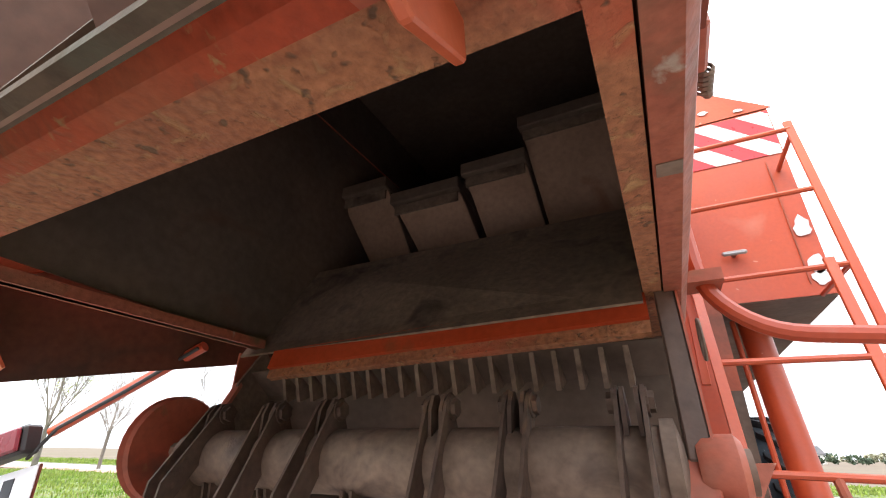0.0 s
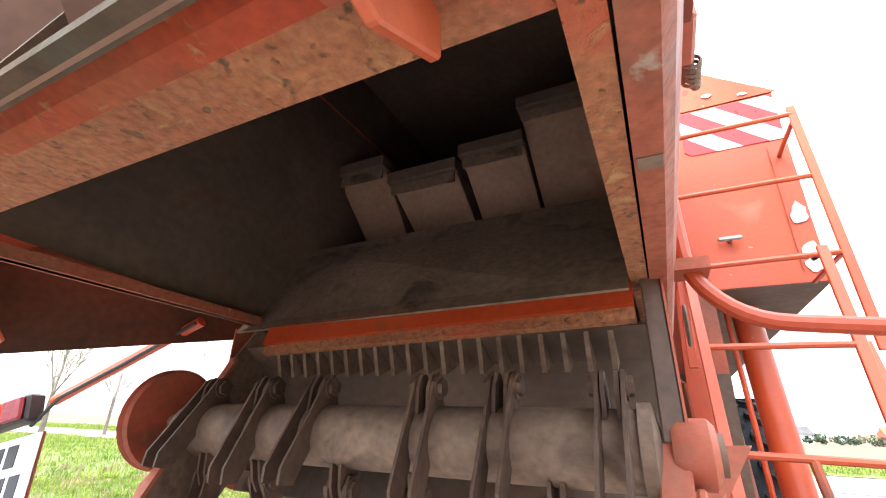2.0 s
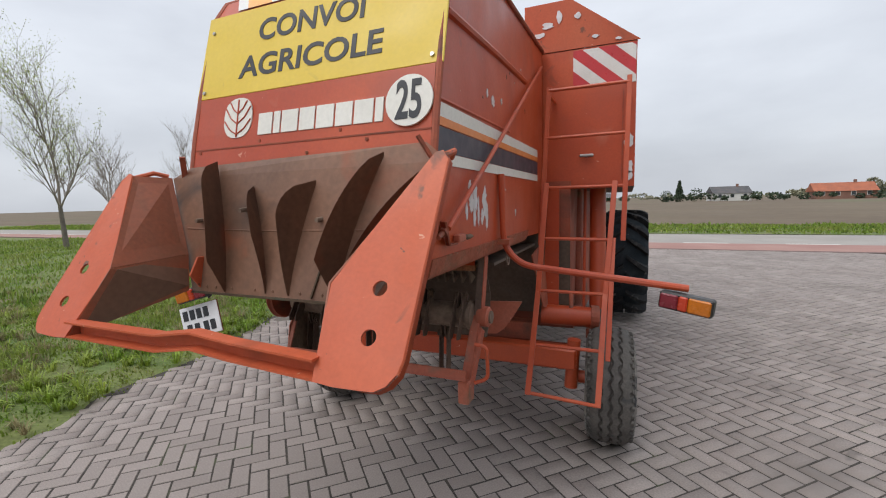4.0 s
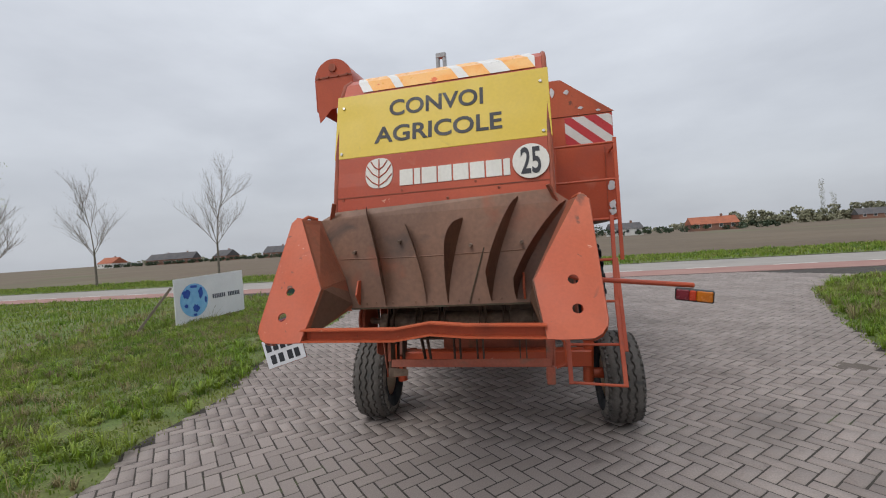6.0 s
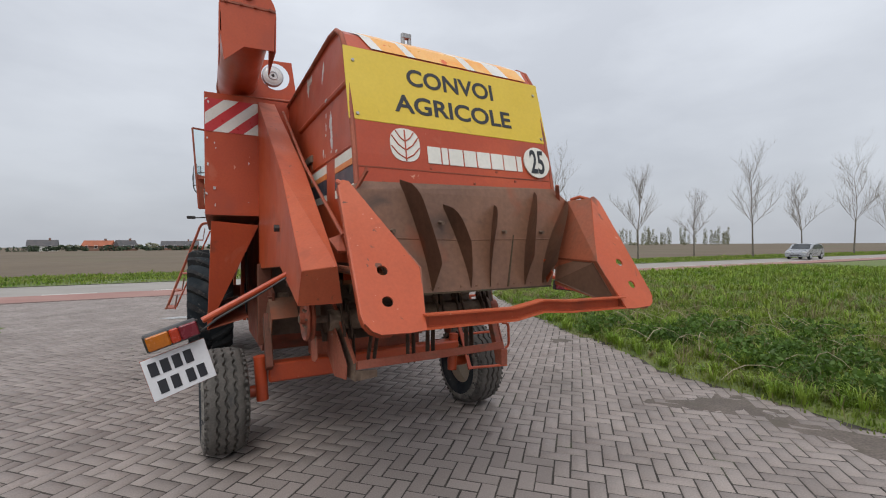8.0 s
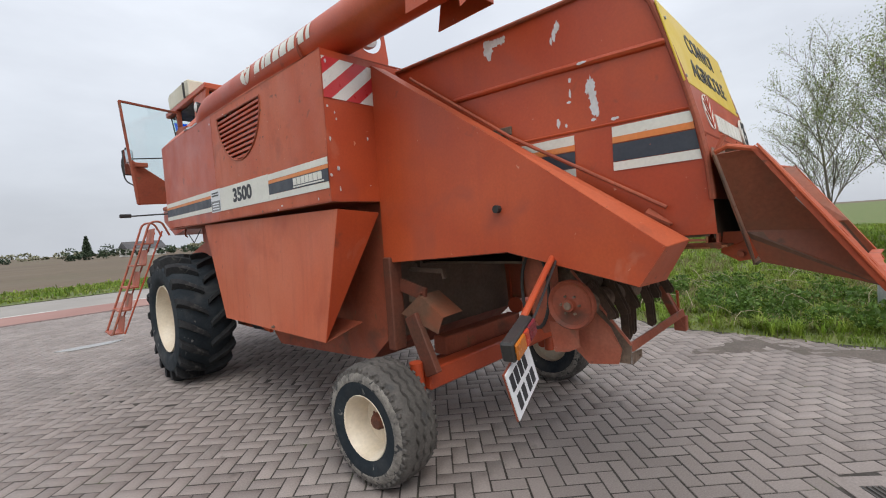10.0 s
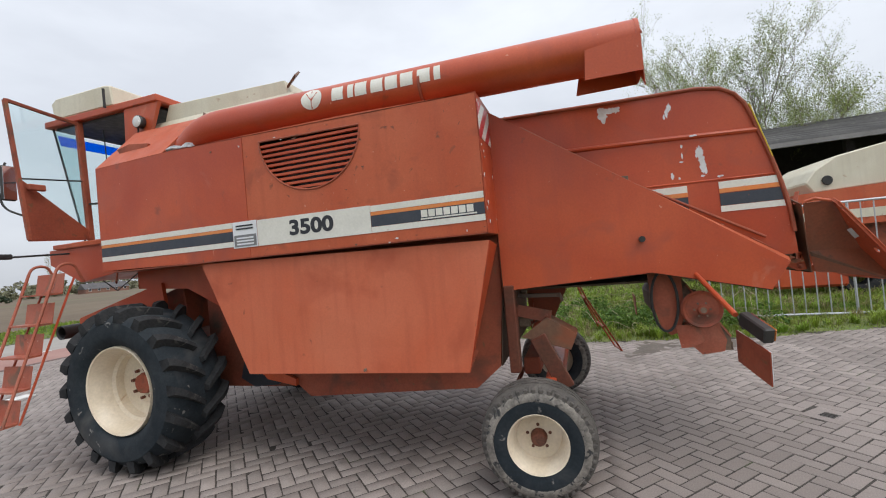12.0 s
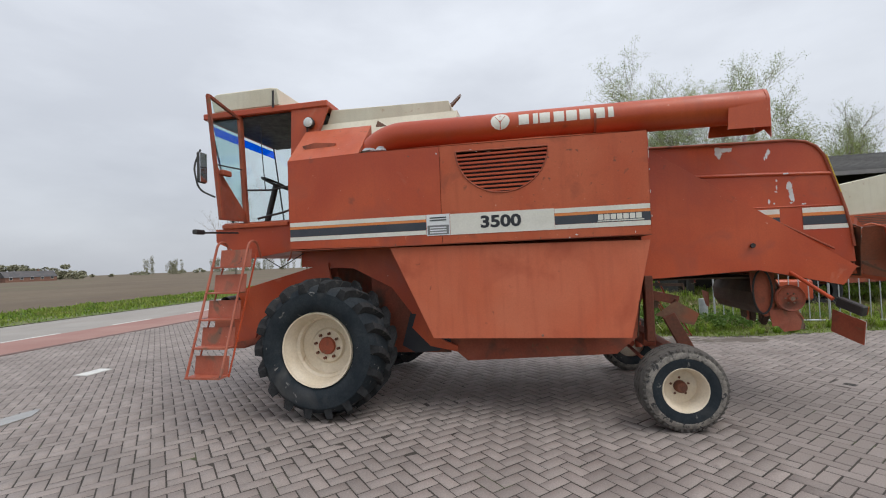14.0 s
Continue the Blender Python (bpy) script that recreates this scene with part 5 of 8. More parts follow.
for i in range(34):
    rnd2 = random.Random(300 + i)
    if i < 12:
        y, z, h, w = 0.21, rnd2.uniform(1.85, 2.72), rnd2.uniform(0.006, 0.022), rnd2.uniform(0.004, 0.012)
        part("paint_chip", solid(blot(-rnd2.choice([0.86, 0.90, 1.15, 1.20]) + rnd2.uniform(-0.01, 0.01), z, h, w, 9, i), "y", 0.187, 0.192), bare_metal, CH)
    elif i < 22:
        part("paint_chip", solid(blot(rnd2.uniform(0.25, 3.7), rnd2.choice([1.815, 2.70, 2.72]) + rnd2.uniform(-0.02, 0.02), rnd2.uniform(0.004, 0.012), rnd2.uniform(0.006, 0.03), 9, i), "x", -XB - 0.0062, -XB - 0.0035), bare_metal if i % 3 else brown_steel, CH)
    else:
        part("paint_chip", solid(blot(rnd2.uniform(-1.5, -0.3), rnd2.uniform(1.6, 2.6), rnd2.uniform(0.004, 0.016), rnd2.uniform(0.004, 0.012), 9, i), "x", XS + 0.0065, XS + 0.0085), bare_metal if i % 2 else brown_steel, CH)
part("cover_bottom", box(0.56, XB, 0.25, 3.8, 1.745, 1.755), shaded_inside, CH)
part("side_cover", solid([(0.25, 1.75), (3.86, 1.80), (3.86, 2.77), (0.25, 2.73)], "x", XB - 0.006, XB), red, CH, "red side cover")
part("roof_slope", plate([(XB, 0.25, 2.735), (XB, 3.86, 2.77), (0.78, 3.86, 3.08), (0.78, 0.25, 3.08)], 0.006), red, CH)
part("door_handle", join(box(0.85, 0.95, 0.205, 0.222, 1.965, 1.987, 0.007), tube([(0.90, 0.215, 1.976), (0.90, 0.245, 1.976)], 0.012, 8)), chrome, CH, "flat steel door handle")
part("door_seam", box(1.135, 1.139, 0.236, 0.242, 1.80, 2.42), red_dull, CH)
part("deck_left", plate([(-XB, 0.20, 2.765), (-0.56, 0.20, 2.765), (-0.56, 2.95, 2.80), (-XB, 2.95, 2.80)], 0.006), red, CH)
part("deck_front", plate([(-XB, 3.04, 2.795), (-0.80, 3.04, 3.22), (-0.80, 3.86, 3.22), (-XB, 3.86, 2.775)], 0.006), red_faded, CH, "sloping deck in front of the tank")
part("deck_end", plate([(-XB, 3.04, 2.79), (-0.80, 3.04, 3.215), (-0.80, 3.04, 2.79)], 0.005), red_dull, CH)
# underside in the darker red, shade put into its colour
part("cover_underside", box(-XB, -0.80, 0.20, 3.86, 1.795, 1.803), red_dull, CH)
part("cover_front", plate([(-XB, 3.86, 1.815), (-0.80, 3.86, 1.815), (-0.80, 3.86, 3.22), (-XB, 3.86, 2.775)], 0.006), red, CH)

# lower side box
L = {"tl": (-1.17, 2.74, 1.785), "tr": (-1.175, 0.205, 1.75), "br": (-1.215, 0.415, 0.85), "bl": (-1.19, 2.30, 0.845)}
part("lower_cover", plate([L["tl"], L["tr"], L["br"], L["bl"]], 0.006), red_chalky, CH, "faded red lower side cover")
part("lower_cover_rear", plate([L["tr"], (-0.83, 0.22, 1.72), L["br"]], 0.006), red, CH)
part("lower_cover_front", plate([L["tl"], (-0.83, 2.70, 1.75), L["bl"]], 0.006), red, CH)
# bottom face darkened by colour, as shade under the cover
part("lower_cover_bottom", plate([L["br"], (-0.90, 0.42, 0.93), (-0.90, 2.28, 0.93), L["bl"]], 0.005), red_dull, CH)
part("cover_bolt", tube([(-1.20, 1.22, 0.875), (-1.225, 1.22, 0.875)], 0.012, 6), dusty_steel, CH)

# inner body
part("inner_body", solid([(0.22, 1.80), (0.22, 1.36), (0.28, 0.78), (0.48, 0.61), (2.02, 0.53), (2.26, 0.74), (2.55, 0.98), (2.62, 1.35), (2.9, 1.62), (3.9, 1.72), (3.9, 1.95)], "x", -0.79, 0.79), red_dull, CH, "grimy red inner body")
part("grain_tank_bottom", box(-0.79, 0.79, 0.30, 3.85, 1.80, 2.74), red_dull, CH)
part("tank_rear", box(-0.76, 0.76, 2.05, 3.82, 2.74, 3.06), red_dull, CH)
part("engine_cover", box(0.45, 0.775, 0.255, 2.05, 2.74, 3.07), red_dull, CH)
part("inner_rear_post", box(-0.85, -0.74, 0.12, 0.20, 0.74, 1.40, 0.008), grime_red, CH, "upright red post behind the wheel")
part("post_tab", join(box(-0.70, -0.62, 0.04, 0.12, 1.06, 1.16, 0.006), tube([(-0.66, 0.02, 1.11), (-0.66, 0.06, 1.11)], 0.014, 6)), dusty_steel, CH)
part("inner_rear_wall", plate([(-0.79, 0.21, 1.38), (0.79, 0.21, 1.38), (0.79, 0.27, 0.78), (-0.79, 0.27, 0.78)], 0.006), shaded_inside, CH)
part("under_hood_floor", box(-0.55, 0.55, -0.95, 0.2, 1.33, 1.345), shaded_inside, CH)
part("axle_step", join(plate([(-0.79, 0.10, 1.0), (-0.79, -0.095, 1.138), (-0.79, -0.305, 1.006), (-0.79, -0.252, 0.894)], 0.006), plate([(-0.79, -0.095, 1.138), (-0.79, -0.305, 1.006), (-0.60, -0.305, 1.015), (-0.60, -0.095, 1.145)], 0.006)), brown_steel, CH, "bent brown plate over the rear axle")
part("step_bracket", join(bar((-0.76, 0.12, 1.20), (-0.76, -0.13, 1.14), 0.02, 0.09), tube([(-0.77, -0.10, 1.15), (-0.80, -0.10, 1.15)], 0.012, 6)), grime_red, CH)
part("step_tab", join(bar((-0.66, 0.12, 1.30), (-0.66, -0.20, 1.29), 0.03, 0.03), bar((-0.66, -0.20, 1.305), (-0.66, -0.22, 1.24), 0.03, 0.02, (0, 1, 0))), grimy_post, CH)
part("steering_link", bar((-0.80, -0.02, 1.00), (-0.80, -0.20, 0.62), 0.05, 0.12, (0, 1, 0), 0.006), grime_red, CH)

# ducts and rods behind the rear right wheel
part("air_duct", tube([(0.975, 0.46, 0.80), (0.955, 0.62, 1.75)], 0.062, 18), red, CH, "upright red duct", smooth=True)
part("air_duct", tube([(0.80, 0.60, 0.78), (0.775, 0.74, 1.75)], 0.05, 16), red_dull, CH, smooth=True)
part("axle_cylinder", tube([(0.60, 0.10, 0.815), (0.99, 0.16, 0.80)], 0.075, 18), red, CH, "red cross cylinder over the axle", smooth=True)
part("cylinder_collar", join(tube([(0.945, 0.155, 0.803), (1.0, 0.165, 0.80)], 0.088, 18), box(0.92, 1.0, 0.10, 0.22, 0.66, 0.73)), red_dull, CH)
part("control_rod", tube([(0.875, 0.42, 0.80), (0.865, 0.55, 1.75)], 0.012, 8), red, CH)
part("inner_plate", plate([(0.64, 0.15, 1.75), (0.72, 0.15, 1.75), (0.72, 0.15, 0.80), (0.60, 0.15, 0.85)], 0.008), red, CH)
part("side_hopper", plate([(0.60, -0.25, 1.30), (0.60, 0.2, 1.36), (0.64, 0.2, 0.85), (0.64, -0.05, 0.90)], 0.008), red_dull, CH)

# -- rear axle and wheels
part("rear_axle", box(-0.80, 0.88, -0.16, -0.03, 0.50, 0.645, 0.012), red, CH, "red rear axle beam")
part("axle_upper", box(-0.45, 0.55, 0.02, 0.15, 0.62, 0.76, 0.01), red_dull, CH)
part("tie_rod", tube([(-0.80, 0.22, 0.55), (0.85, 0.22, 0.55)], 0.018, 8), red_dull, CH)
for sx in (-1, 1):
    part("stub_axle", join(tube([(sx * 0.84, -0.09, 0.36), (sx * 0.86, -0.09, 0.70)], 0.045, 12), tube([(sx * 0.86, 0, 0.405), (sx * 1.03, 0, 0.405)], 0.045, 12)), red, CH, smooth=True)
    part("steering_arm", bar((sx * 0.86, -0.05, 0.62), (sx * 0.80, 0.25, 0.56), 0.03, 0.05), red_dull, CH)


def rib_tyre(R, W, ribs=4):
    """A road tyre with zigzag ribs, round the x axis."""
    na, nc = 312, 56
    bm = bmesh.new()
    rows = []
    for i in range(na):
        a = 2 * math.pi * i / na
        tri = max(-0.7, min(0.7, (abs(((i / na * 26) % 1) * 2 - 1) * 2 - 1) * 1.2))
        row = []
        for j in range(nc):
            s = j / (nc - 1) * 2 - 1
            x = s * W / 2
            flat = abs(s) ** 5
            rr = R - 0.045 * flat
            g = ((x + 0.011 * tri) / (W * 0.84) + 0.5) * ribs
            if abs(s) < 0.80:
                near = abs(g - round(g))
                if near < 0.12 and 0 < round(g) < ribs:
                    rr -= 0.018
            elif abs(s) < 0.97 and tri > 0.45:
                rr -= 0.012
            row.append(bm.verts.new((x, rr * math.cos(a), rr * math.sin(a))))
        rows.append(row)
    for i in range(na):
        p, q = rows[i], rows[(i + 1) % na]
        for j in range(nc - 1):
            bm.faces.new((p[j], p[j + 1], q[j + 1], q[j]))
    return bm


def wheel_small(name, x, steer, outward):
    R, W = 0.386, 0.275
    m = Matrix.Translation((x, 0, R - 0.004)) @ Matrix.Rotation(radians(steer), 4, "Z")
    if outward > 0:
        m = m @ Matrix.Rotation(radians(180), 4, "Z")
    tyre = rib_tyre(R, W)
    lug = box(-0.010, 0.010, -0.013, 0.013, -0.024, 0.024, 0.005)
    for k in range(44):
        a = 2 * math.pi * k / 44
        for s in (-1, 1):
            tyre = join(tyre, moved(lug.copy(), Matrix.Rotation(a, 4, "X") @ Matrix.Translation((s * (W / 2 - 0.006), 0, R - 0.044))))
    wh = part(name, moved(tyre, m), rubber_worn, CH, "steered rear wheel with a worn ribbed tyre and cream rim", smooth=True)
    for s in (-1, 1):
        wall = [(R - 0.045, s * W / 2), (R - 0.075, s * (W / 2 + 0.012)), (R - 0.12, s * (W / 2 + 0.016)), (R - 0.165, s * (W / 2 + 0.006)), (R - 0.188, s * (W / 2 - 0.002)), (R - 0.20, s * (W / 2 - 0.025))]
        part("scuffed_ring", moved(lathe([(R - 0.044, s * (W / 2 + 0.002)), (R - 0.060, s * (W / 2 + 0.011)), (R - 0.078, s * (W / 2 + 0.0165)), (R - 0.092, s * (W / 2 + 0.018)), (R - 0.097, s * (W / 2 + 0.0165))], (0, 0, 0), "x", 64), m), mud_rubber, wh, "pale scuffed shoulder", smooth=True)
        part("sidewall", moved(lathe(wall, (0, 0, 0), "x", 64), m), rubber_blue, wh, "dark blue-black sidewall", smooth=True)
    rim = [(0.206, -W / 2 + 0.008), (0.200, -W / 2 - 0.004), (0.191, -W / 2 + 0.002), (0.182, -W / 2 + 0.03), (0.172, -W / 2 + 0.05), (0.160, -W / 2 + 0.12), (0.148, -W / 2 + 0.165), (0.10, -W / 2 + 0.175), (0.0, -W / 2 + 0.17)]
    part("rim", moved(lathe(rim, (0, 0, 0), "x", 48), m), rim_cream, wh, "cream painted rim", smooth=True)
    rim2 = [(0.238, W / 2 - 0.008), (0.225, W / 2 - 0.002), (0.212, W / 2 - 0.04), (0.20, W / 2 - 0.12), (0.0, W / 2 - 0.13)]
    part("rim_inside", moved(lathe(rim2, (0, 0, 0), "x", 48), m), rim_cream, wh, smooth=True)
    hub = lathe([(0.0, -W / 2 + 0.08), (0.040, -W / 2 + 0.085), (0.052, -W / 2 + 0.10), (0.060, -W / 2 + 0.17)], (0, 0, 0), "x", 18)
    hb = part("hub", moved(hub, m), hub_rust, wh, "rusty hub cap", smooth=True)
    star = [(0.085 * (1.0 if k % 2 == 0 else 0.62) * math.cos(math.pi * k / 5), 0.085 * (1.0 if k % 2 == 0 else 0.62) * math.sin(math.pi * k / 5)) for k in range(10)]
    part("hub_flange", moved(solid(star, "x", -W / 2 + 0.158, -W / 2 + 0.17), m), hub_rust, hb)
    for k in range(5):
        a = 2 * math.pi * k / 5 + 0.3
        part("wheel_nut", moved(tube([(-W / 2 + 0.145, 0.08 * math.cos(a), 0.08 * math.sin(a)), (-W / 2 + 0.172, 0.08 * math.cos(a), 0.08 * math.sin(a))], 0.012, 6), m), hub_rust, wh)
    return wh


wheel_small("rear_wheel", -1.11, 3, -1)
wheel_small("rear_wheel", 1.09, 3, 1)

# -- front wheels
FW = (3.465, 0.772)


def wheel_big(x, out):
    R, W = 0.724, 0.50
    m = Matrix.Translation((x, *FW)) @ (Matrix.Rotation(radians(180), 4, "Z") if out > 0 else Matrix.Identity(4))
    prof = [(R - 0.35, -W / 2 + 0.05), (R - 0.31, -W / 2 - 0.005), (R - 0.24, -W / 2 - 0.03), (R - 0.14, -W / 2 - 0.02), (R - 0.085, -W / 2 + 0.03), (R - 0.060, -W / 4), (R - 0.054, 0)]
    prof += [(r, -a) for r, a in prof[-2::-1]]
    wh = part("front_wheel", moved(lathe(prof, (0, 0, 0), "x", 72), m), rubber_blue, CH, "large drive wheel with a lugged tyre and cream rim", smooth=True)
    n = 18
    for s in (-1, 1):
        bm = bmesh.new()
        cols = []
        for t in range(7):
            u = t / 6
            xx = s * (0.012 + u * (W / 2 + 0.012))
            base = R - 0.058 - 0.085 * max(0, u - 0.6) ** 1.3 * 2.2
            topr = R - 0.075 * max(0, u - 0.72) ** 1.2 * 2.6
            a = 0.23 - 0.26 * u ** 0.9
            hw = (0.025 + 0.016 * u) / R
            cols.append([bm.verts.new((xx, rr * math.cos(a + d), rr * math.sin(a + d))) for rr, d in ((base - 0.02, -hw * 1.35), (topr, -hw * 0.8), (topr, hw * 0.8), (base - 0.02, hw * 1.35))])
        for p, q in zip(cols, cols[1:]):
            for e in range(3):
                bm.faces.new((p[e], p[e + 1], q[e + 1], q[e]))
        bm.faces.new(cols[0])
        bm.faces.new(cols[-1][::-1])
        bmesh.ops.recalc_face_normals(bm, faces=bm.faces)
        lug = bpy.data.meshes.new("tread_lug")
        bm.to_mesh(lug)
        bm.free()
        for k in range(n):
            ob = part("tread_lug", lug, rubber, wh)
            ob.matrix_basis = m @ Matrix.Rotation(2 * math.pi * (k + (0.5 if s > 0 else 0)) / n, 4, "X")
    rim = [(0.385, -W / 2 + 0.05), (0.378, -W / 2 + 0.0), (0.366, -W / 2 + 0.005), (0.354, -W / 2 + 0.05), (0.337, -W / 2 + 0.075), (0.324, -W / 2 + 0.14), (0.315, -W / 2 + 0.18), (0.293, -W / 2 + 0.20), (0.289, -W / 2 + 0.27), (0.190, -W / 2 + 0.285), (0.170, -W / 2 + 0.255), (0.000, -W / 2 + 0.255)]
    part("rim", moved(lathe(rim, (0, 0, 0), "x", 56), m), rim_cream, wh, "cream painted dished rim", smooth=True)
    part("rim_inside", moved(lathe([(0.41, W / 2 - 0.05), (0.40, W / 2 - 0.01), (0.40, W / 2 - 0.08), (0.0, W / 2 - 0.12)], (0, 0, 0), "x", 40), m), rim_cream, wh, smooth=True)
    part("hub", moved(lathe([(0.0, -W / 2 + 0.22), (0.085, -W / 2 + 0.22), (0.095, -W / 2 + 0.25)], (0, 0, 0), "x", 24), m), red_dull, wh, "round rusty red hub plate", smooth=True)
    for k in range(8):
        a = 2 * math.pi * k / 8 + 0.2
        part("wheel_nut", moved(tube([(-W / 2 + 0.225, 0.13 * math.cos(a), 0.13 * math.sin(a)), (-W / 2 + 0.26, 0.13 * math.cos(a), 0.13 * math.sin(a))], 0.016, 6), m), hub_rust, wh)
    part("valve", moved(tube([(-W / 2 + 0.06, -0.30, 0.19), (-W / 2 + 0.10, -0.31, 0.20)], 0.012, 6), m), brown_steel, wh)


wheel_big(-1.20, -1)
wheel_big(1.15, 1)
part("front_axle", box(-0.92, 0.92, 3.28, 3.52, 0.66, 0.90, 0.02), red_dull, CH)
part("final_drive", join(tube([(-0.92, 3.40, 0.775), (-0.80, 3.40, 0.775)], 0.2, 24), tube([(0.80, 3.40, 0.775), (0.92, 3.40, 0.775)], 0.2, 24)), red_dull, CH, smooth=True)

# -- unloading auger
AX, AZ, AR = -0.97, 2.955, 0.152
auger = part("unloading_auger", tube(fillet([(AX + 0.05, 3.14, 2.74), (AX, 2.80, 3.008), (AX, 2.3, 3.0), (AX, -0.86, AZ)], 0.30, 8), AR, 28), red, CH, "long red unloading auger tube", smooth=True)
part("auger_collar", tube([(AX, 0.62, AZ + 0.002), (AX, 0.64, AZ + 0.002)], AR + 0.008, 28), red_dull, auger, smooth=True)
part("spout", join(plate([(AX - AR + 0.004, -0.868, AZ - 0.02), (AX + AR - 0.004, -0.868, AZ - 0.02), (AX + AR - 0.01, -0.868, 2.735), (AX - AR + 0.01, -0.868, 2.725)], 0.006), plate([(AX - AR - 0.002, -0.866, 2.96), (AX - AR - 0.002, -0.53, 2.92), (AX - AR - 0.002, -0.515, 2.726), (AX - AR - 0.002, -0.866, 2.722)], 0.006), plate([(AX + AR + 0.002, -0.866, 2.95), (AX + AR + 0.002, -0.50, 2.92), (AX + AR + 0.002, -0.46, 2.735), (AX + AR - 0.002, -0.866, 2.735)], 0.006), plate([(AX - AR, -0.866, 2.80), (AX - 0.02, -0.868, 2.735), (AX - AR + 0.02, -0.872, 2.63)], 0.006)), red, auger, "folded sheet spout with pointed flaps")
part("spout_cap", lathe([(0, -0.004), (AR + 0.004, -0.004), (AR + 0.004, 0.02), (AR, 0.02)], (AX, -0.865, AZ), "y", 28), red, auger, smooth=True)
part("cap_seam", bar((AX - AR, -0.872, AZ + 0.02), (AX + AR, -0.872, AZ + 0.02), 0.004, 0.012), red_dull, auger)
for k in range(4):
    part("cap_bolt", tube([(AX - 0.12 + 0.08 * k, -0.87, AZ + 0.02), (AX - 0.12 + 0.08 * k, -0.884, AZ + 0.02)], 0.009, 6), red_dull, auger)
part("cap_bearing", lathe([(0, -0.012), (0.03, -0.012), (0.034, 0.0)], (AX, -0.869, AZ + 0.085), "y", 14), red_dull, auger)


def on_tube(y0, y1, a0, a1, mt, name, label):
    bm = bmesh.new()
    n = 6
    va = [[bm.verts.new((AX - (AR + 0.003) * math.cos(radians(a)), y, AZ + 0.0142 * (y + 0.86) + (AR + 0.003) * math.sin(radians(a)))) for a in [a0 + (a1 - a0) * k / n for k in range(n + 1)]] for y in (y0, y1)]
    for k in range(n):
        bm.faces.new((va[0][k], va[0][k + 1], va[1][k + 1], va[1][k]))
    part(name, bm, mt, auger, label)


for i in range(8):
    y = [1.36, 1.22, 1.155, 1.02, 0.90, 0.775, 0.64, 0.51][i]
    on_tube(y - (0.05 if i in (1, 7) else 0.10), y, -10, 32, white_strip, "wordmark_block", "white block of the maker's mark")
def on_badge(rr, a):
    y, g = 1.545 + 0.095 * rr * math.cos(a), radians(11 + 33 * rr * math.sin(a))
    return (AX - (AR + 0.004) * math.cos(g), y, AZ + 0.0142 * (y + 0.86) + (AR + 0.004) * math.sin(g))


bm = bmesh.new()
rings = [[bm.verts.new(on_badge(rr, 2 * math.pi * k / 28)) for k in range(28)] for rr in (1.0, 0.66, 0.33)]
for p, q in zip(rings, rings[1:]):
    for k in range(28):
        bm.faces.new((p[k], p[(k + 1) % 28], q[(k + 1) % 28], q[k]))
bm.faces.new(rings[-1])
bad = part("badge", bm, white_strip, auger, "round white badge")
for s_ in (-1, 0, 1):
    part("badge_vein", tube([on_badge(0.95, -math.pi / 2), on_badge(0.2, -math.pi / 2), on_badge(0.75, math.pi / 2 - 0.75 * s_)], 0.005, 5), red, bad)
part("auger_cradle", plate([(-1.05, 0.86, 2.80), (-0.80, 0.86, 2.80), (-0.80, 0.86, 2.90), (-1.10, 0.86, 2.83)], 0.02), red_dull, CH)
part("wrapped_rag", join(lathe([(0, -0.03), (0.07, -0.03), (0.10, -0.01), (0.06, 0.025), (0.02, 0.035), (0, 0.03)], (-1.13, 2.95, 2.83), "z", 7), lathe([(0, -0.03), (0.06, -0.03), (0.075, -0.01), (0.03, 0.04), (0, 0.035)], (-1.13, 2.82, 2.83), "z", 5)), foil, CH, "crumpled grey plastic wrapped round the auger elbow")
part("deck_hatch", solid([(3.38, 2.92), (3.72, 2.92), (3.76, 2.97), (3.60, 3.0), (3.36, 2.97)], "x", -1.08, -0.98), red_dull, CH)

# lamp bracket at the back of the auger
LB = [(-0.80, 3.175), (-0.53, 3.19), (-0.49, 2.90), (-0.51, 2.81), (-0.95, 2.80), (-0.87, 2.95)]
part("lamp_bracket", holed(LB, [ring((-0.665, 3.045), 0.118, 24)], lambda a, b, w: (a, 0.39 + w, b), 0.008), red, CH, "red sheet bracket with a round hole for the work lamp")
part("bracket_shelf", plate([(-1.02, 0.22, 2.775), (-0.50, 0.22, 2.79), (-0.50, 0.40, 2.86), (-1.02, 0.40, 2.80)], 0.008), red_dull, CH)
lamp = part("work_lamp", lathe([(0, -0.02), (0.082, -0.02), (0.090, -0.01), (0.088, 0.02), (0.06, 0.06), (0, 0.08)], (-0.69, 0.385, 3.04), "y", 28), galv, CH, "round work lamp", smooth=True)
part("lens", lathe([(0, -0.030), (0.05, -0.028), (0.074, -0.021)], (-0.69, 0.385, 3.04), "y", 24), lens_white, lamp, smooth=True)
part("lens_ring", lathe([(0.028, -0.032), (0.034, -0.036), (0.040, -0.031)], (-0.69, 0.385, 3.04), "y", 20), galv, lamp, smooth=True)
part("lamp_bulb", lathe([(0, -0.040), (0.010, -0.038), (0.014, -0.030)], (-0.69, 0.385, 3.04), "y", 12), black_plastic, lamp)

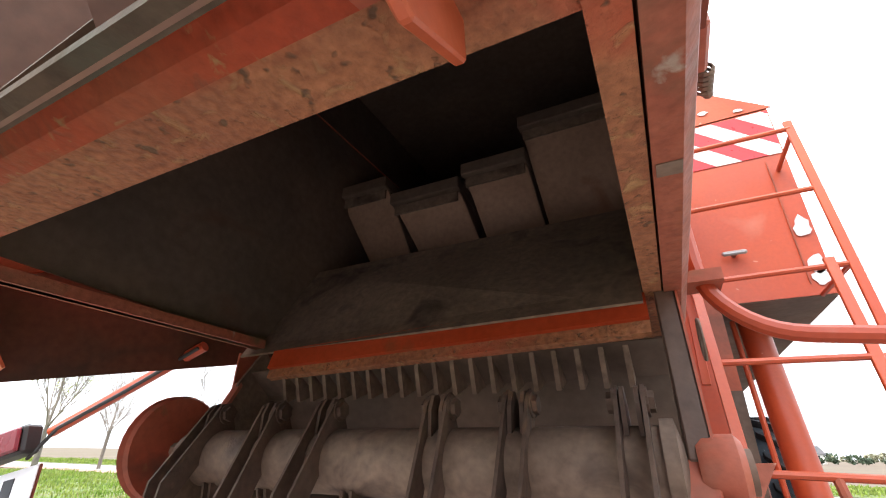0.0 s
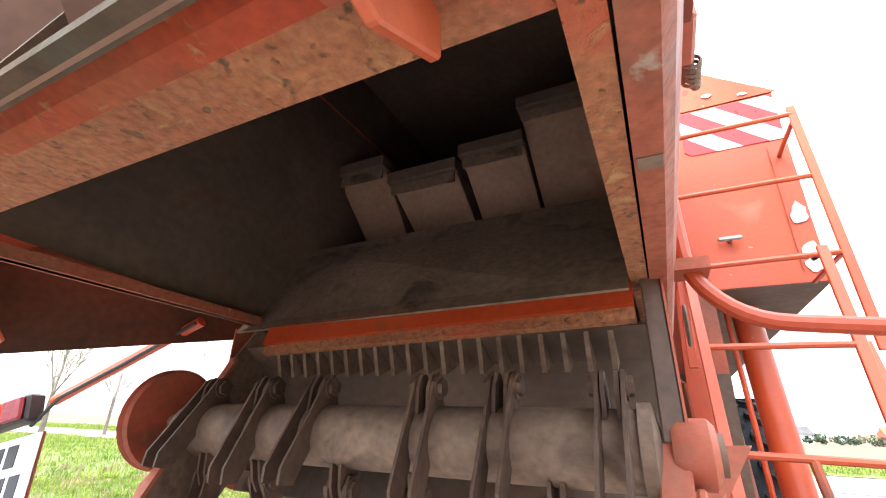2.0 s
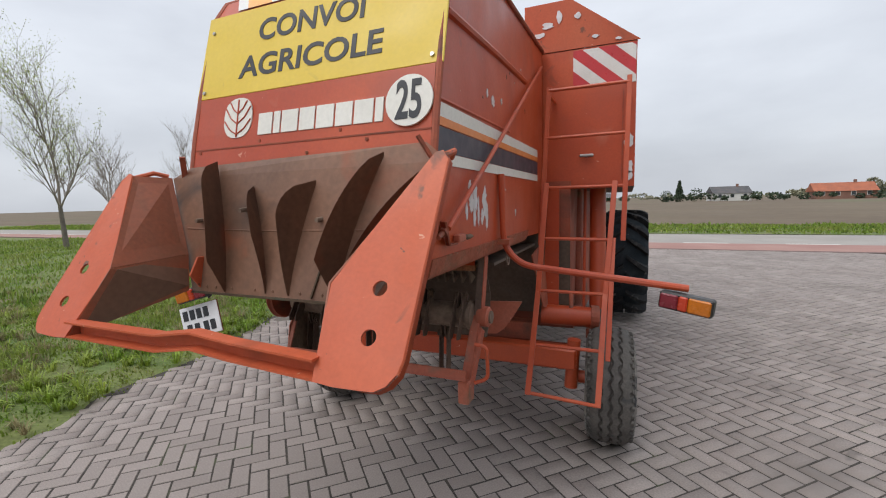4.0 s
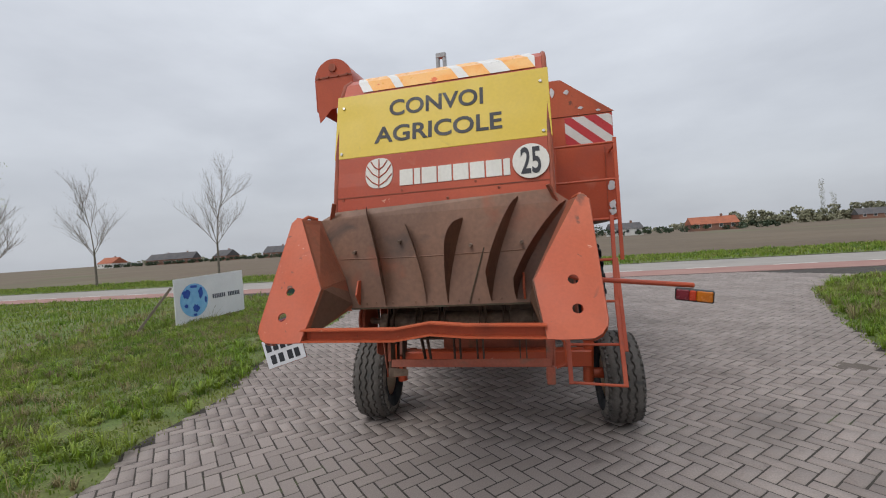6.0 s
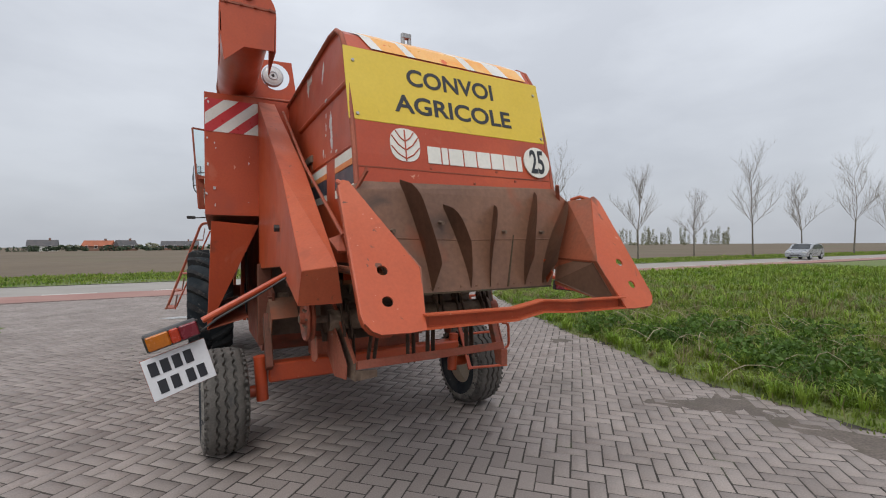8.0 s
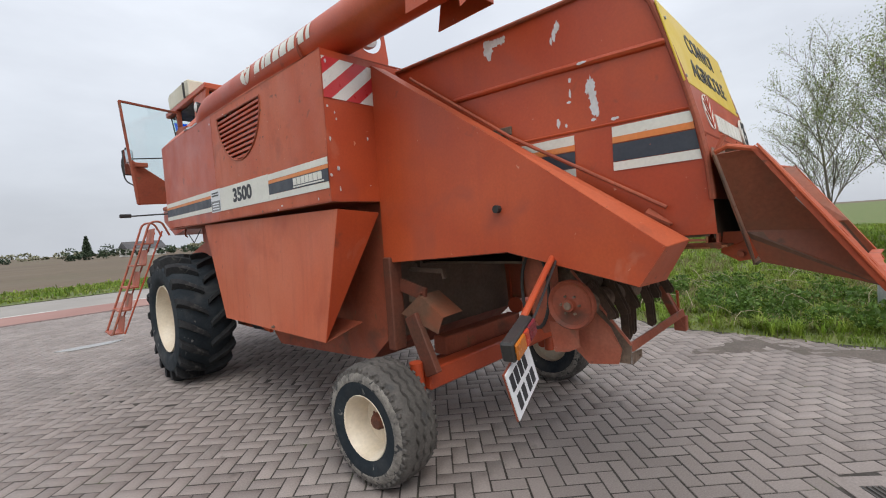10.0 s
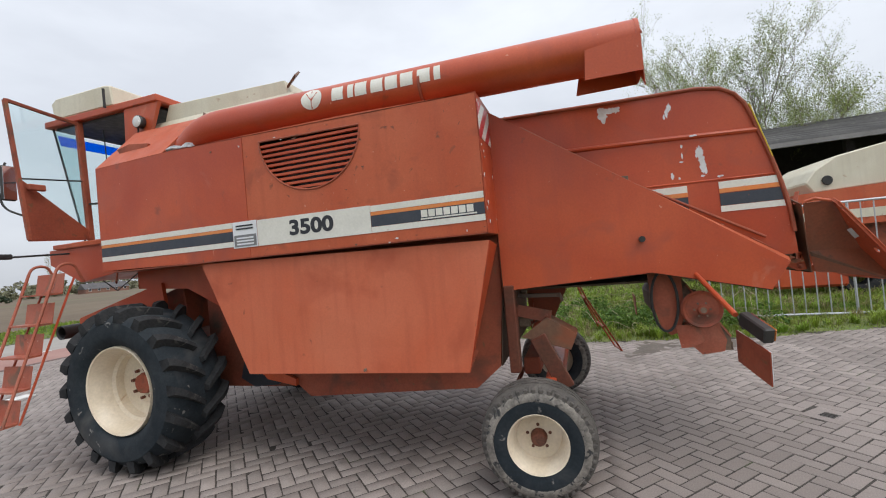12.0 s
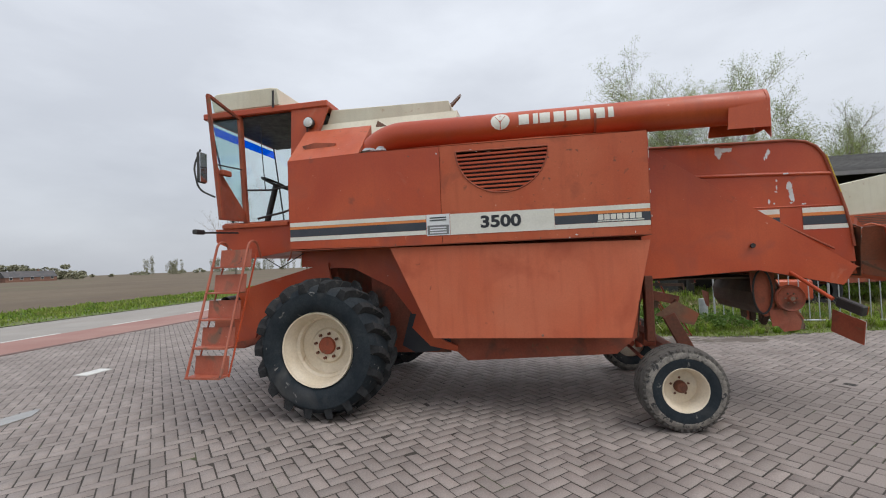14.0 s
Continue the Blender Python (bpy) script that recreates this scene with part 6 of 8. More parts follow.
# -- grain tank, exhaust
tank = part("grain_tank_top", solid([(3.80, 3.06), (3.62, 3.53), (2.16, 3.49), (2.05, 3.06)], "x", -0.60, 0.60, 0.006), cream, CH, "cream grain tank hood")
part("tank_base", solid([(-0.80, 3.05), (-0.60, 3.36), (0.60, 3.36), (0.80, 3.05)], "y", 2.06, 3.80), cream, CH)
part("tank_flap", plate([(-0.62, 2.12, 3.40), (-0.62, 2.02, 3.50), (-0.55, 2.02, 3.56), (-0.55, 2.14, 3.46)], 0.02), brown_steel, CH)
part("tank_flap", plate([(-0.80, 2.86, 3.20), (-0.80, 2.98, 3.20), (-0.79, 2.96, 3.27)], 0.02), brown_steel, CH)
part("tank_flap", bar((-0.62, 1.45, 3.10), (-0.62, 1.25, 3.18), 0.02, 0.12), red_dull, CH)
for x in (-0.085, -0.04):
    part("lifting_eye", tube([(x, -1.12, 2.70), (x, -1.12, 2.90)], 0.014, 8), chrome, CH, "upright steel pin on the hood")
part("lifting_eye", box(-0.095, -0.03, -1.135, -1.105, 2.87, 2.905, 0.004), chrome, CH)
part("hood_latch", box(-0.34, -0.22, -1.16, -1.08, 2.705, 2.735, 0.01), black_plastic, CH)

# -- cab, platform and ladders
CX = 0.72
part("cab_roof", solid([(4.23, 3.61), (4.26, 3.83), (4.36, 3.85), (5.12, 3.85), (5.20, 3.80), (5.16, 3.61)], "x", -0.74, 0.74, 0.015), cream, CH, "cream cab roof")
part("roof_edge", box(-0.76, 0.76, 3.60, 5.30, 3.53, 3.605, 0.01), red, CH, "red roof frame")
for sx in (-1, 1):
    part("cab_pillar", solid([(3.60, 3.53), (4.08, 3.53), (4.10, 2.98), (4.02, 2.20), (3.86, 2.20), (3.86, 2.95), (3.72, 3.25)], "x", sx * CX - 0.02, sx * CX + 0.02), red, CH, "wide red rear pillar")
    # the left post takes the darker red for its shade
    part("cab_post", bar((sx * CX, 4.80, 3.53), (sx * CX, 4.74, 2.20), 0.045, 0.05, (0, 1, 0)), red_dull if sx < 0 else red, CH)
    part("cab_post", bar((sx * 0.70, 5.25, 3.53), (sx * 0.60, 5.02, 2.20), 0.012, 0.02, (0, 1, 0)), black_plastic, CH)
    g = part("side_glass", plate([(sx * CX, 4.78, 3.5), (sx * 0.70, 5.22, 3.5), (sx * 0.62, 5.03, 2.24), (sx * CX, 4.74, 2.24)], 0.006), cab_glass, CH, "tinted side glass")
    g.visible_shadow = False
g = part("cab_glass", plate([(CX, 4.10, 3.5), (CX, 4.78, 3.5), (CX, 4.72, 2.3), (CX, 4.06, 2.3)], 0.006), cab_glass, CH, "tinted side glass")
g.visible_shadow = False
g = part("windscreen", plate([(-0.69, 5.24, 3.5), (0.69, 5.24, 3.5), (0.60, 5.02, 2.24), (-0.60, 5.02, 2.24)], 0.006), cab_glass, CH, "large sloping windscreen")
g.visible_shadow = False
part("visor_strip", plate([(-0.68, 5.22, 3.46), (0.68, 5.22, 3.46), (0.67, 5.195, 3.34), (-0.67, 5.195, 3.34)], 0.004), blue_film, CH, "blue sun strip on the windscreen")
part("visor_strip", plate([(0.70, 4.16, 3.44), (0.70, 4.75, 3.44), (0.70, 4.745, 3.32), (0.70, 4.16, 3.32)], 0.004), blue_film, CH, "blue sun strip on the window")
part("cab_lining", box(-0.70, 0.70, 3.70, 5.20, 3.50, 3.528), black_plastic, CH)
part("cab_floor", box(-0.74, 0.74, 3.86, 5.05, 2.10, 2.20, 0.01), red_dull, CH)
part("cab_back", box(-0.70, 0.70, 3.88, 3.91, 2.2, 2.95), shaded_inside, CH)
seat = part("driver_seat", join(box(-0.24, 0.24, 4.05, 4.45, 2.52, 2.62, 0.03), box(-0.22, 0.22, 4.0, 4.10, 2.62, 3.05, 0.03), box(-0.12, 0.12, 4.12, 4.4, 2.2, 2.52)), black_plastic, CH, "black driver's seat")
col = part("steering_column", tube([(-0.05, 4.92, 2.2), (-0.05, 4.75, 2.78)], 0.04, 10), black_plastic, CH)
part("steering_wheel", tube([(-0.05 + 0.2 * math.cos(a), 4.75 + 0.17 * math.sin(a), 2.80 + 0.09 * math.sin(a)) for a in [2 * math.pi * k / 24 for k in range(25)]], 0.016, 8), black_plastic, col, smooth=True)
part("grab_rail", tube(fillet([(-0.70, 4.12, 2.62), (-0.72, 4.4, 2.58), (-0.72, 4.72, 2.60)], 0.05), 0.012, 8), black_plastic, CH, smooth=True)
part("grab_rail", tube(fillet([(-0.62, 4.10, 2.36), (-0.66, 4.3, 2.30), (-0.70, 4.6, 2.24)], 0.05), 0.014, 8), black_plastic, CH, smooth=True)
part("hanging_cord", tube([(-0.60, 4.60, 3.44), (-0.60, 4.58, 3.0), (-0.60, 4.55, 2.6)], 0.006, 5), black_plastic, CH)
lampc = part("cab_lamp", lathe([(0, -0.03), (0.06, -0.03), (0.068, -0.015), (0.06, 0.03), (0, 0.04)], (-0.775, 3.83, 3.34), "x", 24), black_plastic, CH, "round cab lamp", smooth=True)
part("lens", lathe([(0, -0.042), (0.04, -0.038), (0.058, -0.031)], (-0.775, 3.83, 3.34), "x", 24), lens_white, lampc, smooth=True)
part("lamp_cable", tube([(-0.77, 3.86, 3.28), (-0.76, 3.88, 3.1), (-0.75, 3.86, 2.98)], 0.008, 6), black_plastic, CH)
part("roof_bracket", tube([(-0.78, 4.30, 3.58), (-0.79, 4.29, 3.78)], 0.014, 6), black_plastic, CH)

# open door, hinged at its front edge
D = {"it": (-0.74, 4.80, 3.50), "ot": (-1.45, 4.65, 3.52), "ob": (-1.365, 4.59, 2.18), "ib": (-0.73, 4.755, 2.22)}
dp = [Vector(D[k]) for k in ("it", "ot", "ob", "ib")]
# frame and panel face away from the light: shade is in their red
door = part("cab_door", join(*[bar(a, b, 0.028, 0.036, (0, 1, 0.1)) for a, b in zip(dp, dp[1:] + dp[:1])]), red_dull, CH, "open cab door, its red frame darkened for shade")
om, im = dp[1].lerp(dp[2], 0.56), dp[0].lerp(dp[3], 0.93)
part("door_panel", plate([om, dp[1].lerp(dp[2], 0.66), dp[2], dp[3], im], 0.02), red_dull, door, "red lower door panel, darkened for shade")
g = part("door_glass", plate([dp[0], dp[1], om, im], 0.005), cab_glass, door, "tinted door glass")
g.visible_shadow = False
part("door_stay", tube([om, dp[0].lerp(dp[3], 0.5)], 0.008, 6), black_plastic, door)
part("door_handle", box(-1.36, -1.22, 4.55, 4.60, 2.66, 2.72, 0.008), red_dull, door)
mir = part("mirror_arm", tube(fillet([(-1.36, 4.66, 2.42), (-1.44, 4.80, 2.50), (-1.46, 4.84, 2.75), (-1.40, 4.80, 2.95)], 0.08), 0.010, 8), black_plastic, CH, "bent mirror arm", smooth=True)
part("mirror", box(-1.45, -1.33, 4.78, 4.82, 2.58, 2.92, 0.015), black_plastic, mir, "rectangular wing mirror")
part("mirror_glass", box(-1.44, -1.34, 4.772, 4.779, 2.59, 2.91), mirror_face, mir)
part("marker_lamp", box(-1.55, -1.42, 4.74, 4.80, 2.01, 2.06, 0.01), black_plastic, CH, "black marker lamp on a bar")
part("marker_bar", tube([(-1.42, 4.75, 2.03), (-0.74, 4.60, 2.06)], 0.010, 6), black_plastic, CH)

# platform and front structure
part("platform", solid([(3.86, 1.82), (3.86, 2.10), (4.95, 2.10), (4.95, 1.95), (4.50, 1.74)], "x", -1.0, 0.74), red, CH, "red driver's platform")
part("platform_edge", box(-1.03, -0.72, 4.0, 4.85, 2.10, 2.15, 0.008), red_faded, CH)
part("grip_loop", tube(fillet([(-0.98, 4.00, 2.14), (-1.0, 3.96, 1.92), (-1.02, 3.98, 1.72), (-0.98, 4.04, 1.70)], 0.05), 0.010, 6), red_dull, CH, smooth=True)
part("feeder_house", solid([(3.55, 1.15), (3.60, 1.62), (5.30, 1.10), (5.35, 0.62), (4.9, 0.62)], "x", -0.62, 0.62, 0.01), red_dull, CH, "sloping feeder house at the front")
part("axle_arm", solid([(3.55, 1.25), (3.60, 1.66), (4.79, 1.36), (4.83, 1.18), (4.84, 0.74), (4.57, 0.79), (4.48, 1.02)], "x", -0.86, -0.82), red, CH, "red side arm of the feeder house")
part("arm_tube", lathe([(0.052, 0.06), (0.056, -0.12), (0.072, -0.13), (0.074, 0.10), (0.0, 0.10)], (-0.90, 4.82, 1.235), "x", 20), black_plastic, CH, smooth=True)
part("wheel_guard", solid([(2.55, 1.80), (2.52, 1.20), (2.62, 0.90), (2.42, 0.70), (2.12, 0.64), (2.12, 0.70), (2.36, 0.80), (2.45, 0.95), (2.40, 1.30), (2.44, 1.80)], "x", -0.85, -0.814), red, CH, "red guard behind the drive wheel")
part("chassis_panel", solid([(2.50, 1.82), (3.95, 1.82), (3.95, 1.62), (3.30, 1.58), (2.85, 1.35), (2.62, 1.05), (2.50, 1.05)], "x", -0.825, -0.80), red, CH, "red panel over the drive wheel")
# no real hole: a black sheet paints the shade behind the wheel
part("guard_opening", solid([(2.64, 1.08), (2.40, 1.06), (2.22, 0.95), (2.20, 0.74), (2.34, 0.64), (2.60, 0.62), (2.75, 0.70)], "x", -0.812, -0.802), print_gap_black, CH, "black sheet for the shade in the gap behind the drive wheel")
# skirt coloured dark for the shade behind the wheel
part("inner_skirt", box(-0.795, -0.785, 2.2, 3.1, 0.62, 1.5), grime_red, CH, "red skirt behind the drive wheel, darkened for shade")
part("fender", shell([(2.62, 1.45), (2.80, 1.60), (3.2, 1.70), (3.6, 1.74), (3.9, 1.80)], "x", -0.82, -0.60, 0.006), red_dull, CH)
part("brake_cable", tube([(-0.86, 3.90, 1.78), (-0.86, 4.2, 1.62), (-0.86, 4.4, 1.74)], 0.006, 5), black_plastic, CH)


def ladder(rails, rungs, r, label, treads):
    """Two rails with flat treads and risers between them."""
    lad = part("ladder", tube(rails[0], r, 8), red_worn, CH, label, smooth=True)
    part("rail", tube(rails[1], r, 8), red_worn, lad, smooth=True)
    for a, b in rungs:
        m = [Vector(a), Vector(b)]
        part("tread", plate([m[0] + Vector((-treads, 0, 0)), m[1] + Vector((-treads, 0, 0)), m[1] + Vector((treads, 0, 0)), m[0] + Vector((treads, 0, 0))], 0.016), red_worn, lad)
        part("riser", plate([m[0] + Vector((treads, 0, 0)), m[1] + Vector((treads, 0, 0)), m[1] + Vector((treads + 0.03, 0, 0.19)), m[0] + Vector((treads + 0.03, 0, 0.19))], 0.005), red_worn, lad)
    return lad


YA, YB = 4.28, 4.66
rails = [fillet([(-1.82, y, 0.57), (-1.40, y, 1.72), (-1.33, y, 1.92), (-1.20, y, 1.93), (-1.12, y, 1.74)], 0.07) for y in (YA, YB)]
lad = ladder(rails, [((-1.775 + 0.1 * k, YA, 0.575 + 0.268 * k), (-1.775 + 0.1 * k, YB, 0.575 + 0.268 * k)) for k in range(5)], 0.013, "red boarding ladder with flat treads", 0.065)
for y in (YA, YB):
    part("back_rail", tube([(-1.70, y, 0.56), (-1.20, y, 1.80)], 0.010, 6), red, lad)

# rear ladder on the right
rail1 = [[(0.668, -0.70, 0.535), (0.672, -0.40, 1.09), (0.677, -0.13, 1.775)], [(1.053, -0.655, 0.50), (1.069, -0.355, 1.09), (1.105, -0.125, 1.775)]]
lad2 = part("ladder", join(*[bar(a, b, 0.032, 0.016, (0, 1, 0), 0.002) for a, b in zip(rail1[0], rail1[0][1:])]), red, CH, "welded red rear ladder")
part("rail", join(*[bar(a, b, 0.032, 0.016, (0, 1, 0), 0.002) for a, b in zip(rail1[1], rail1[1][1:])]), red, lad2)
for a, b in (((0.668, -0.69, 0.545), (1.053, -0.655, 0.51)), ((0.668, -0.54, 0.79), (1.056, -0.50, 0.775)), ((0.672, -0.39, 1.095), (1.069, -0.352, 1.085)), ((0.674, -0.265, 1.415), (1.087, -0.245, 1.41))):
    part("rung", tube([a, b], 0.011, 8), red, lad2, smooth=True)
part("rail_splice", bar((1.095, -0.50, 0.72), (1.105, -0.22, 1.42), 0.028, 0.014, (0, 1, 0), 0.002), red, lad2)
rail2 = [[(0.640, -0.16, 1.36), (0.675, -0.03, 2.42)], [(1.160, -0.18, 1.40), (1.178, -0.03, 2.44)]]
lad3 = part("ladder", bar(*rail2[0], 0.030, 0.014, (0, 1, 0), 0.002), red, CH, "upper part of the rear ladder")
part("rail", bar(*rail2[1], 0.030, 0.014, (0, 1, 0), 0.002), red, lad3)
for t, z in ((0.36, 1.745), (0.68, 2.08), (0.97, 2.40)):
    part("rung", tube([(0.64 + 0.035 * t, -0.16 + 0.13 * t, z), (1.16 + 0.018 * t, -0.18 + 0.15 * t, z)], 0.011, 8), red, lad3, smooth=True)
for x, y, z in ((0.675, -0.04, 2.37), (1.175, -0.04, 2.37), (0.655, -0.12, 1.75), (1.165, -0.12, 1.75)):
    part("ladder_bracket", tube([(x, y, z), (x, 0.25, z)], 0.010, 6), red, lad3)
part("peg", tube([(0.87, -0.37, 1.085), (0.875, -0.40, 1.0)], 0.013, 8), red_dull, CH)

# ---------------------------------------------------------------- trees, houses and things round the yard


def limb(co, fa, p, d, ln, r, depth, rnd, spread, droop, seg=5, leaves=None, thin_r=0.0):
    """Grow a tapered limb and its branches into the arrays."""
    steps = 4 if depth > 1 else 3
    base = len(co)
    side_limbs = []
    q, dd = Vector(p), Vector(d).normalized()
    side = dd.orthogonal().normalized()
    for s in range(steps + 1):
        t = s / steps
        side = (side - dd * side.dot(dd)).normalized()
        up = dd.cross(side)
        rad = r * (1 - 0.55 * t)
        for k in range(seg):
            a = 2 * math.pi * k / seg
            co.append(q + (side * math.cos(a) + up * math.sin(a)) * rad)
        if s:
            o = base + (s - 1) * seg
            for k in range(seg):
                fa.append((o + k, o + (k + 1) % seg, o + seg + (k + 1) % seg, o + seg + k))
        if s < steps:
            dd = (dd + Vector((rnd.uniform(-1, 1), rnd.uniform(-1, 1), rnd.uniform(-0.3, 0.7) - droop)) * 0.12).normalized()
            q = q + dd * ln / steps
            if depth > 0 and (s > 0 or depth < 3):
                for _ in range(2 if depth > 1 else 3):
                    tw = Vector((rnd.uniform(-1, 1), rnd.uniform(-1, 1), rnd.uniform(0.0, 0.8))).normalized()
                    side_limbs.append((q.copy(), (dd + tw * spread).normalized(), ln * rnd.uniform(0.45, 0.68), max(rad * 0.58, thin_r)))
    for at, to, l2, r2 in side_limbs:
        limb(co, fa, at, to, l2, r2, depth - 1, rnd, spread, droop, 4 if depth > 1 else 3, leaves, thin_r)
    if leaves is not None and depth == 0:
        leaves.append((Vector(p).lerp(q, 0.5), dd))
        leaves.append((q, dd))


def tree(at, height, seed, name="tree", label="bare young roadside tree with a thin trunk", spread=0.75, depth=3, leaf=None, trunk_r=0.09, clear=0.35, leafsize=0.09, per=3, puff=0.0, thin_r=0.004):
    rnd = random.Random(seed)
    t = thing(name, label, "tree", at)
    h = height * clear
    lean = Vector((rnd.uniform(-0.03, 0.03), rnd.uniform(-0.03, 0.03), 1))
    part("trunk", tube([lean * (h * k / 4) for k in range(5)], [trunk_r * (1.15 - 0.4 * k / 4) for k in range(5)], 8), bark, t, smooth=True)
    co, fa, lv = [], [], ([] if leaf else None)
    topp = lean * h
    limb(co, fa, topp, (0, 0, 1), (height - h) * 0.62, trunk_r * 0.55, depth, rnd, spread, 0.0, 5, lv, thin_r)
    for k in range(4):
        a = 2 * math.pi * k / 4 + rnd.uniform(0, 1)
        limb(co, fa, topp * rnd.uniform(0.85, 1.0), (math.cos(a) * 0.7, math.sin(a) * 0.7, 1), (height - h) * 0.45, trunk_r * 0.32, depth - 1, rnd, spread, 0.0, 4, lv, thin_r)
    me = bpy.data.meshes.new("crown")
    me.from_pydata([tuple(c) for c in co], [], fa)
    part("crown", me, twig, t)
    if leaf:
        n = len(lv) * per
        rng = np.random.default_rng(seed)
        c = np.repeat(np.array([tuple(p) for p, _ in lv]), per, axis=0) + rng.normal(0, puff or leafsize * 1.6, (n, 3))
        u = rng.normal(0, 1, (n, 3))
        u /= np.linalg.norm(u, axis=1)[:, None]
        w = np.cross(u, rng.normal(0, 1, (n, 3)))
        w /= np.linalg.norm(w, axis=1)[:, None]
        s = leafsize * rng.uniform(0.6, 1.3, (n, 1))
        v = np.stack([c - u * s, c + w * s * 0.45, c + u * s, c - w * s * 0.45], 1).reshape(-1, 3)
        bulk("leaves", v, np.arange(n * 4).reshape(n, 4), leaf, t)
    return t


for i, (x, y, h) in enumerate(((22.7, 22.6, 8.0), (33.0, 22.6, 8.0), (50.0, 21.5, 11.0), (62.0, 22.0, 9.0), (75.0, 21.5, 13.5), (48.5, 27.0, 7.5), (-22.0, 22.6, 8.0), (-33.0, 22.6, 8.0), (-45.0, 22.6, 7.5), (88.0, 22.0, 10), (105.0, 22.0, 10))):
    tree((x, y, 0), h, 11 + i, trunk_r=0.055 + 0.003 * h)["group"] = "trees along the road"
tree((-20.5, 7.2, 0), 7.6, 31, label="young roadside tree with yellow-green buds", trunk_r=0.10, clear=0.25, leaf=pale_leaf, leafsize=0.035, per=4, puff=0.10)["group"] = "trees along the road"
tree((-30.0, 14.5, 0), 6.0, 32)["group"] = "trees along the road"
# willows behind the shed, just in leaf
for i, (x, y, h, per) in enumerate(((16.3, -6.1, 9.2, 34), (16.9, -8.3, 8.7, 32), (17.8, -10.9, 7.2, 32), (22.0, -16.0, 8.0, 14), (19.5, -13.9, 6.6, 14), (16.2, -3.7, 6.8, 26), (21.0, -4.4, 7.2, 16), (20.0, -1.5, 6.6, 14))):
    tree((x, y, 0), h, 51 + i, label="tall willow just coming into pale green leaf", depth=3, leaf=willow_leaf, trunk_r=0.105, clear=0.20, spread=0.95, leafsize=0.027, per=per, puff=0.12, thin_r=0.0075)["group"] = "willows behind the shed"


def clumps(name, pts, size, n, material, label, category, seed, flat=0.6):
    """Far foliage: many small leaf faces massed round each point."""
    rng = np.random.default_rng(seed)
    k = len(pts)
    c = np.repeat(np.array([p[:3] for p in pts]), n, axis=0)
    rad = np.repeat(np.array([p[3] for p in pts]), n)[:, None]
    d = rng.normal(0, 1, (k * n, 3))
    d /= np.linalg.norm(d, axis=1)[:, None]
    c = c + d * rad * rng.uniform(0.45, 1.0, (k * n, 1)) ** 0.6 * np.array([1, 1, flat])
    c[:, 2] = np.maximum(c[:, 2], 0.05)
    u = rng.normal(0, 1, (k * n, 3))
    u /= np.linalg.norm(u, axis=1)[:, None]
    w = np.cross(u, rng.normal(0, 1, (k * n, 3)))
    w /= np.linalg.norm(w, axis=1)[:, None]
    s = size * rng.uniform(0.5, 1.4, (k * n, 1))
    v = np.stack([c - u * s, c + w * s * 0.6, c + u * s, c - w * s * 0.6], 1).reshape(-1, 3)
    return bulk(name, v, np.arange(k * n * 4).reshape(-1, 4), material, None, label, category)


rnd = random.Random(5)
far = []
for x in np.arange(-420, 520, 4.0):
    if rnd.random() < 0.55:
        far.append((x + rnd.uniform(-2, 2), 330 + rnd.uniform(-30, 40), rnd.uniform(0.5, 2.5), rnd.uniform(1.5, 4.0)))
clumps("far_hedge", far, 0.9, 60, hazed_hedge_leaf, "low hazy hedge line on the horizon", "hedge", 3)
far = [(x + rnd.uniform(-1, 1), 230 + rnd.uniform(-12, 12), rnd.uniform(1.0, 3.5), rnd.uniform(1.5, 3.6)) for x in np.arange(70, 170, 2.2)]
far += [(x + rnd.uniform(-1, 1), 232 + rnd.uniform(-6, 6), z, rnd.uniform(1.4, 2.6)) for x in np.arange(92, 178, 3.0) for z in np.arange(1.5, rnd.uniform(3.0, 8.0), 1.6)]
clumps("far_bushes", far, 0.6, 90, hazed_hedge_leaf, "bare brown bushes at the field's end", "bushes", 4)
pop = [(129 + rnd.uniform(-0.5, 0.5), 230, z, 0.9) for z in np.arange(2, 19, 0.8)] + [(134 + rnd.uniform(-0.6, 0.6), 231, z, 1.0) for z in np.arange(2, 13, 0.8)]
clumps("far_poplar", pop, 0.16, 40, hazed_hedge_leaf, "tall bare poplar at the field's end", "tree", 14, 1.4)
far = [(x, 150 + rnd.uniform(-6, 6), rnd.uniform(0.6, 1.6), rnd.uniform(0.8, 1.9)) for x in np.arange(8, 75, 1.6) if rnd.random() < 0.8]
clumps("garden_hedge", far, 0.35, 90, dark_leaf, "dark garden hedge round far houses", "hedge", 5)
far = [(x, 194 + rnd.uniform(-3, 3), rnd.uniform(0.4, 1.2), rnd.uniform(0.8, 1.9)) for x in np.arange(-240, 0, 1.7) if rnd.random() < 0.8]
clumps("garden_hedge", far, 0.4, 80, dark_leaf, "dark garden hedge round far houses", "hedge", 6)
pop = []
for k in range(70):
    b = radians(rnd.uniform(43, 62))
    dist, top = rnd.uniform(330, 370), rnd.uniform(7, 13)
    if 47 < math.degrees(b) < 49.5:
        continue
    for z in np.arange(1.5, top, 1.0):
        pop.append((dist * math.sin(b) + rnd.uniform(-0.5, 0.5), dist * math.cos(b) + rnd.uniform(-0.5, 0.5), z, rnd.uniform(0.7, 1.3)))
clumps("poplar_row", pop, 0.28, 34, hazed_hedge_leaf, "far row of bare poplars", "trees", 7, 1.2)
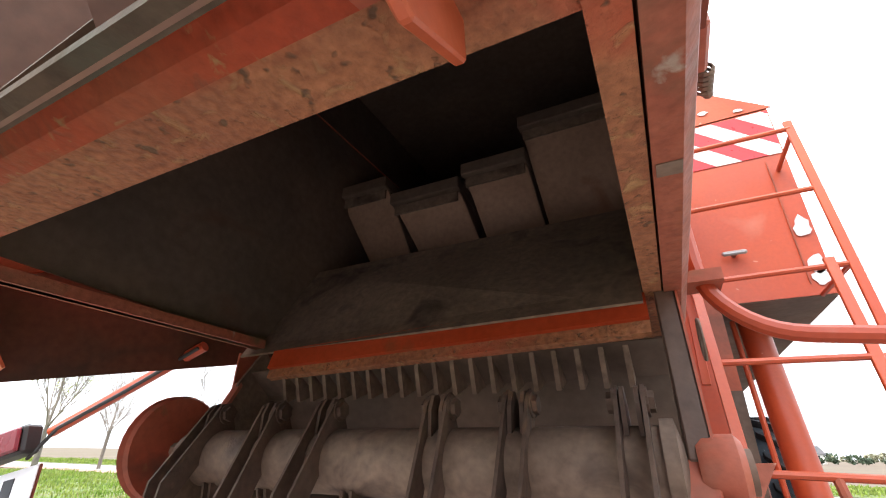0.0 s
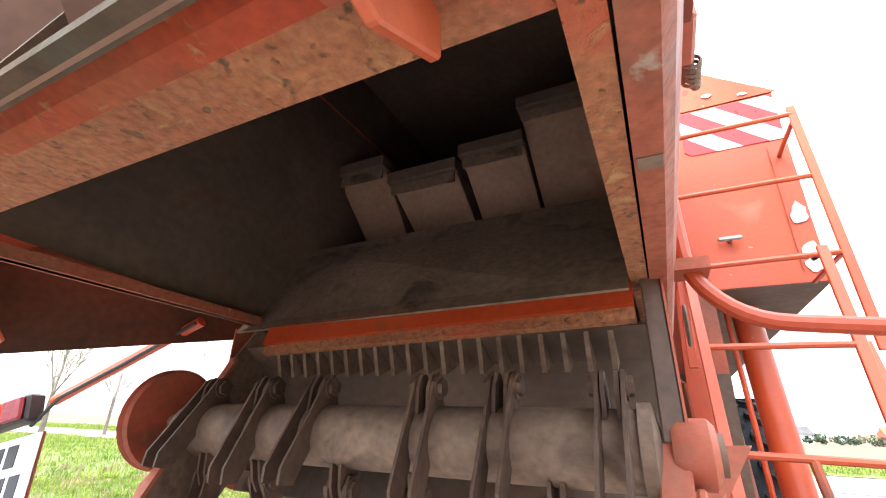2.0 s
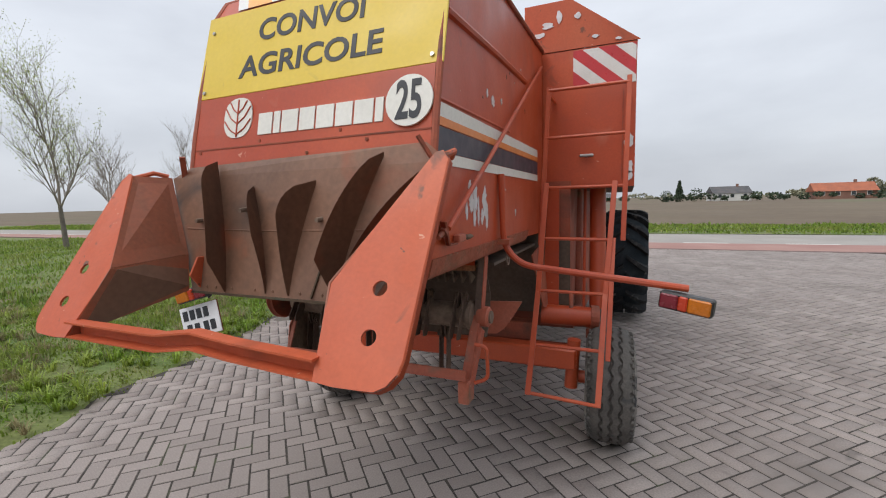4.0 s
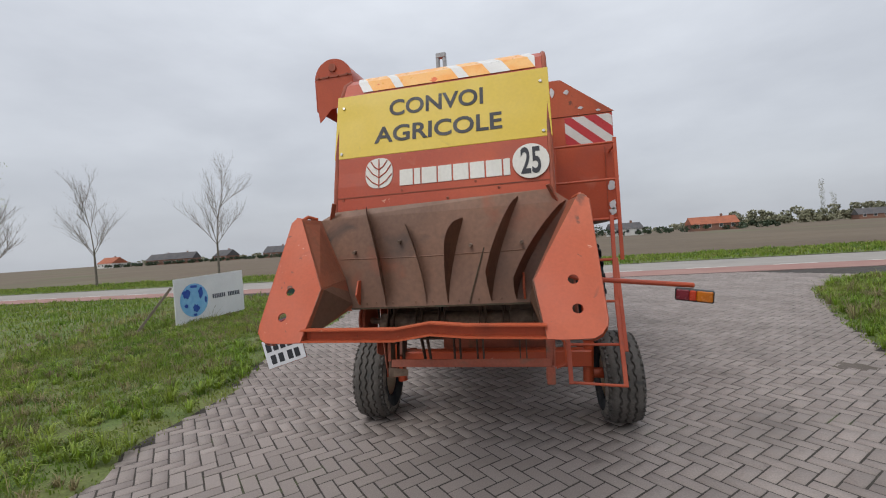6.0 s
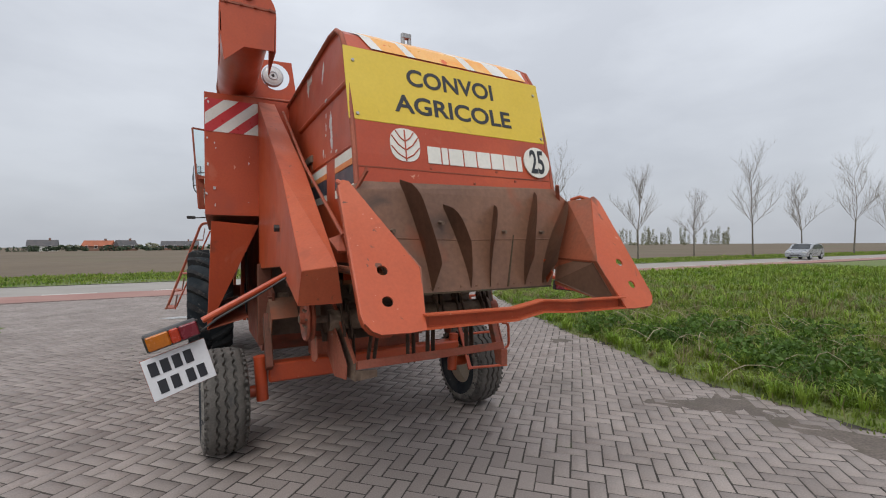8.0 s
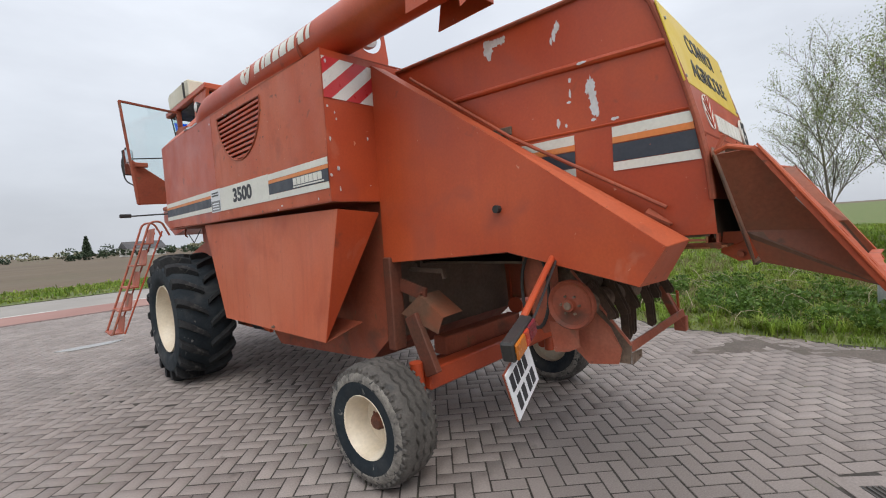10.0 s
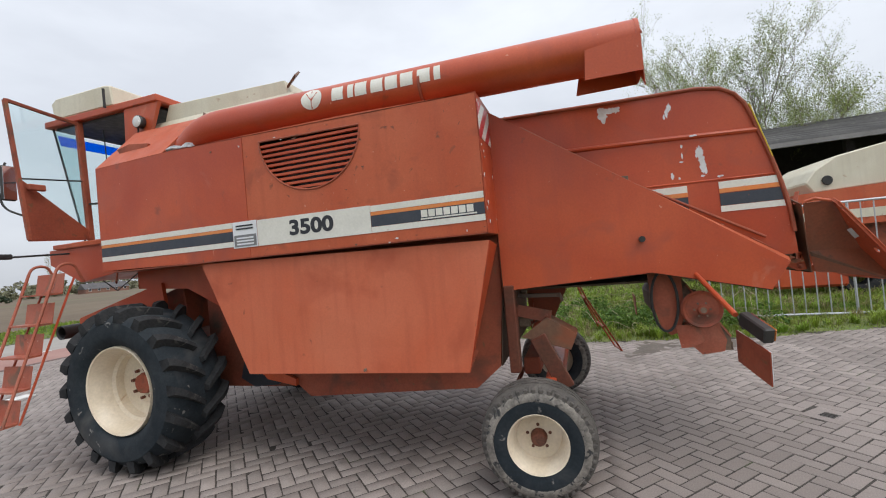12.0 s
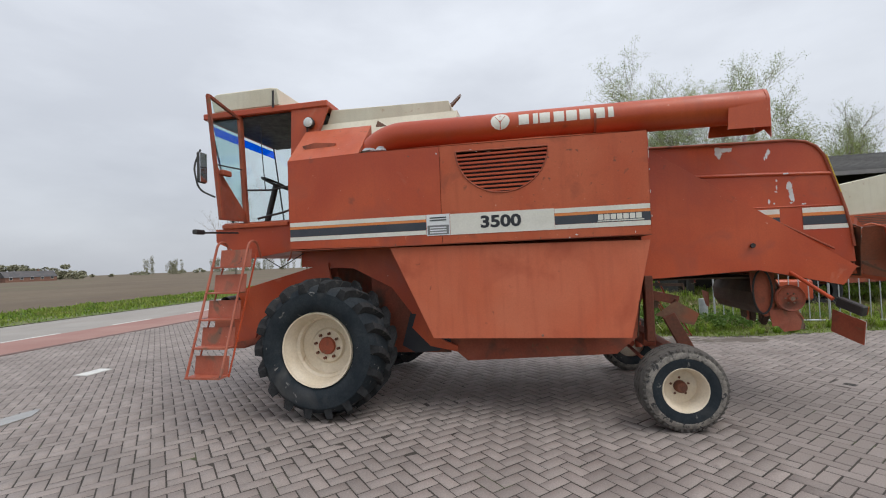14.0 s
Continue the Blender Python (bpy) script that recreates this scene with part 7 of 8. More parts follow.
ev = [(15.2, 150, 1.2 + 0.7 * k, 1.5 - 0.18 * k) for k in range(8)] + [(11.5, 149, 1.5, 2.0), (20.0, 152, 1.8, 2.2)]
clumps("evergreen", ev, 0.3, 150, dark_leaf, "dark conical evergreen beside a far house", "tree", 8, 1.0)


def house(x, y, w, d, h, roof, wall, rmat, turn=0, label="far farmhouse with a pitched roof"):
    t = thing("house", label, "house", (x, y, -0.1), turn=turn)
    part("wall", box(-w / 2, w / 2, -d / 2, d / 2, 0, h), wall, t)
    part("roof", solid([(-d / 2 - 0.3, h - 0.1), (0, h + roof), (d / 2 + 0.3, h - 0.1)], "x", -w / 2 - 0.3, w / 2 + 0.3), rmat, t)
    part("chimney", box(w * 0.2, w * 0.2 + 0.6, -0.3, 0.3, h + roof * 0.4, h + roof + 0.7), house_brick, t)
    n = max(2, int(w / 3))
    for k in range(n):
        cx = -w / 2 + w * (k + 0.5) / n
        win = part("window", box(cx - 0.55, cx + 0.55, -d / 2 - 0.05, -d / 2 - 0.005, 0.9, 2.1), house_white, t)
        part("pane", box(cx - 0.45, cx + 0.45, -d / 2 - 0.07, -d / 2 - 0.052, 1.0, 2.0), window_dark, win)
    return t


house(29.0, 155, 10, 7, 2.4, 2.0, house_white, roof_dark, 8, "far white house with a dark roof")
house(55.0, 152, 13, 8, 2.2, 2.3, house_brick, roof_tile, -4, "far house with an orange tiled roof")
house(-56.0, 205, 8, 6, 2.0, 2.2, house_white, roof_dark, 10, "far white house with a dark roof")
house(-40.0, 207, 9, 6, 1.9, 2.1, house_brick, roof_tile, -8, "far house with an orange tiled roof")
house(-31.0, 203, 6, 5, 1.8, 2.3, house_brick, roof_dark, 30, "far dark house with a steep roof")
house(-13.0, 207, 13, 7, 1.9, 1.9, house_brick, roof_dark, 0, "long far house with a dark roof")
for i, (x, y, w, m1, m2) in enumerate(((-250, 205, 14, house_white, roof_tile), (-218, 210, 16, house_brick, roof_dark), (-196, 200, 17, house_brick, roof_dark), (-178, 214, 10, house_brick, roof_dark), (-140, 208, 13, house_brick, roof_dark), (-112, 200, 16, house_brick, roof_dark))):
    house(x, y, w, 9, 2.8, 3.4, m1, m2, 12 * (i % 3) - 10, "far farmhouse with a pitched roof")
house(80.0, 235, 14, 8, 2.2, 2.6, house_brick, roof_tile, 5, "far house with an orange tiled roof")
house(142.0, 215, 17, 9, 2.0, 2.6, house_brick, roof_dark, -15, "far dark barn with a low pitched roof")

# sign board, cabinet
sg = thing("advertising_board", "white board with a blue globe on wooden posts in the grass", "sign", (-7.84, 5.57, 0), turn=86)
SG = [(-1.1, 0.08), (1.1, 0.14), (1.1, 1.25), (-1.1, 1.19)]
part("board", plate([(x, 0, z) for x, z in SG], 0.02), sign_white, sg, "white printed board")
part("globe_print", lathe([(0, -0.004), (0.41, -0.004), (0.41, 0.0), (0, 0.0)], (-0.55, -0.012, 0.64), "y", 36), sign_sky, sg, "blue globe print")
for i, (x, z, w, h) in enumerate(((-0.78, 0.80, 0.14, 0.14), (-0.55, 0.97, 0.14, 0.05), (-0.36, 0.80, 0.09, 0.16), (-0.22, 0.62, 0.05, 0.12), (-0.53, 0.44, 0.13, 0.12), (-0.80, 0.52, 0.06, 0.06), (-0.56, 0.28, 0.07, 0.05))):
    part("globe_land", solid(blot(x, z, h, w, 14, 120 + i), "y", -0.022, -0.0165), sign_blue, sg)
for x, w in ((0.22, 0.42), (0.74, 0.42)):
    for k in range(7):
        part("print_bar", box(x - w / 2 + k * 0.062, x - w / 2 + k * 0.062 + 0.042, -0.016, -0.011, 0.60, 0.71), sign_ink, sg)
for x in (-0.95, 0.9):
    part("post", bar((x, 0.05, 0.0), (x, 0.05, 1.1), 0.07, 0.07, (0, 1, 0)), old_wood, sg)
part("strut", bar((-1.08, 0.1, 1.0), (-1.72, 0.5, 0.02), 0.05, 0.05), old_wood, sg)
cb = thing("utility_cabinet", "dark green utility cabinet in the grass beside the road", "cabinet", (-8.8, 11.2, 0))
part("body", box(-0.48, 0.48, -0.25, 0.25, 0.0, 0.95, 0.015), green_box, cb)
part("lid", box(-0.51, 0.51, -0.28, 0.28, 0.95, 1.01, 0.02), green_box, cb)
part("door", box(-0.44, 0.44, -0.262, -0.251, 0.06, 0.90, 0.004), green_box, cb)
part("label_plate", box(0.20, 0.34, -0.268, -0.263, 0.70, 0.78), plate_white, cb)

# shed with a corrugated roof
shed = thing("shed", "open dark shed with a grey corrugated roof", "shed", (14.0, -9.5, 0.8))
RX0, RX1, RY0, RY1 = -3.2, 0.8, -16.0, 5.9
for x in (RX0 + 0.5,):
    for y in (-12, -7.5, -3.0, 1.5, 5.3):
        part("post", box(x - 0.1, x + 0.1, y - 0.1, y + 0.1, -0.82, 3.2), shed_dark, shed)
part("back_wall", box(RX1 - 0.4, RX1 - 0.2, RY0, RY1 - 0.3, -0.82, 4.3), shed_dark, shed)
part("end_wall", box(RX0 + 0.8, RX1 - 0.4, RY1 - 0.5, RY1 - 0.3, -0.82, 3.3), shed_dark, shed)
part("gutter", box(RX0 - 0.12, RX0 + 0.02, RY0, RY1, 3.12, 3.25), gutter_grey, shed)
n = 480
co = []
for j in range(n + 1):
    y = RY0 + (RY1 - RY0) * j / n
    wv = (0.03, 0.015, -0.05, 0.015)[j % 4]
    for k in range(5):
        co.append((RX0 + (RX1 - RX0) * k / 4, y, 3.22 + 1.28 * k / 4 + wv - (0.02 if k % 2 else 0.0)))
fa = np.array([(j * 5 + k, j * 5 + k + 1, j * 5 + k + 6, j * 5 + k + 5) for j in range(n) for k in range(4)])
rf = bulk("roof", np.array(co), fa, roof_sheet, shed, kind="")
sw = rf.modifiers.new("thick", "SOLIDIFY")
sw.thickness = 0.02

# galvanised fence panel
fence = thing("fence_panel", "tall galvanised steel fence panel with upright bars beside the yard", "fence", (0, 0, 0), group="")
fx0, fy0, fx1, fy1 = 5.0, -2.6, 4.75, -9.0
dv = Vector((fx1 - fx0, fy1 - fy0, 0))
for z in (0.10, 1.98):
    part("rail", tube([(fx0, fy0, z), (fx1, fy1, z)], 0.021, 8), galv, fence, smooth=True)
for k in range(37):
    p = Vector((fx0, fy0, 0)) + dv * (k / 36)
    part("upright", tube([(p.x, p.y, 0.0 if k % 12 == 0 else 0.10), (p.x, p.y, 1.98)], 0.010 if k % 12 else 0.021, 6), galv, fence)
vent = thing("steel_post", "short grey steel post in the grass", "post", (5.35, -2.5, 0))
part("post", tube([(0, 0, 0), (0, 0, 0.55)], 0.09, 14), galv, vent, smooth=True)

# another harvester that stands in front of the shed
H2 = thing("second_harvester", "faded red and cream harvester parked behind the fence", "combine harvester", (8.6, -7.4, 0), turn=0)
H2.scale.z = 1.065
part("side_cover", solid([(-4.0, 1.55), (2.35, 1.45), (2.35, 2.18), (-4.0, 2.45)], "x", -1.2, 1.2), red_faded, H2, "red side cover")
part("cream_hood", solid([(-4.0, 2.46), (2.0, 2.18), (2.15, 2.40), (1.95, 2.66), (1.55, 2.90), (-1.0, 3.35), (-4.0, 3.75)], "x", -1.15, 1.15, 0.03), cream, H2, "cream upper hood")
part("hood_lamp", lathe([(0, -0.03), (0.09, -0.03), (0.10, 0.0), (0, 0.02)], (-1.17, 1.75, 2.42), "x", 20), black_plastic, H2)
part("stripe", box(-1.21, -1.205, -4.0, 2.3, 1.60, 1.78), cream, H2)
for k in range(9):
    z = 2.22 - 0.04 * k
    part("grille_slat", box(-1.215, -1.205, -0.35 + 0.03 * k, 0.55 - 0.03 * k, z - 0.008, z + 0.008), shaded_inside, H2)
part("under_frame", solid([(-4.0, 0.75), (1.2, 0.60), (1.9, 0.9), (2.2, 1.45), (-4.0, 1.55)], "x", -0.9, 0.9), red_dull, H2)
part("side_arm", bar((-1.0, 0.1, 1.35), (-1.0, -1.6, 0.75), 0.05, 0.22), red, H2)
for y in (-2.6,):
    part("tyre", lathe([(0.35, -0.2), (0.62, -0.22), (0.72, -0.14), (0.74, 0), (0.72, 0.14), (0.62, 0.22), (0.35, 0.2)], (-1.05, y, 0.72), "x", 40), rubber, H2, smooth=True)
part("tyre", lathe([(0.22, -0.13), (0.40, -0.15), (0.46, -0.1), (0.47, 0), (0.46, 0.1), (0.40, 0.15), (0.22, 0.13)], (-1.0, 1.3, 0.47), "x", 36), rubber, H2, smooth=True)
part("pickup_board", box(-1.3, -0.9, 1.6, 2.9, 0.25, 0.75, 0.05), red, H2)

# passing car, far along the road
car = thing("car", "silver and black hatchback on the far road", "car", (48.5, 16.3, 0), turn=4)
part("body", solid([(-2.1, 0.28), (-2.12, 0.62), (-2.0, 0.78), (-1.15, 0.96), (-0.5, 1.42), (0.6, 1.50), (1.5, 1.38), (2.0, 0.98), (2.08, 0.60), (2.05, 0.28)], "y", -0.86, 0.86, 0.06), car_silver, car)
part("side_windows", solid([(-1.0, 0.97), (-0.45, 1.37), (0.6, 1.43), (1.35, 1.32), (1.75, 1.0)], "y", -0.872, 0.872), window_dark, car)
part("windscreen", plate([(-1.13, -0.72, 0.985), (-1.13, 0.72, 0.985), (-0.52, 0.62, 1.425), (-0.52, -0.62, 1.425)], 0.03), window_dark, car)
part("bumper", box(-2.16, -2.0, -0.80, 0.80, 0.26, 0.50, 0.03), car_silver, car)
part("grille", box(-2.17, -2.1, -0.45, 0.45, 0.36, 0.46), black_plastic, car)
for y in (-0.62, 0.62):
    part("headlight", box(-2.13, -1.95, y - 0.18, y + 0.18, 0.60, 0.72, 0.02), lens_white, car)
for x in (-1.32, 1.32):
    for y in (-0.78, 0.78):
        wv = part("wheel", lathe([(0, -0.1), (0.22, -0.1), (0.32, -0.09), (0.32, 0.09), (0, 0.1)], (x, y, 0.32), "y", 24), rubber, car, smooth=True)
        part("rim", lathe([(0, -0.104), (0.19, -0.104), (0.19, 0.104), (0, 0.104)], (x, y, 0.32), "y", 20), galv, wv)

# drain cover and puddle in the pavement
dr = thing("drain_cover", "square concrete slab with a small iron drain grate", "drain cover", (0.43, -2.29, 0), turn=40)
part("slab", join(box(-0.15, 0.15, -0.15, -0.06, -0.03, 0.004), box(-0.15, 0.15, 0.06, 0.15, -0.03, 0.004), box(-0.15, -0.06, -0.06, 0.06, -0.03, 0.004), box(0.06, 0.15, -0.06, 0.06, -0.03, 0.004)), brick_mat, dr, "square concrete slab")
part("grate_pan", box(-0.06, 0.06, -0.06, 0.06, -0.03, -0.02), print_gap_black, dr)
for k in range(4):
    part("grate_bar", box(-0.06, 0.06, -0.052 + 0.031 * k, -0.040 + 0.031 * k, -0.02, 0.003), iron_cover, dr)
pd = part("puddle", solid([(-1.72 + 0.42 * math.cos(a) * (1 + 0.2 * math.sin(3 * a)), 7.2 + 0.17 * math.sin(a) * (1 + 0.2 * math.cos(2 * a))) for a in [2 * math.pi * k / 24 for k in range(24)]], "z", -0.005, 0.010), water, None)
tagged(pd, "shallow puddle on the pavers", "puddle")
mh = part("valve_cover", solid([(0.43 + 0.22 * u, 8.5 + 0.13 * v) for u, v in ((-1, -1), (1, -1), (1, 1), (-1, 1))], "z", -0.005, 0.012), line_white, None)
tagged(mh, "pale concrete cover let into the pavers", "cover")

# bare soil washed over the edge of the pavers: it fills the joints first and covers the stones farther in
for x, y, w, h, turn in ((3.08, -1.25, 0.72, 0.56, -0.5), (3.28, -2.25, 0.52, 0.75, 0.1), (3.72, 1.55, 0.30, 0.30, 0.6), (-3.50, 1.9, 0.26, 0.7, 0.25), (-3.85, 3.6, 0.28, 0.9, 0.1)):
    n = 46
    co = []
    for a in range(n + 1):
        for b in range(n + 1):
            u, v = 2.6 * a / n - 1.3, 2.6 * b / n - 1.3
            gx, gy = x + w * u * math.cos(turn) - h * v * math.sin(turn), y + w * u * math.sin(turn) + h * v * math.cos(turn)
            d = 1.0 - math.hypot(u, v) + 0.45 * noise.noise((gx * 2.6, gy * 2.6, 8.0)) + 0.16 * noise.noise((gx * 11, gy * 11, 3.0))
            co.append((gx, gy, lie(gx, gy) - 0.0050 + 0.0085 * max(-0.4, min(1.0, 1.15 * d))))
    fa = np.array([(a * (n + 1) + b, (a + 1) * (n + 1) + b, (a + 1) * (n + 1) + b + 1, a * (n + 1) + b + 1) for a in range(n) for b in range(n)])
    ob = bulk("soil_patch", np.array(co), fa, worn_soil, None)
    tagged(ob, "grey-brown soil spread over the paver edge", "soil", kind="stuff")

# ---------------------------------------------------------------- grass


def blades(name, inside, x0, x1, y0, y1, n, hmin, hmax, width, material, seed, label, lean=0.5, base=0.02):
    """Grass: two-piece bent blades, scattered where inside(x, y) is positive."""
    rng = np.random.default_rng(seed)
    p = np.stack([rng.uniform(x0, x1, n), rng.uniform(y0, y1, n)], 1)
    d = np.array([inside(x, y) for x, y in p])
    keep = (d > 0.02) & (rng.uniform(0, 1, n) < np.clip(d / 0.35, 0.25, 1.0))
    p, d = p[keep], d[keep]
    n = len(p)
    tuft = np.array([0.5 + 0.5 * noise.noise((x * 1.1, y * 1.1, 3.3)) for x, y in p])
    fine = np.array([0.5 + 0.5 * noise.noise((x * 4.3, y * 4.3, 7.7)) for x, y in p])
    h = rng.uniform(hmin, hmax, n) * (0.18 + 1.3 * tuft * tuft + 1.5 * fine * fine * fine) * np.clip(0.45 + d, 0.45, 1.0)
    a = rng.uniform(0, 2 * np.pi, n)
    w = width * rng.uniform(0.6, 1.4, n)
    s = np.stack([np.cos(a), np.sin(a), np.zeros(n)], 1) * w[:, None]
    b = rng.uniform(0, 2 * np.pi, n)
    ln = np.stack([np.cos(b), np.sin(b), np.zeros(n)], 1) * (h * rng.uniform(0.1, lean, n))[:, None]
    rise = np.clip(d / 0.6, 0, 1)
    z0 = base + np.array([0.10 * r * (0.5 + 0.5 * noise.noise((x * 0.9, y * 0.9, 1.7))) for (x, y), r in zip(p, rise)]) - 0.02
    o = np.stack([p[:, 0], p[:, 1], z0], 1)
    mid = o + ln * 0.35 + np.stack([0 * h, 0 * h, h * 0.6], 1)
    tip = o + ln * 1.25 + np.stack([0 * h, 0 * h, h * rng.uniform(0.7, 1.0, n)], 1)
    v = np.stack([o - s, o + s, mid + s * 0.75, mid - s * 0.75, tip + s * 0.1, tip - s * 0.1], 1).reshape(-1, 3)
    k = np.arange(n)[:, None] * 6
    f = np.concatenate([k + np.array([[0, 1, 2, 3]]), k + np.array([[3, 2, 4, 5]])])
    return bulk(name, v, f, material, None, label, "grass")


blades("grass", in_left, -9, -2.5, -4, 11.8, 130000, 0.04, 0.11, 0.007, grass_mat, 1, "rough green verge grass beside the yard")
blades("grass", in_left, -30, -8, -9, 11.8, 50000, 0.08, 0.2, 0.014, grass_mat, 2, "rough green verge grass farther off")
blades("grass", in_right, 3.3, 9, -8, 9, 160000, 0.05, 0.13, 0.007, grass_mat, 3, "rough green verge grass beside the yard")
blades("grass", in_right, 8, 34, -14, 11.8, 80000, 0.08, 0.22, 0.014, grass_mat, 4, "rough green verge grass farther off")
blades("grass", lambda x, y: min(y - ROAD_Y1 - 0.1, VERGE_Y - y), -60, 110, ROAD_Y1, VERGE_Y, 80000, 0.08, 0.22, 0.03, grass_mat, 5, "grass strip between road and field")
blades("dry_grass", in_right, 3.4, 12, -8, 9, 9000, 0.12, 0.38, 0.004, dry_grass, 6, "dry straw-coloured stalks in the verge", 0.9)
blades("dry_grass", in_left, -12, -2.6, -3, 11, 8000, 0.10, 0.26, 0.004, dry_grass, 7, "dry straw-coloured stalks in the verge", 0.9)



def tufts(inside, x0, x1, y0, y1, n, per, hmin, hmax, width, material, seed, label, name="grass_tufts"):
    """Tussocks: blades that fan out from one foot."""
    rng = np.random.default_rng(seed)
    c = np.stack([rng.uniform(x0, x1, n), rng.uniform(y0, y1, n)], 1)
    c = np.array([p for p in c if inside(p[0], p[1]) > 0.10 and noise.noise((p[0] * 0.7, p[1] * 0.7, seed)) > -0.15])
    size = rng.uniform(0.5, 1.3, len(c))
    m = len(c) * per
    o2 = np.repeat(c, per, axis=0)
    sz = np.repeat(size, per)
    a = rng.uniform(0, 2 * np.pi, m)
    d = np.stack([np.cos(a), np.sin(a), np.zeros(m)], 1)
    foot = np.stack([o2[:, 0], o2[:, 1], np.full(m, 0.03)], 1) + d * (rng.uniform(0.0, 0.05, m) * sz)[:, None]
    h = rng.uniform(hmin, hmax, m) * sz
    out = rng.uniform(0.25, 1.0, m) * h
    s = np.stack([-np.sin(a), np.cos(a), np.zeros(m)], 1) * (width * rng.uniform(0.6, 1.4, m))[:, None]
    up = np.array([[0.0, 0.0, 1.0]])
    mid = foot + d * (out * 0.35)[:, None] + up * (h * 0.7)[:, None]
    tip = foot + d * out[:, None] + up * (h * rng.uniform(0.55, 0.95, m))[:, None]
    v = np.stack([foot - s, foot + s, mid + s * 0.8, mid - s * 0.8, tip + s * 0.1, tip - s * 0.1], 1).reshape(-1, 3)
    k = np.arange(m)[:, None] * 6
    return bulk(name, v, np.concatenate([k + np.array([[0, 1, 2, 3]]), k + np.array([[3, 2, 4, 5]])]), material, None, label, "grass")


tufts(in_right, 3.4, 10, -8, 9, 2600, 34, 0.09, 0.22, 0.006, bright_grass, 31, "bright green tussocks in the verge")
tufts(in_right, 3.4, 14, -8, 9, 900, 26, 0.10, 0.26, 0.005, dry_grass, 32, "straw-coloured tussocks in the verge", "dry_tufts")
tufts(in_left, -9.5, -2.6, -4, 11, 2000, 34, 0.06, 0.17, 0.006, bright_grass, 33, "bright green tussocks in the verge")
tufts(in_left, -11, -2.6, -4, 11, 1100, 26, 0.07, 0.20, 0.005, dry_grass, 34, "straw-coloured tussocks in the verge", "dry_tufts")
tufts(in_right, 9, 30, -12, 11, 2600, 20, 0.15, 0.35, 0.014, bright_grass, 35, "bright green tussocks farther off")

# long dead stalks that lie over the verge
rnd = random.Random(77)
bm = bmesh.new()
for k in range(70):
    x, y, a, ln = rnd.uniform(3.9, 8.0), rnd.uniform(-4.0, 3.0), rnd.uniform(0, 6.28), rnd.uniform(0.35, 1.0)
    if in_right(x, y) < 0.15:
        continue
    hgt = rnd.uniform(0.10, 0.32)
    way = [(x + math.cos(a) * ln * t, y + math.sin(a) * ln * t + 0.08 * math.sin(3 * t), 0.10 + hgt * math.sin(math.pi * (0.15 + 0.75 * t))) for t in (0, 0.25, 0.5, 0.75, 1.0)]
    bm = join(bm, tube(way, [0.005, 0.0045, 0.004, 0.003, 0.002], 4))
tagged(part("dead_stalks", bm, straw, None), "long pale dead stalks lying over the verge", "weeds", kind="stuff")

# nettles and docks at the foot of the verge
rnd = random.Random(21)
for x, y, w in ((4.8, 0.55, 0.30), (4.72, -0.95, 0.42), (5.35, -0.75, 0.4), (5.2, -1.6, 0.38), (5.9, -1.1, 0.4), (6.4, -2.1, 0.5), (6.2, 0.5, 0.4), (4.35, -1.75, 0.35), (4.25, -2.5, 0.32), (4.6, -3.1, 0.4), (5.6, -2.6, 0.5), (5.4, 0.3, 0.45), (4.7, 1.6, 0.3), (7.2, -0.4, 0.5)):
    clumps("nettles", [(x + rnd.uniform(-w, w), y + rnd.uniform(-w, w), rnd.uniform(0.08, 0.26), rnd.uniform(0.10, 0.2)) for k in range(14)], 0.032, 55, nettle_leaf, "dark green nettles at the edge of the verge", "weeds", int(100 * (x + 9)), 0.8)

# ---------------------------------------------------------------- pavers, laid in herringbone at 45 degrees
PW = 0.1105
PU, PV = -2.105, -2.283          # a corner of the bond, along the two directions
C45 = math.cos(radians(45))


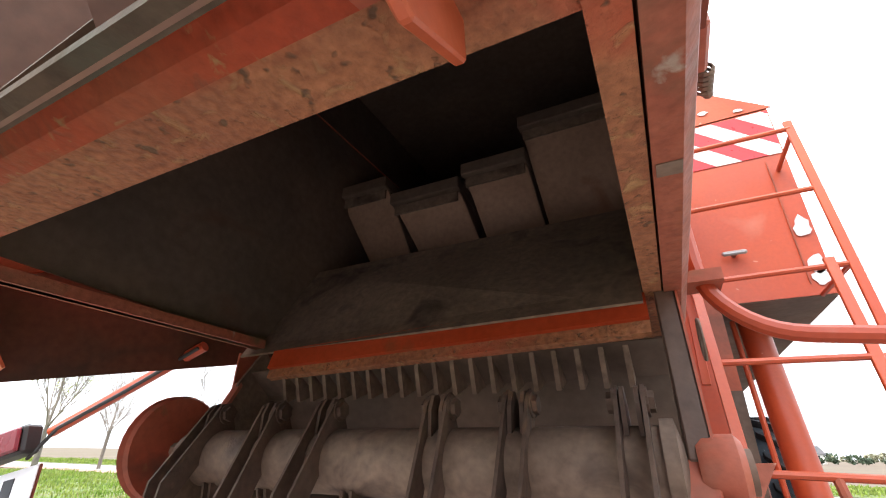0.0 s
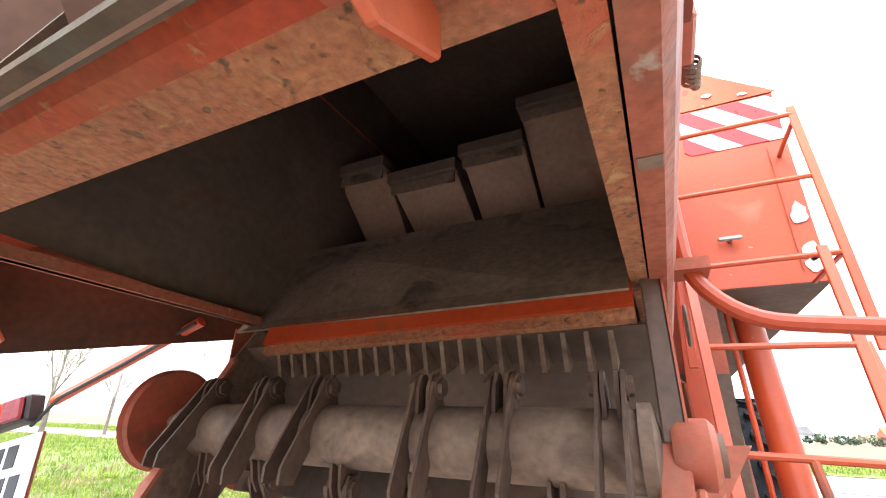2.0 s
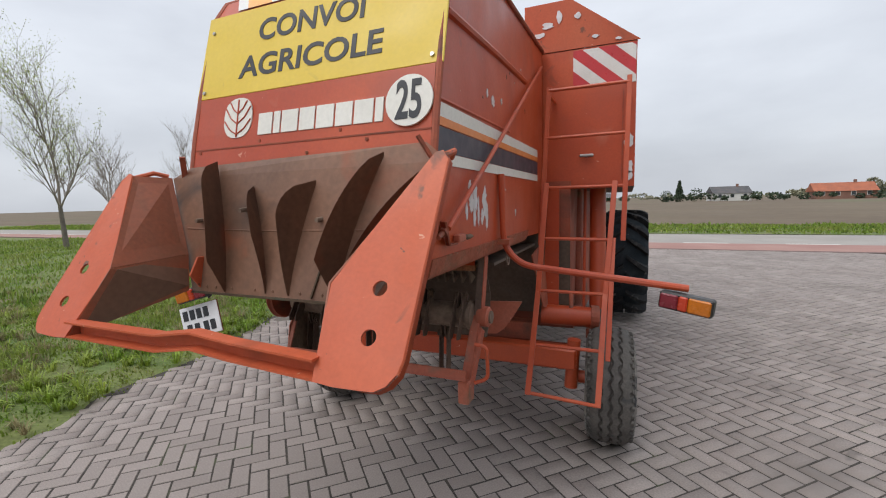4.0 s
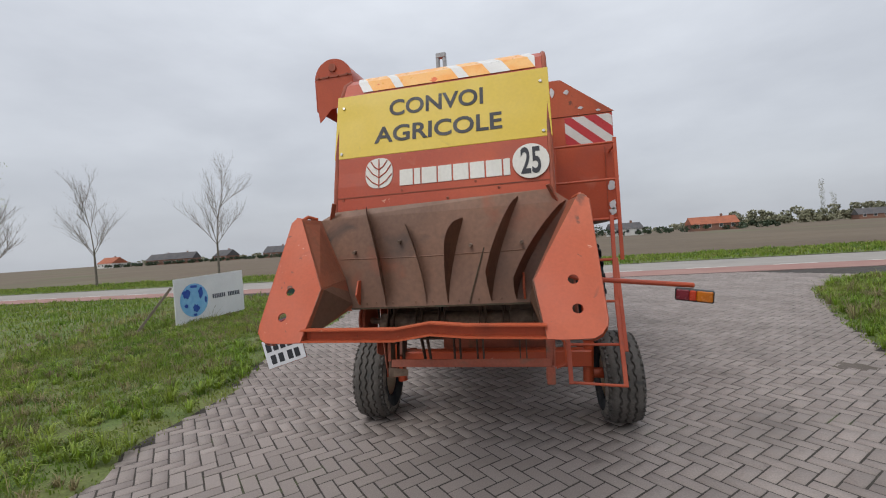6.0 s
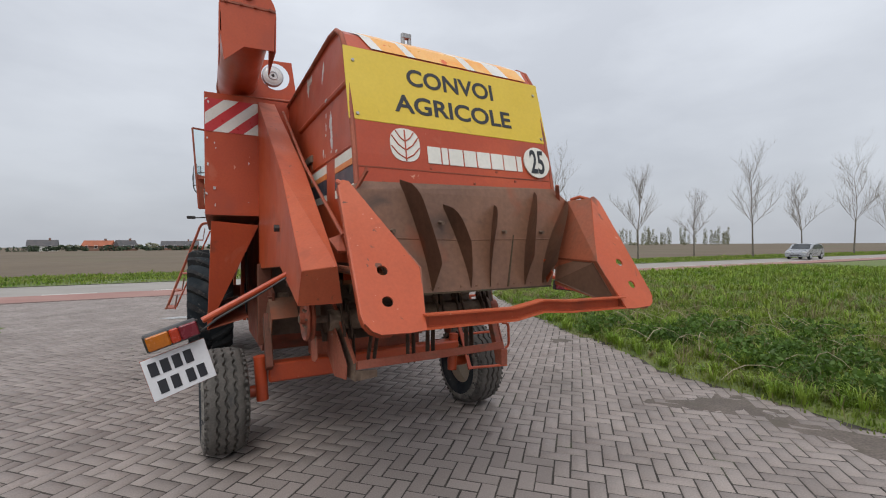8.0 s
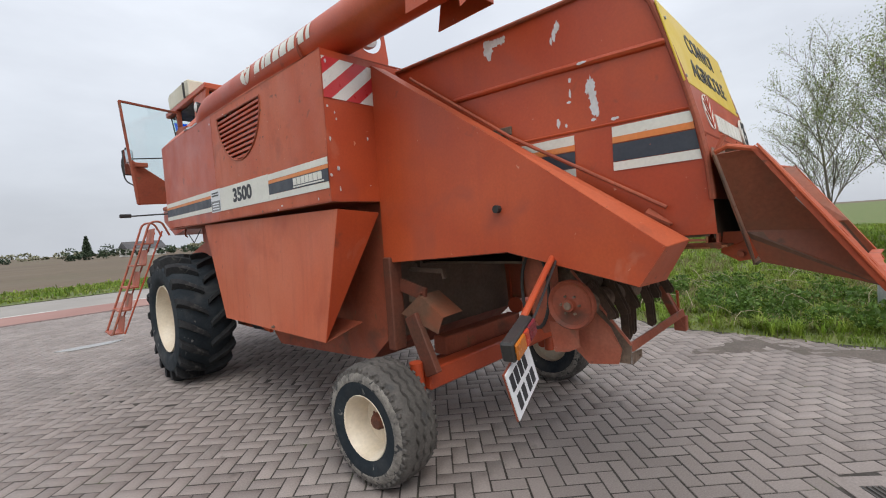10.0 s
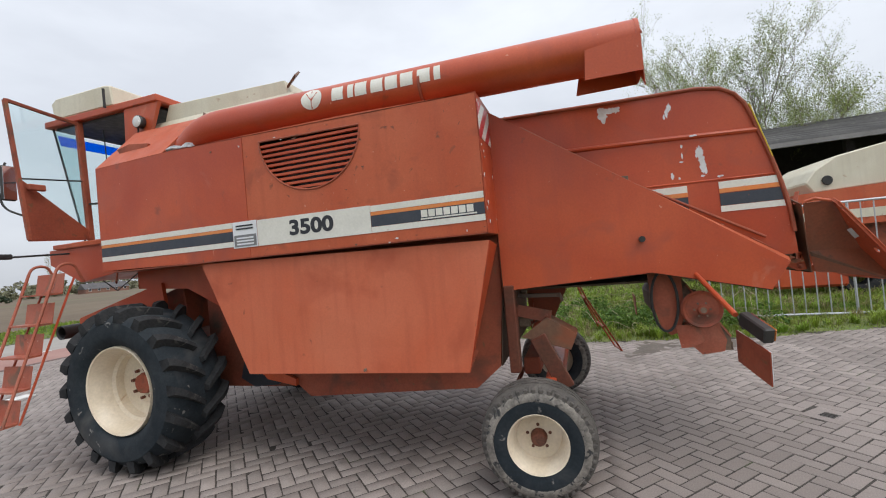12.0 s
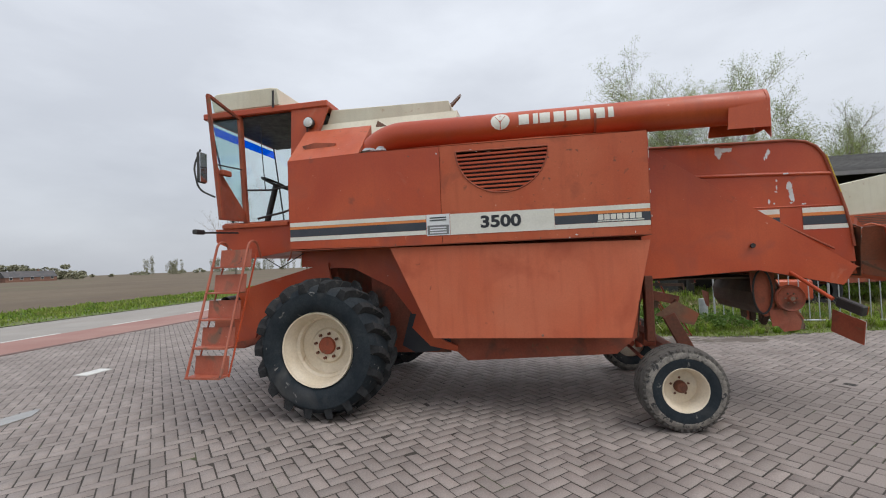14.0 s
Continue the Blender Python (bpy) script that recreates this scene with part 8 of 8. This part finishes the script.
def paver(l, w):
    """One paver with chamfered upper edges, its top at z = 0."""
    a, b, c = l / 2 - 0.0052, w / 2 - 0.0052, 0.0025
    co = []
    for dx, z in ((0.0, -0.05), (0.0, -0.004), (-c, 0.0)):
        co += [(-a - dx, -b - dx, z), (a + dx, -b - dx, z), (a + dx, b + dx, z), (-a - dx, b + dx, z)]
    fa = [(8, 9, 10, 11)]
    for lv in (0, 4):
        fa += [(lv + k, lv + (k + 1) % 4, lv + 4 + (k + 1) % 4, lv + 4 + k) for k in range(4)]
    return co, fa


pco, pfa = paver(2 * PW, PW)
pme = bpy.data.meshes.new("paver")
pme.from_pydata(pco, [], pfa)
pme.materials.append(brick_mat)
rng = random.Random(9)
rest_co, rest_fa, count = [], [], 0
pcn, pfn = np.array(pco), np.array(pfa)
N = 130
for i in range(-N, N):
    for j in range(-N, N):
        k = (i + j) % 4
        if k not in (0, 2):
            continue
        u, v = (PU + (i + 1) * PW, PV + (j + 0.5) * PW) if k == 2 else (PU + (i + 0.5) * PW, PV + (j + 1) * PW)
        x, y = (u - v) * C45, (u + v) * C45 + 2.0
        if not (-7.5 < x < 9.5 and -7.5 < y < ROAD_Y0 - 0.05):
            continue
        if x < edge_at(EDGE_L, y) - 0.12 or x > edge_at(EDGE_R, y) + 0.12:
            continue
        if (abs(x - 0.43) + abs(y + 2.29) < 0.19):
            continue
        turn = radians(45 if k == 2 else 135) + rng.uniform(-0.012, 0.012)
        m = Matrix.Translation((x + rng.uniform(-0.002, 0.002), y + rng.uniform(-0.002, 0.002), lie(x, y) + rng.uniform(-0.0015, 0.0015))) @ Matrix.Rotation(turn, 4, "Z") @ Euler((rng.uniform(-0.008, 0.008), rng.uniform(-0.008, 0.008), 0)).to_matrix().to_4x4()
        if count < 300 and -2.3 < x < 0.9 and -2.9 < y < -0.6:
            ob = new("paver", pme)
            ob.parent = pavement
            ob.matrix_basis = m
            count += 1
        else:
            mm = np.array(m)
            rest_fa.append(pfn + 12 * len(rest_co))
            rest_co.append(pcn @ mm[:3, :3].T + mm[:3, 3])
bulk("pavers", np.concatenate(rest_co), np.concatenate(rest_fa), brick_mat_joined, pavement)
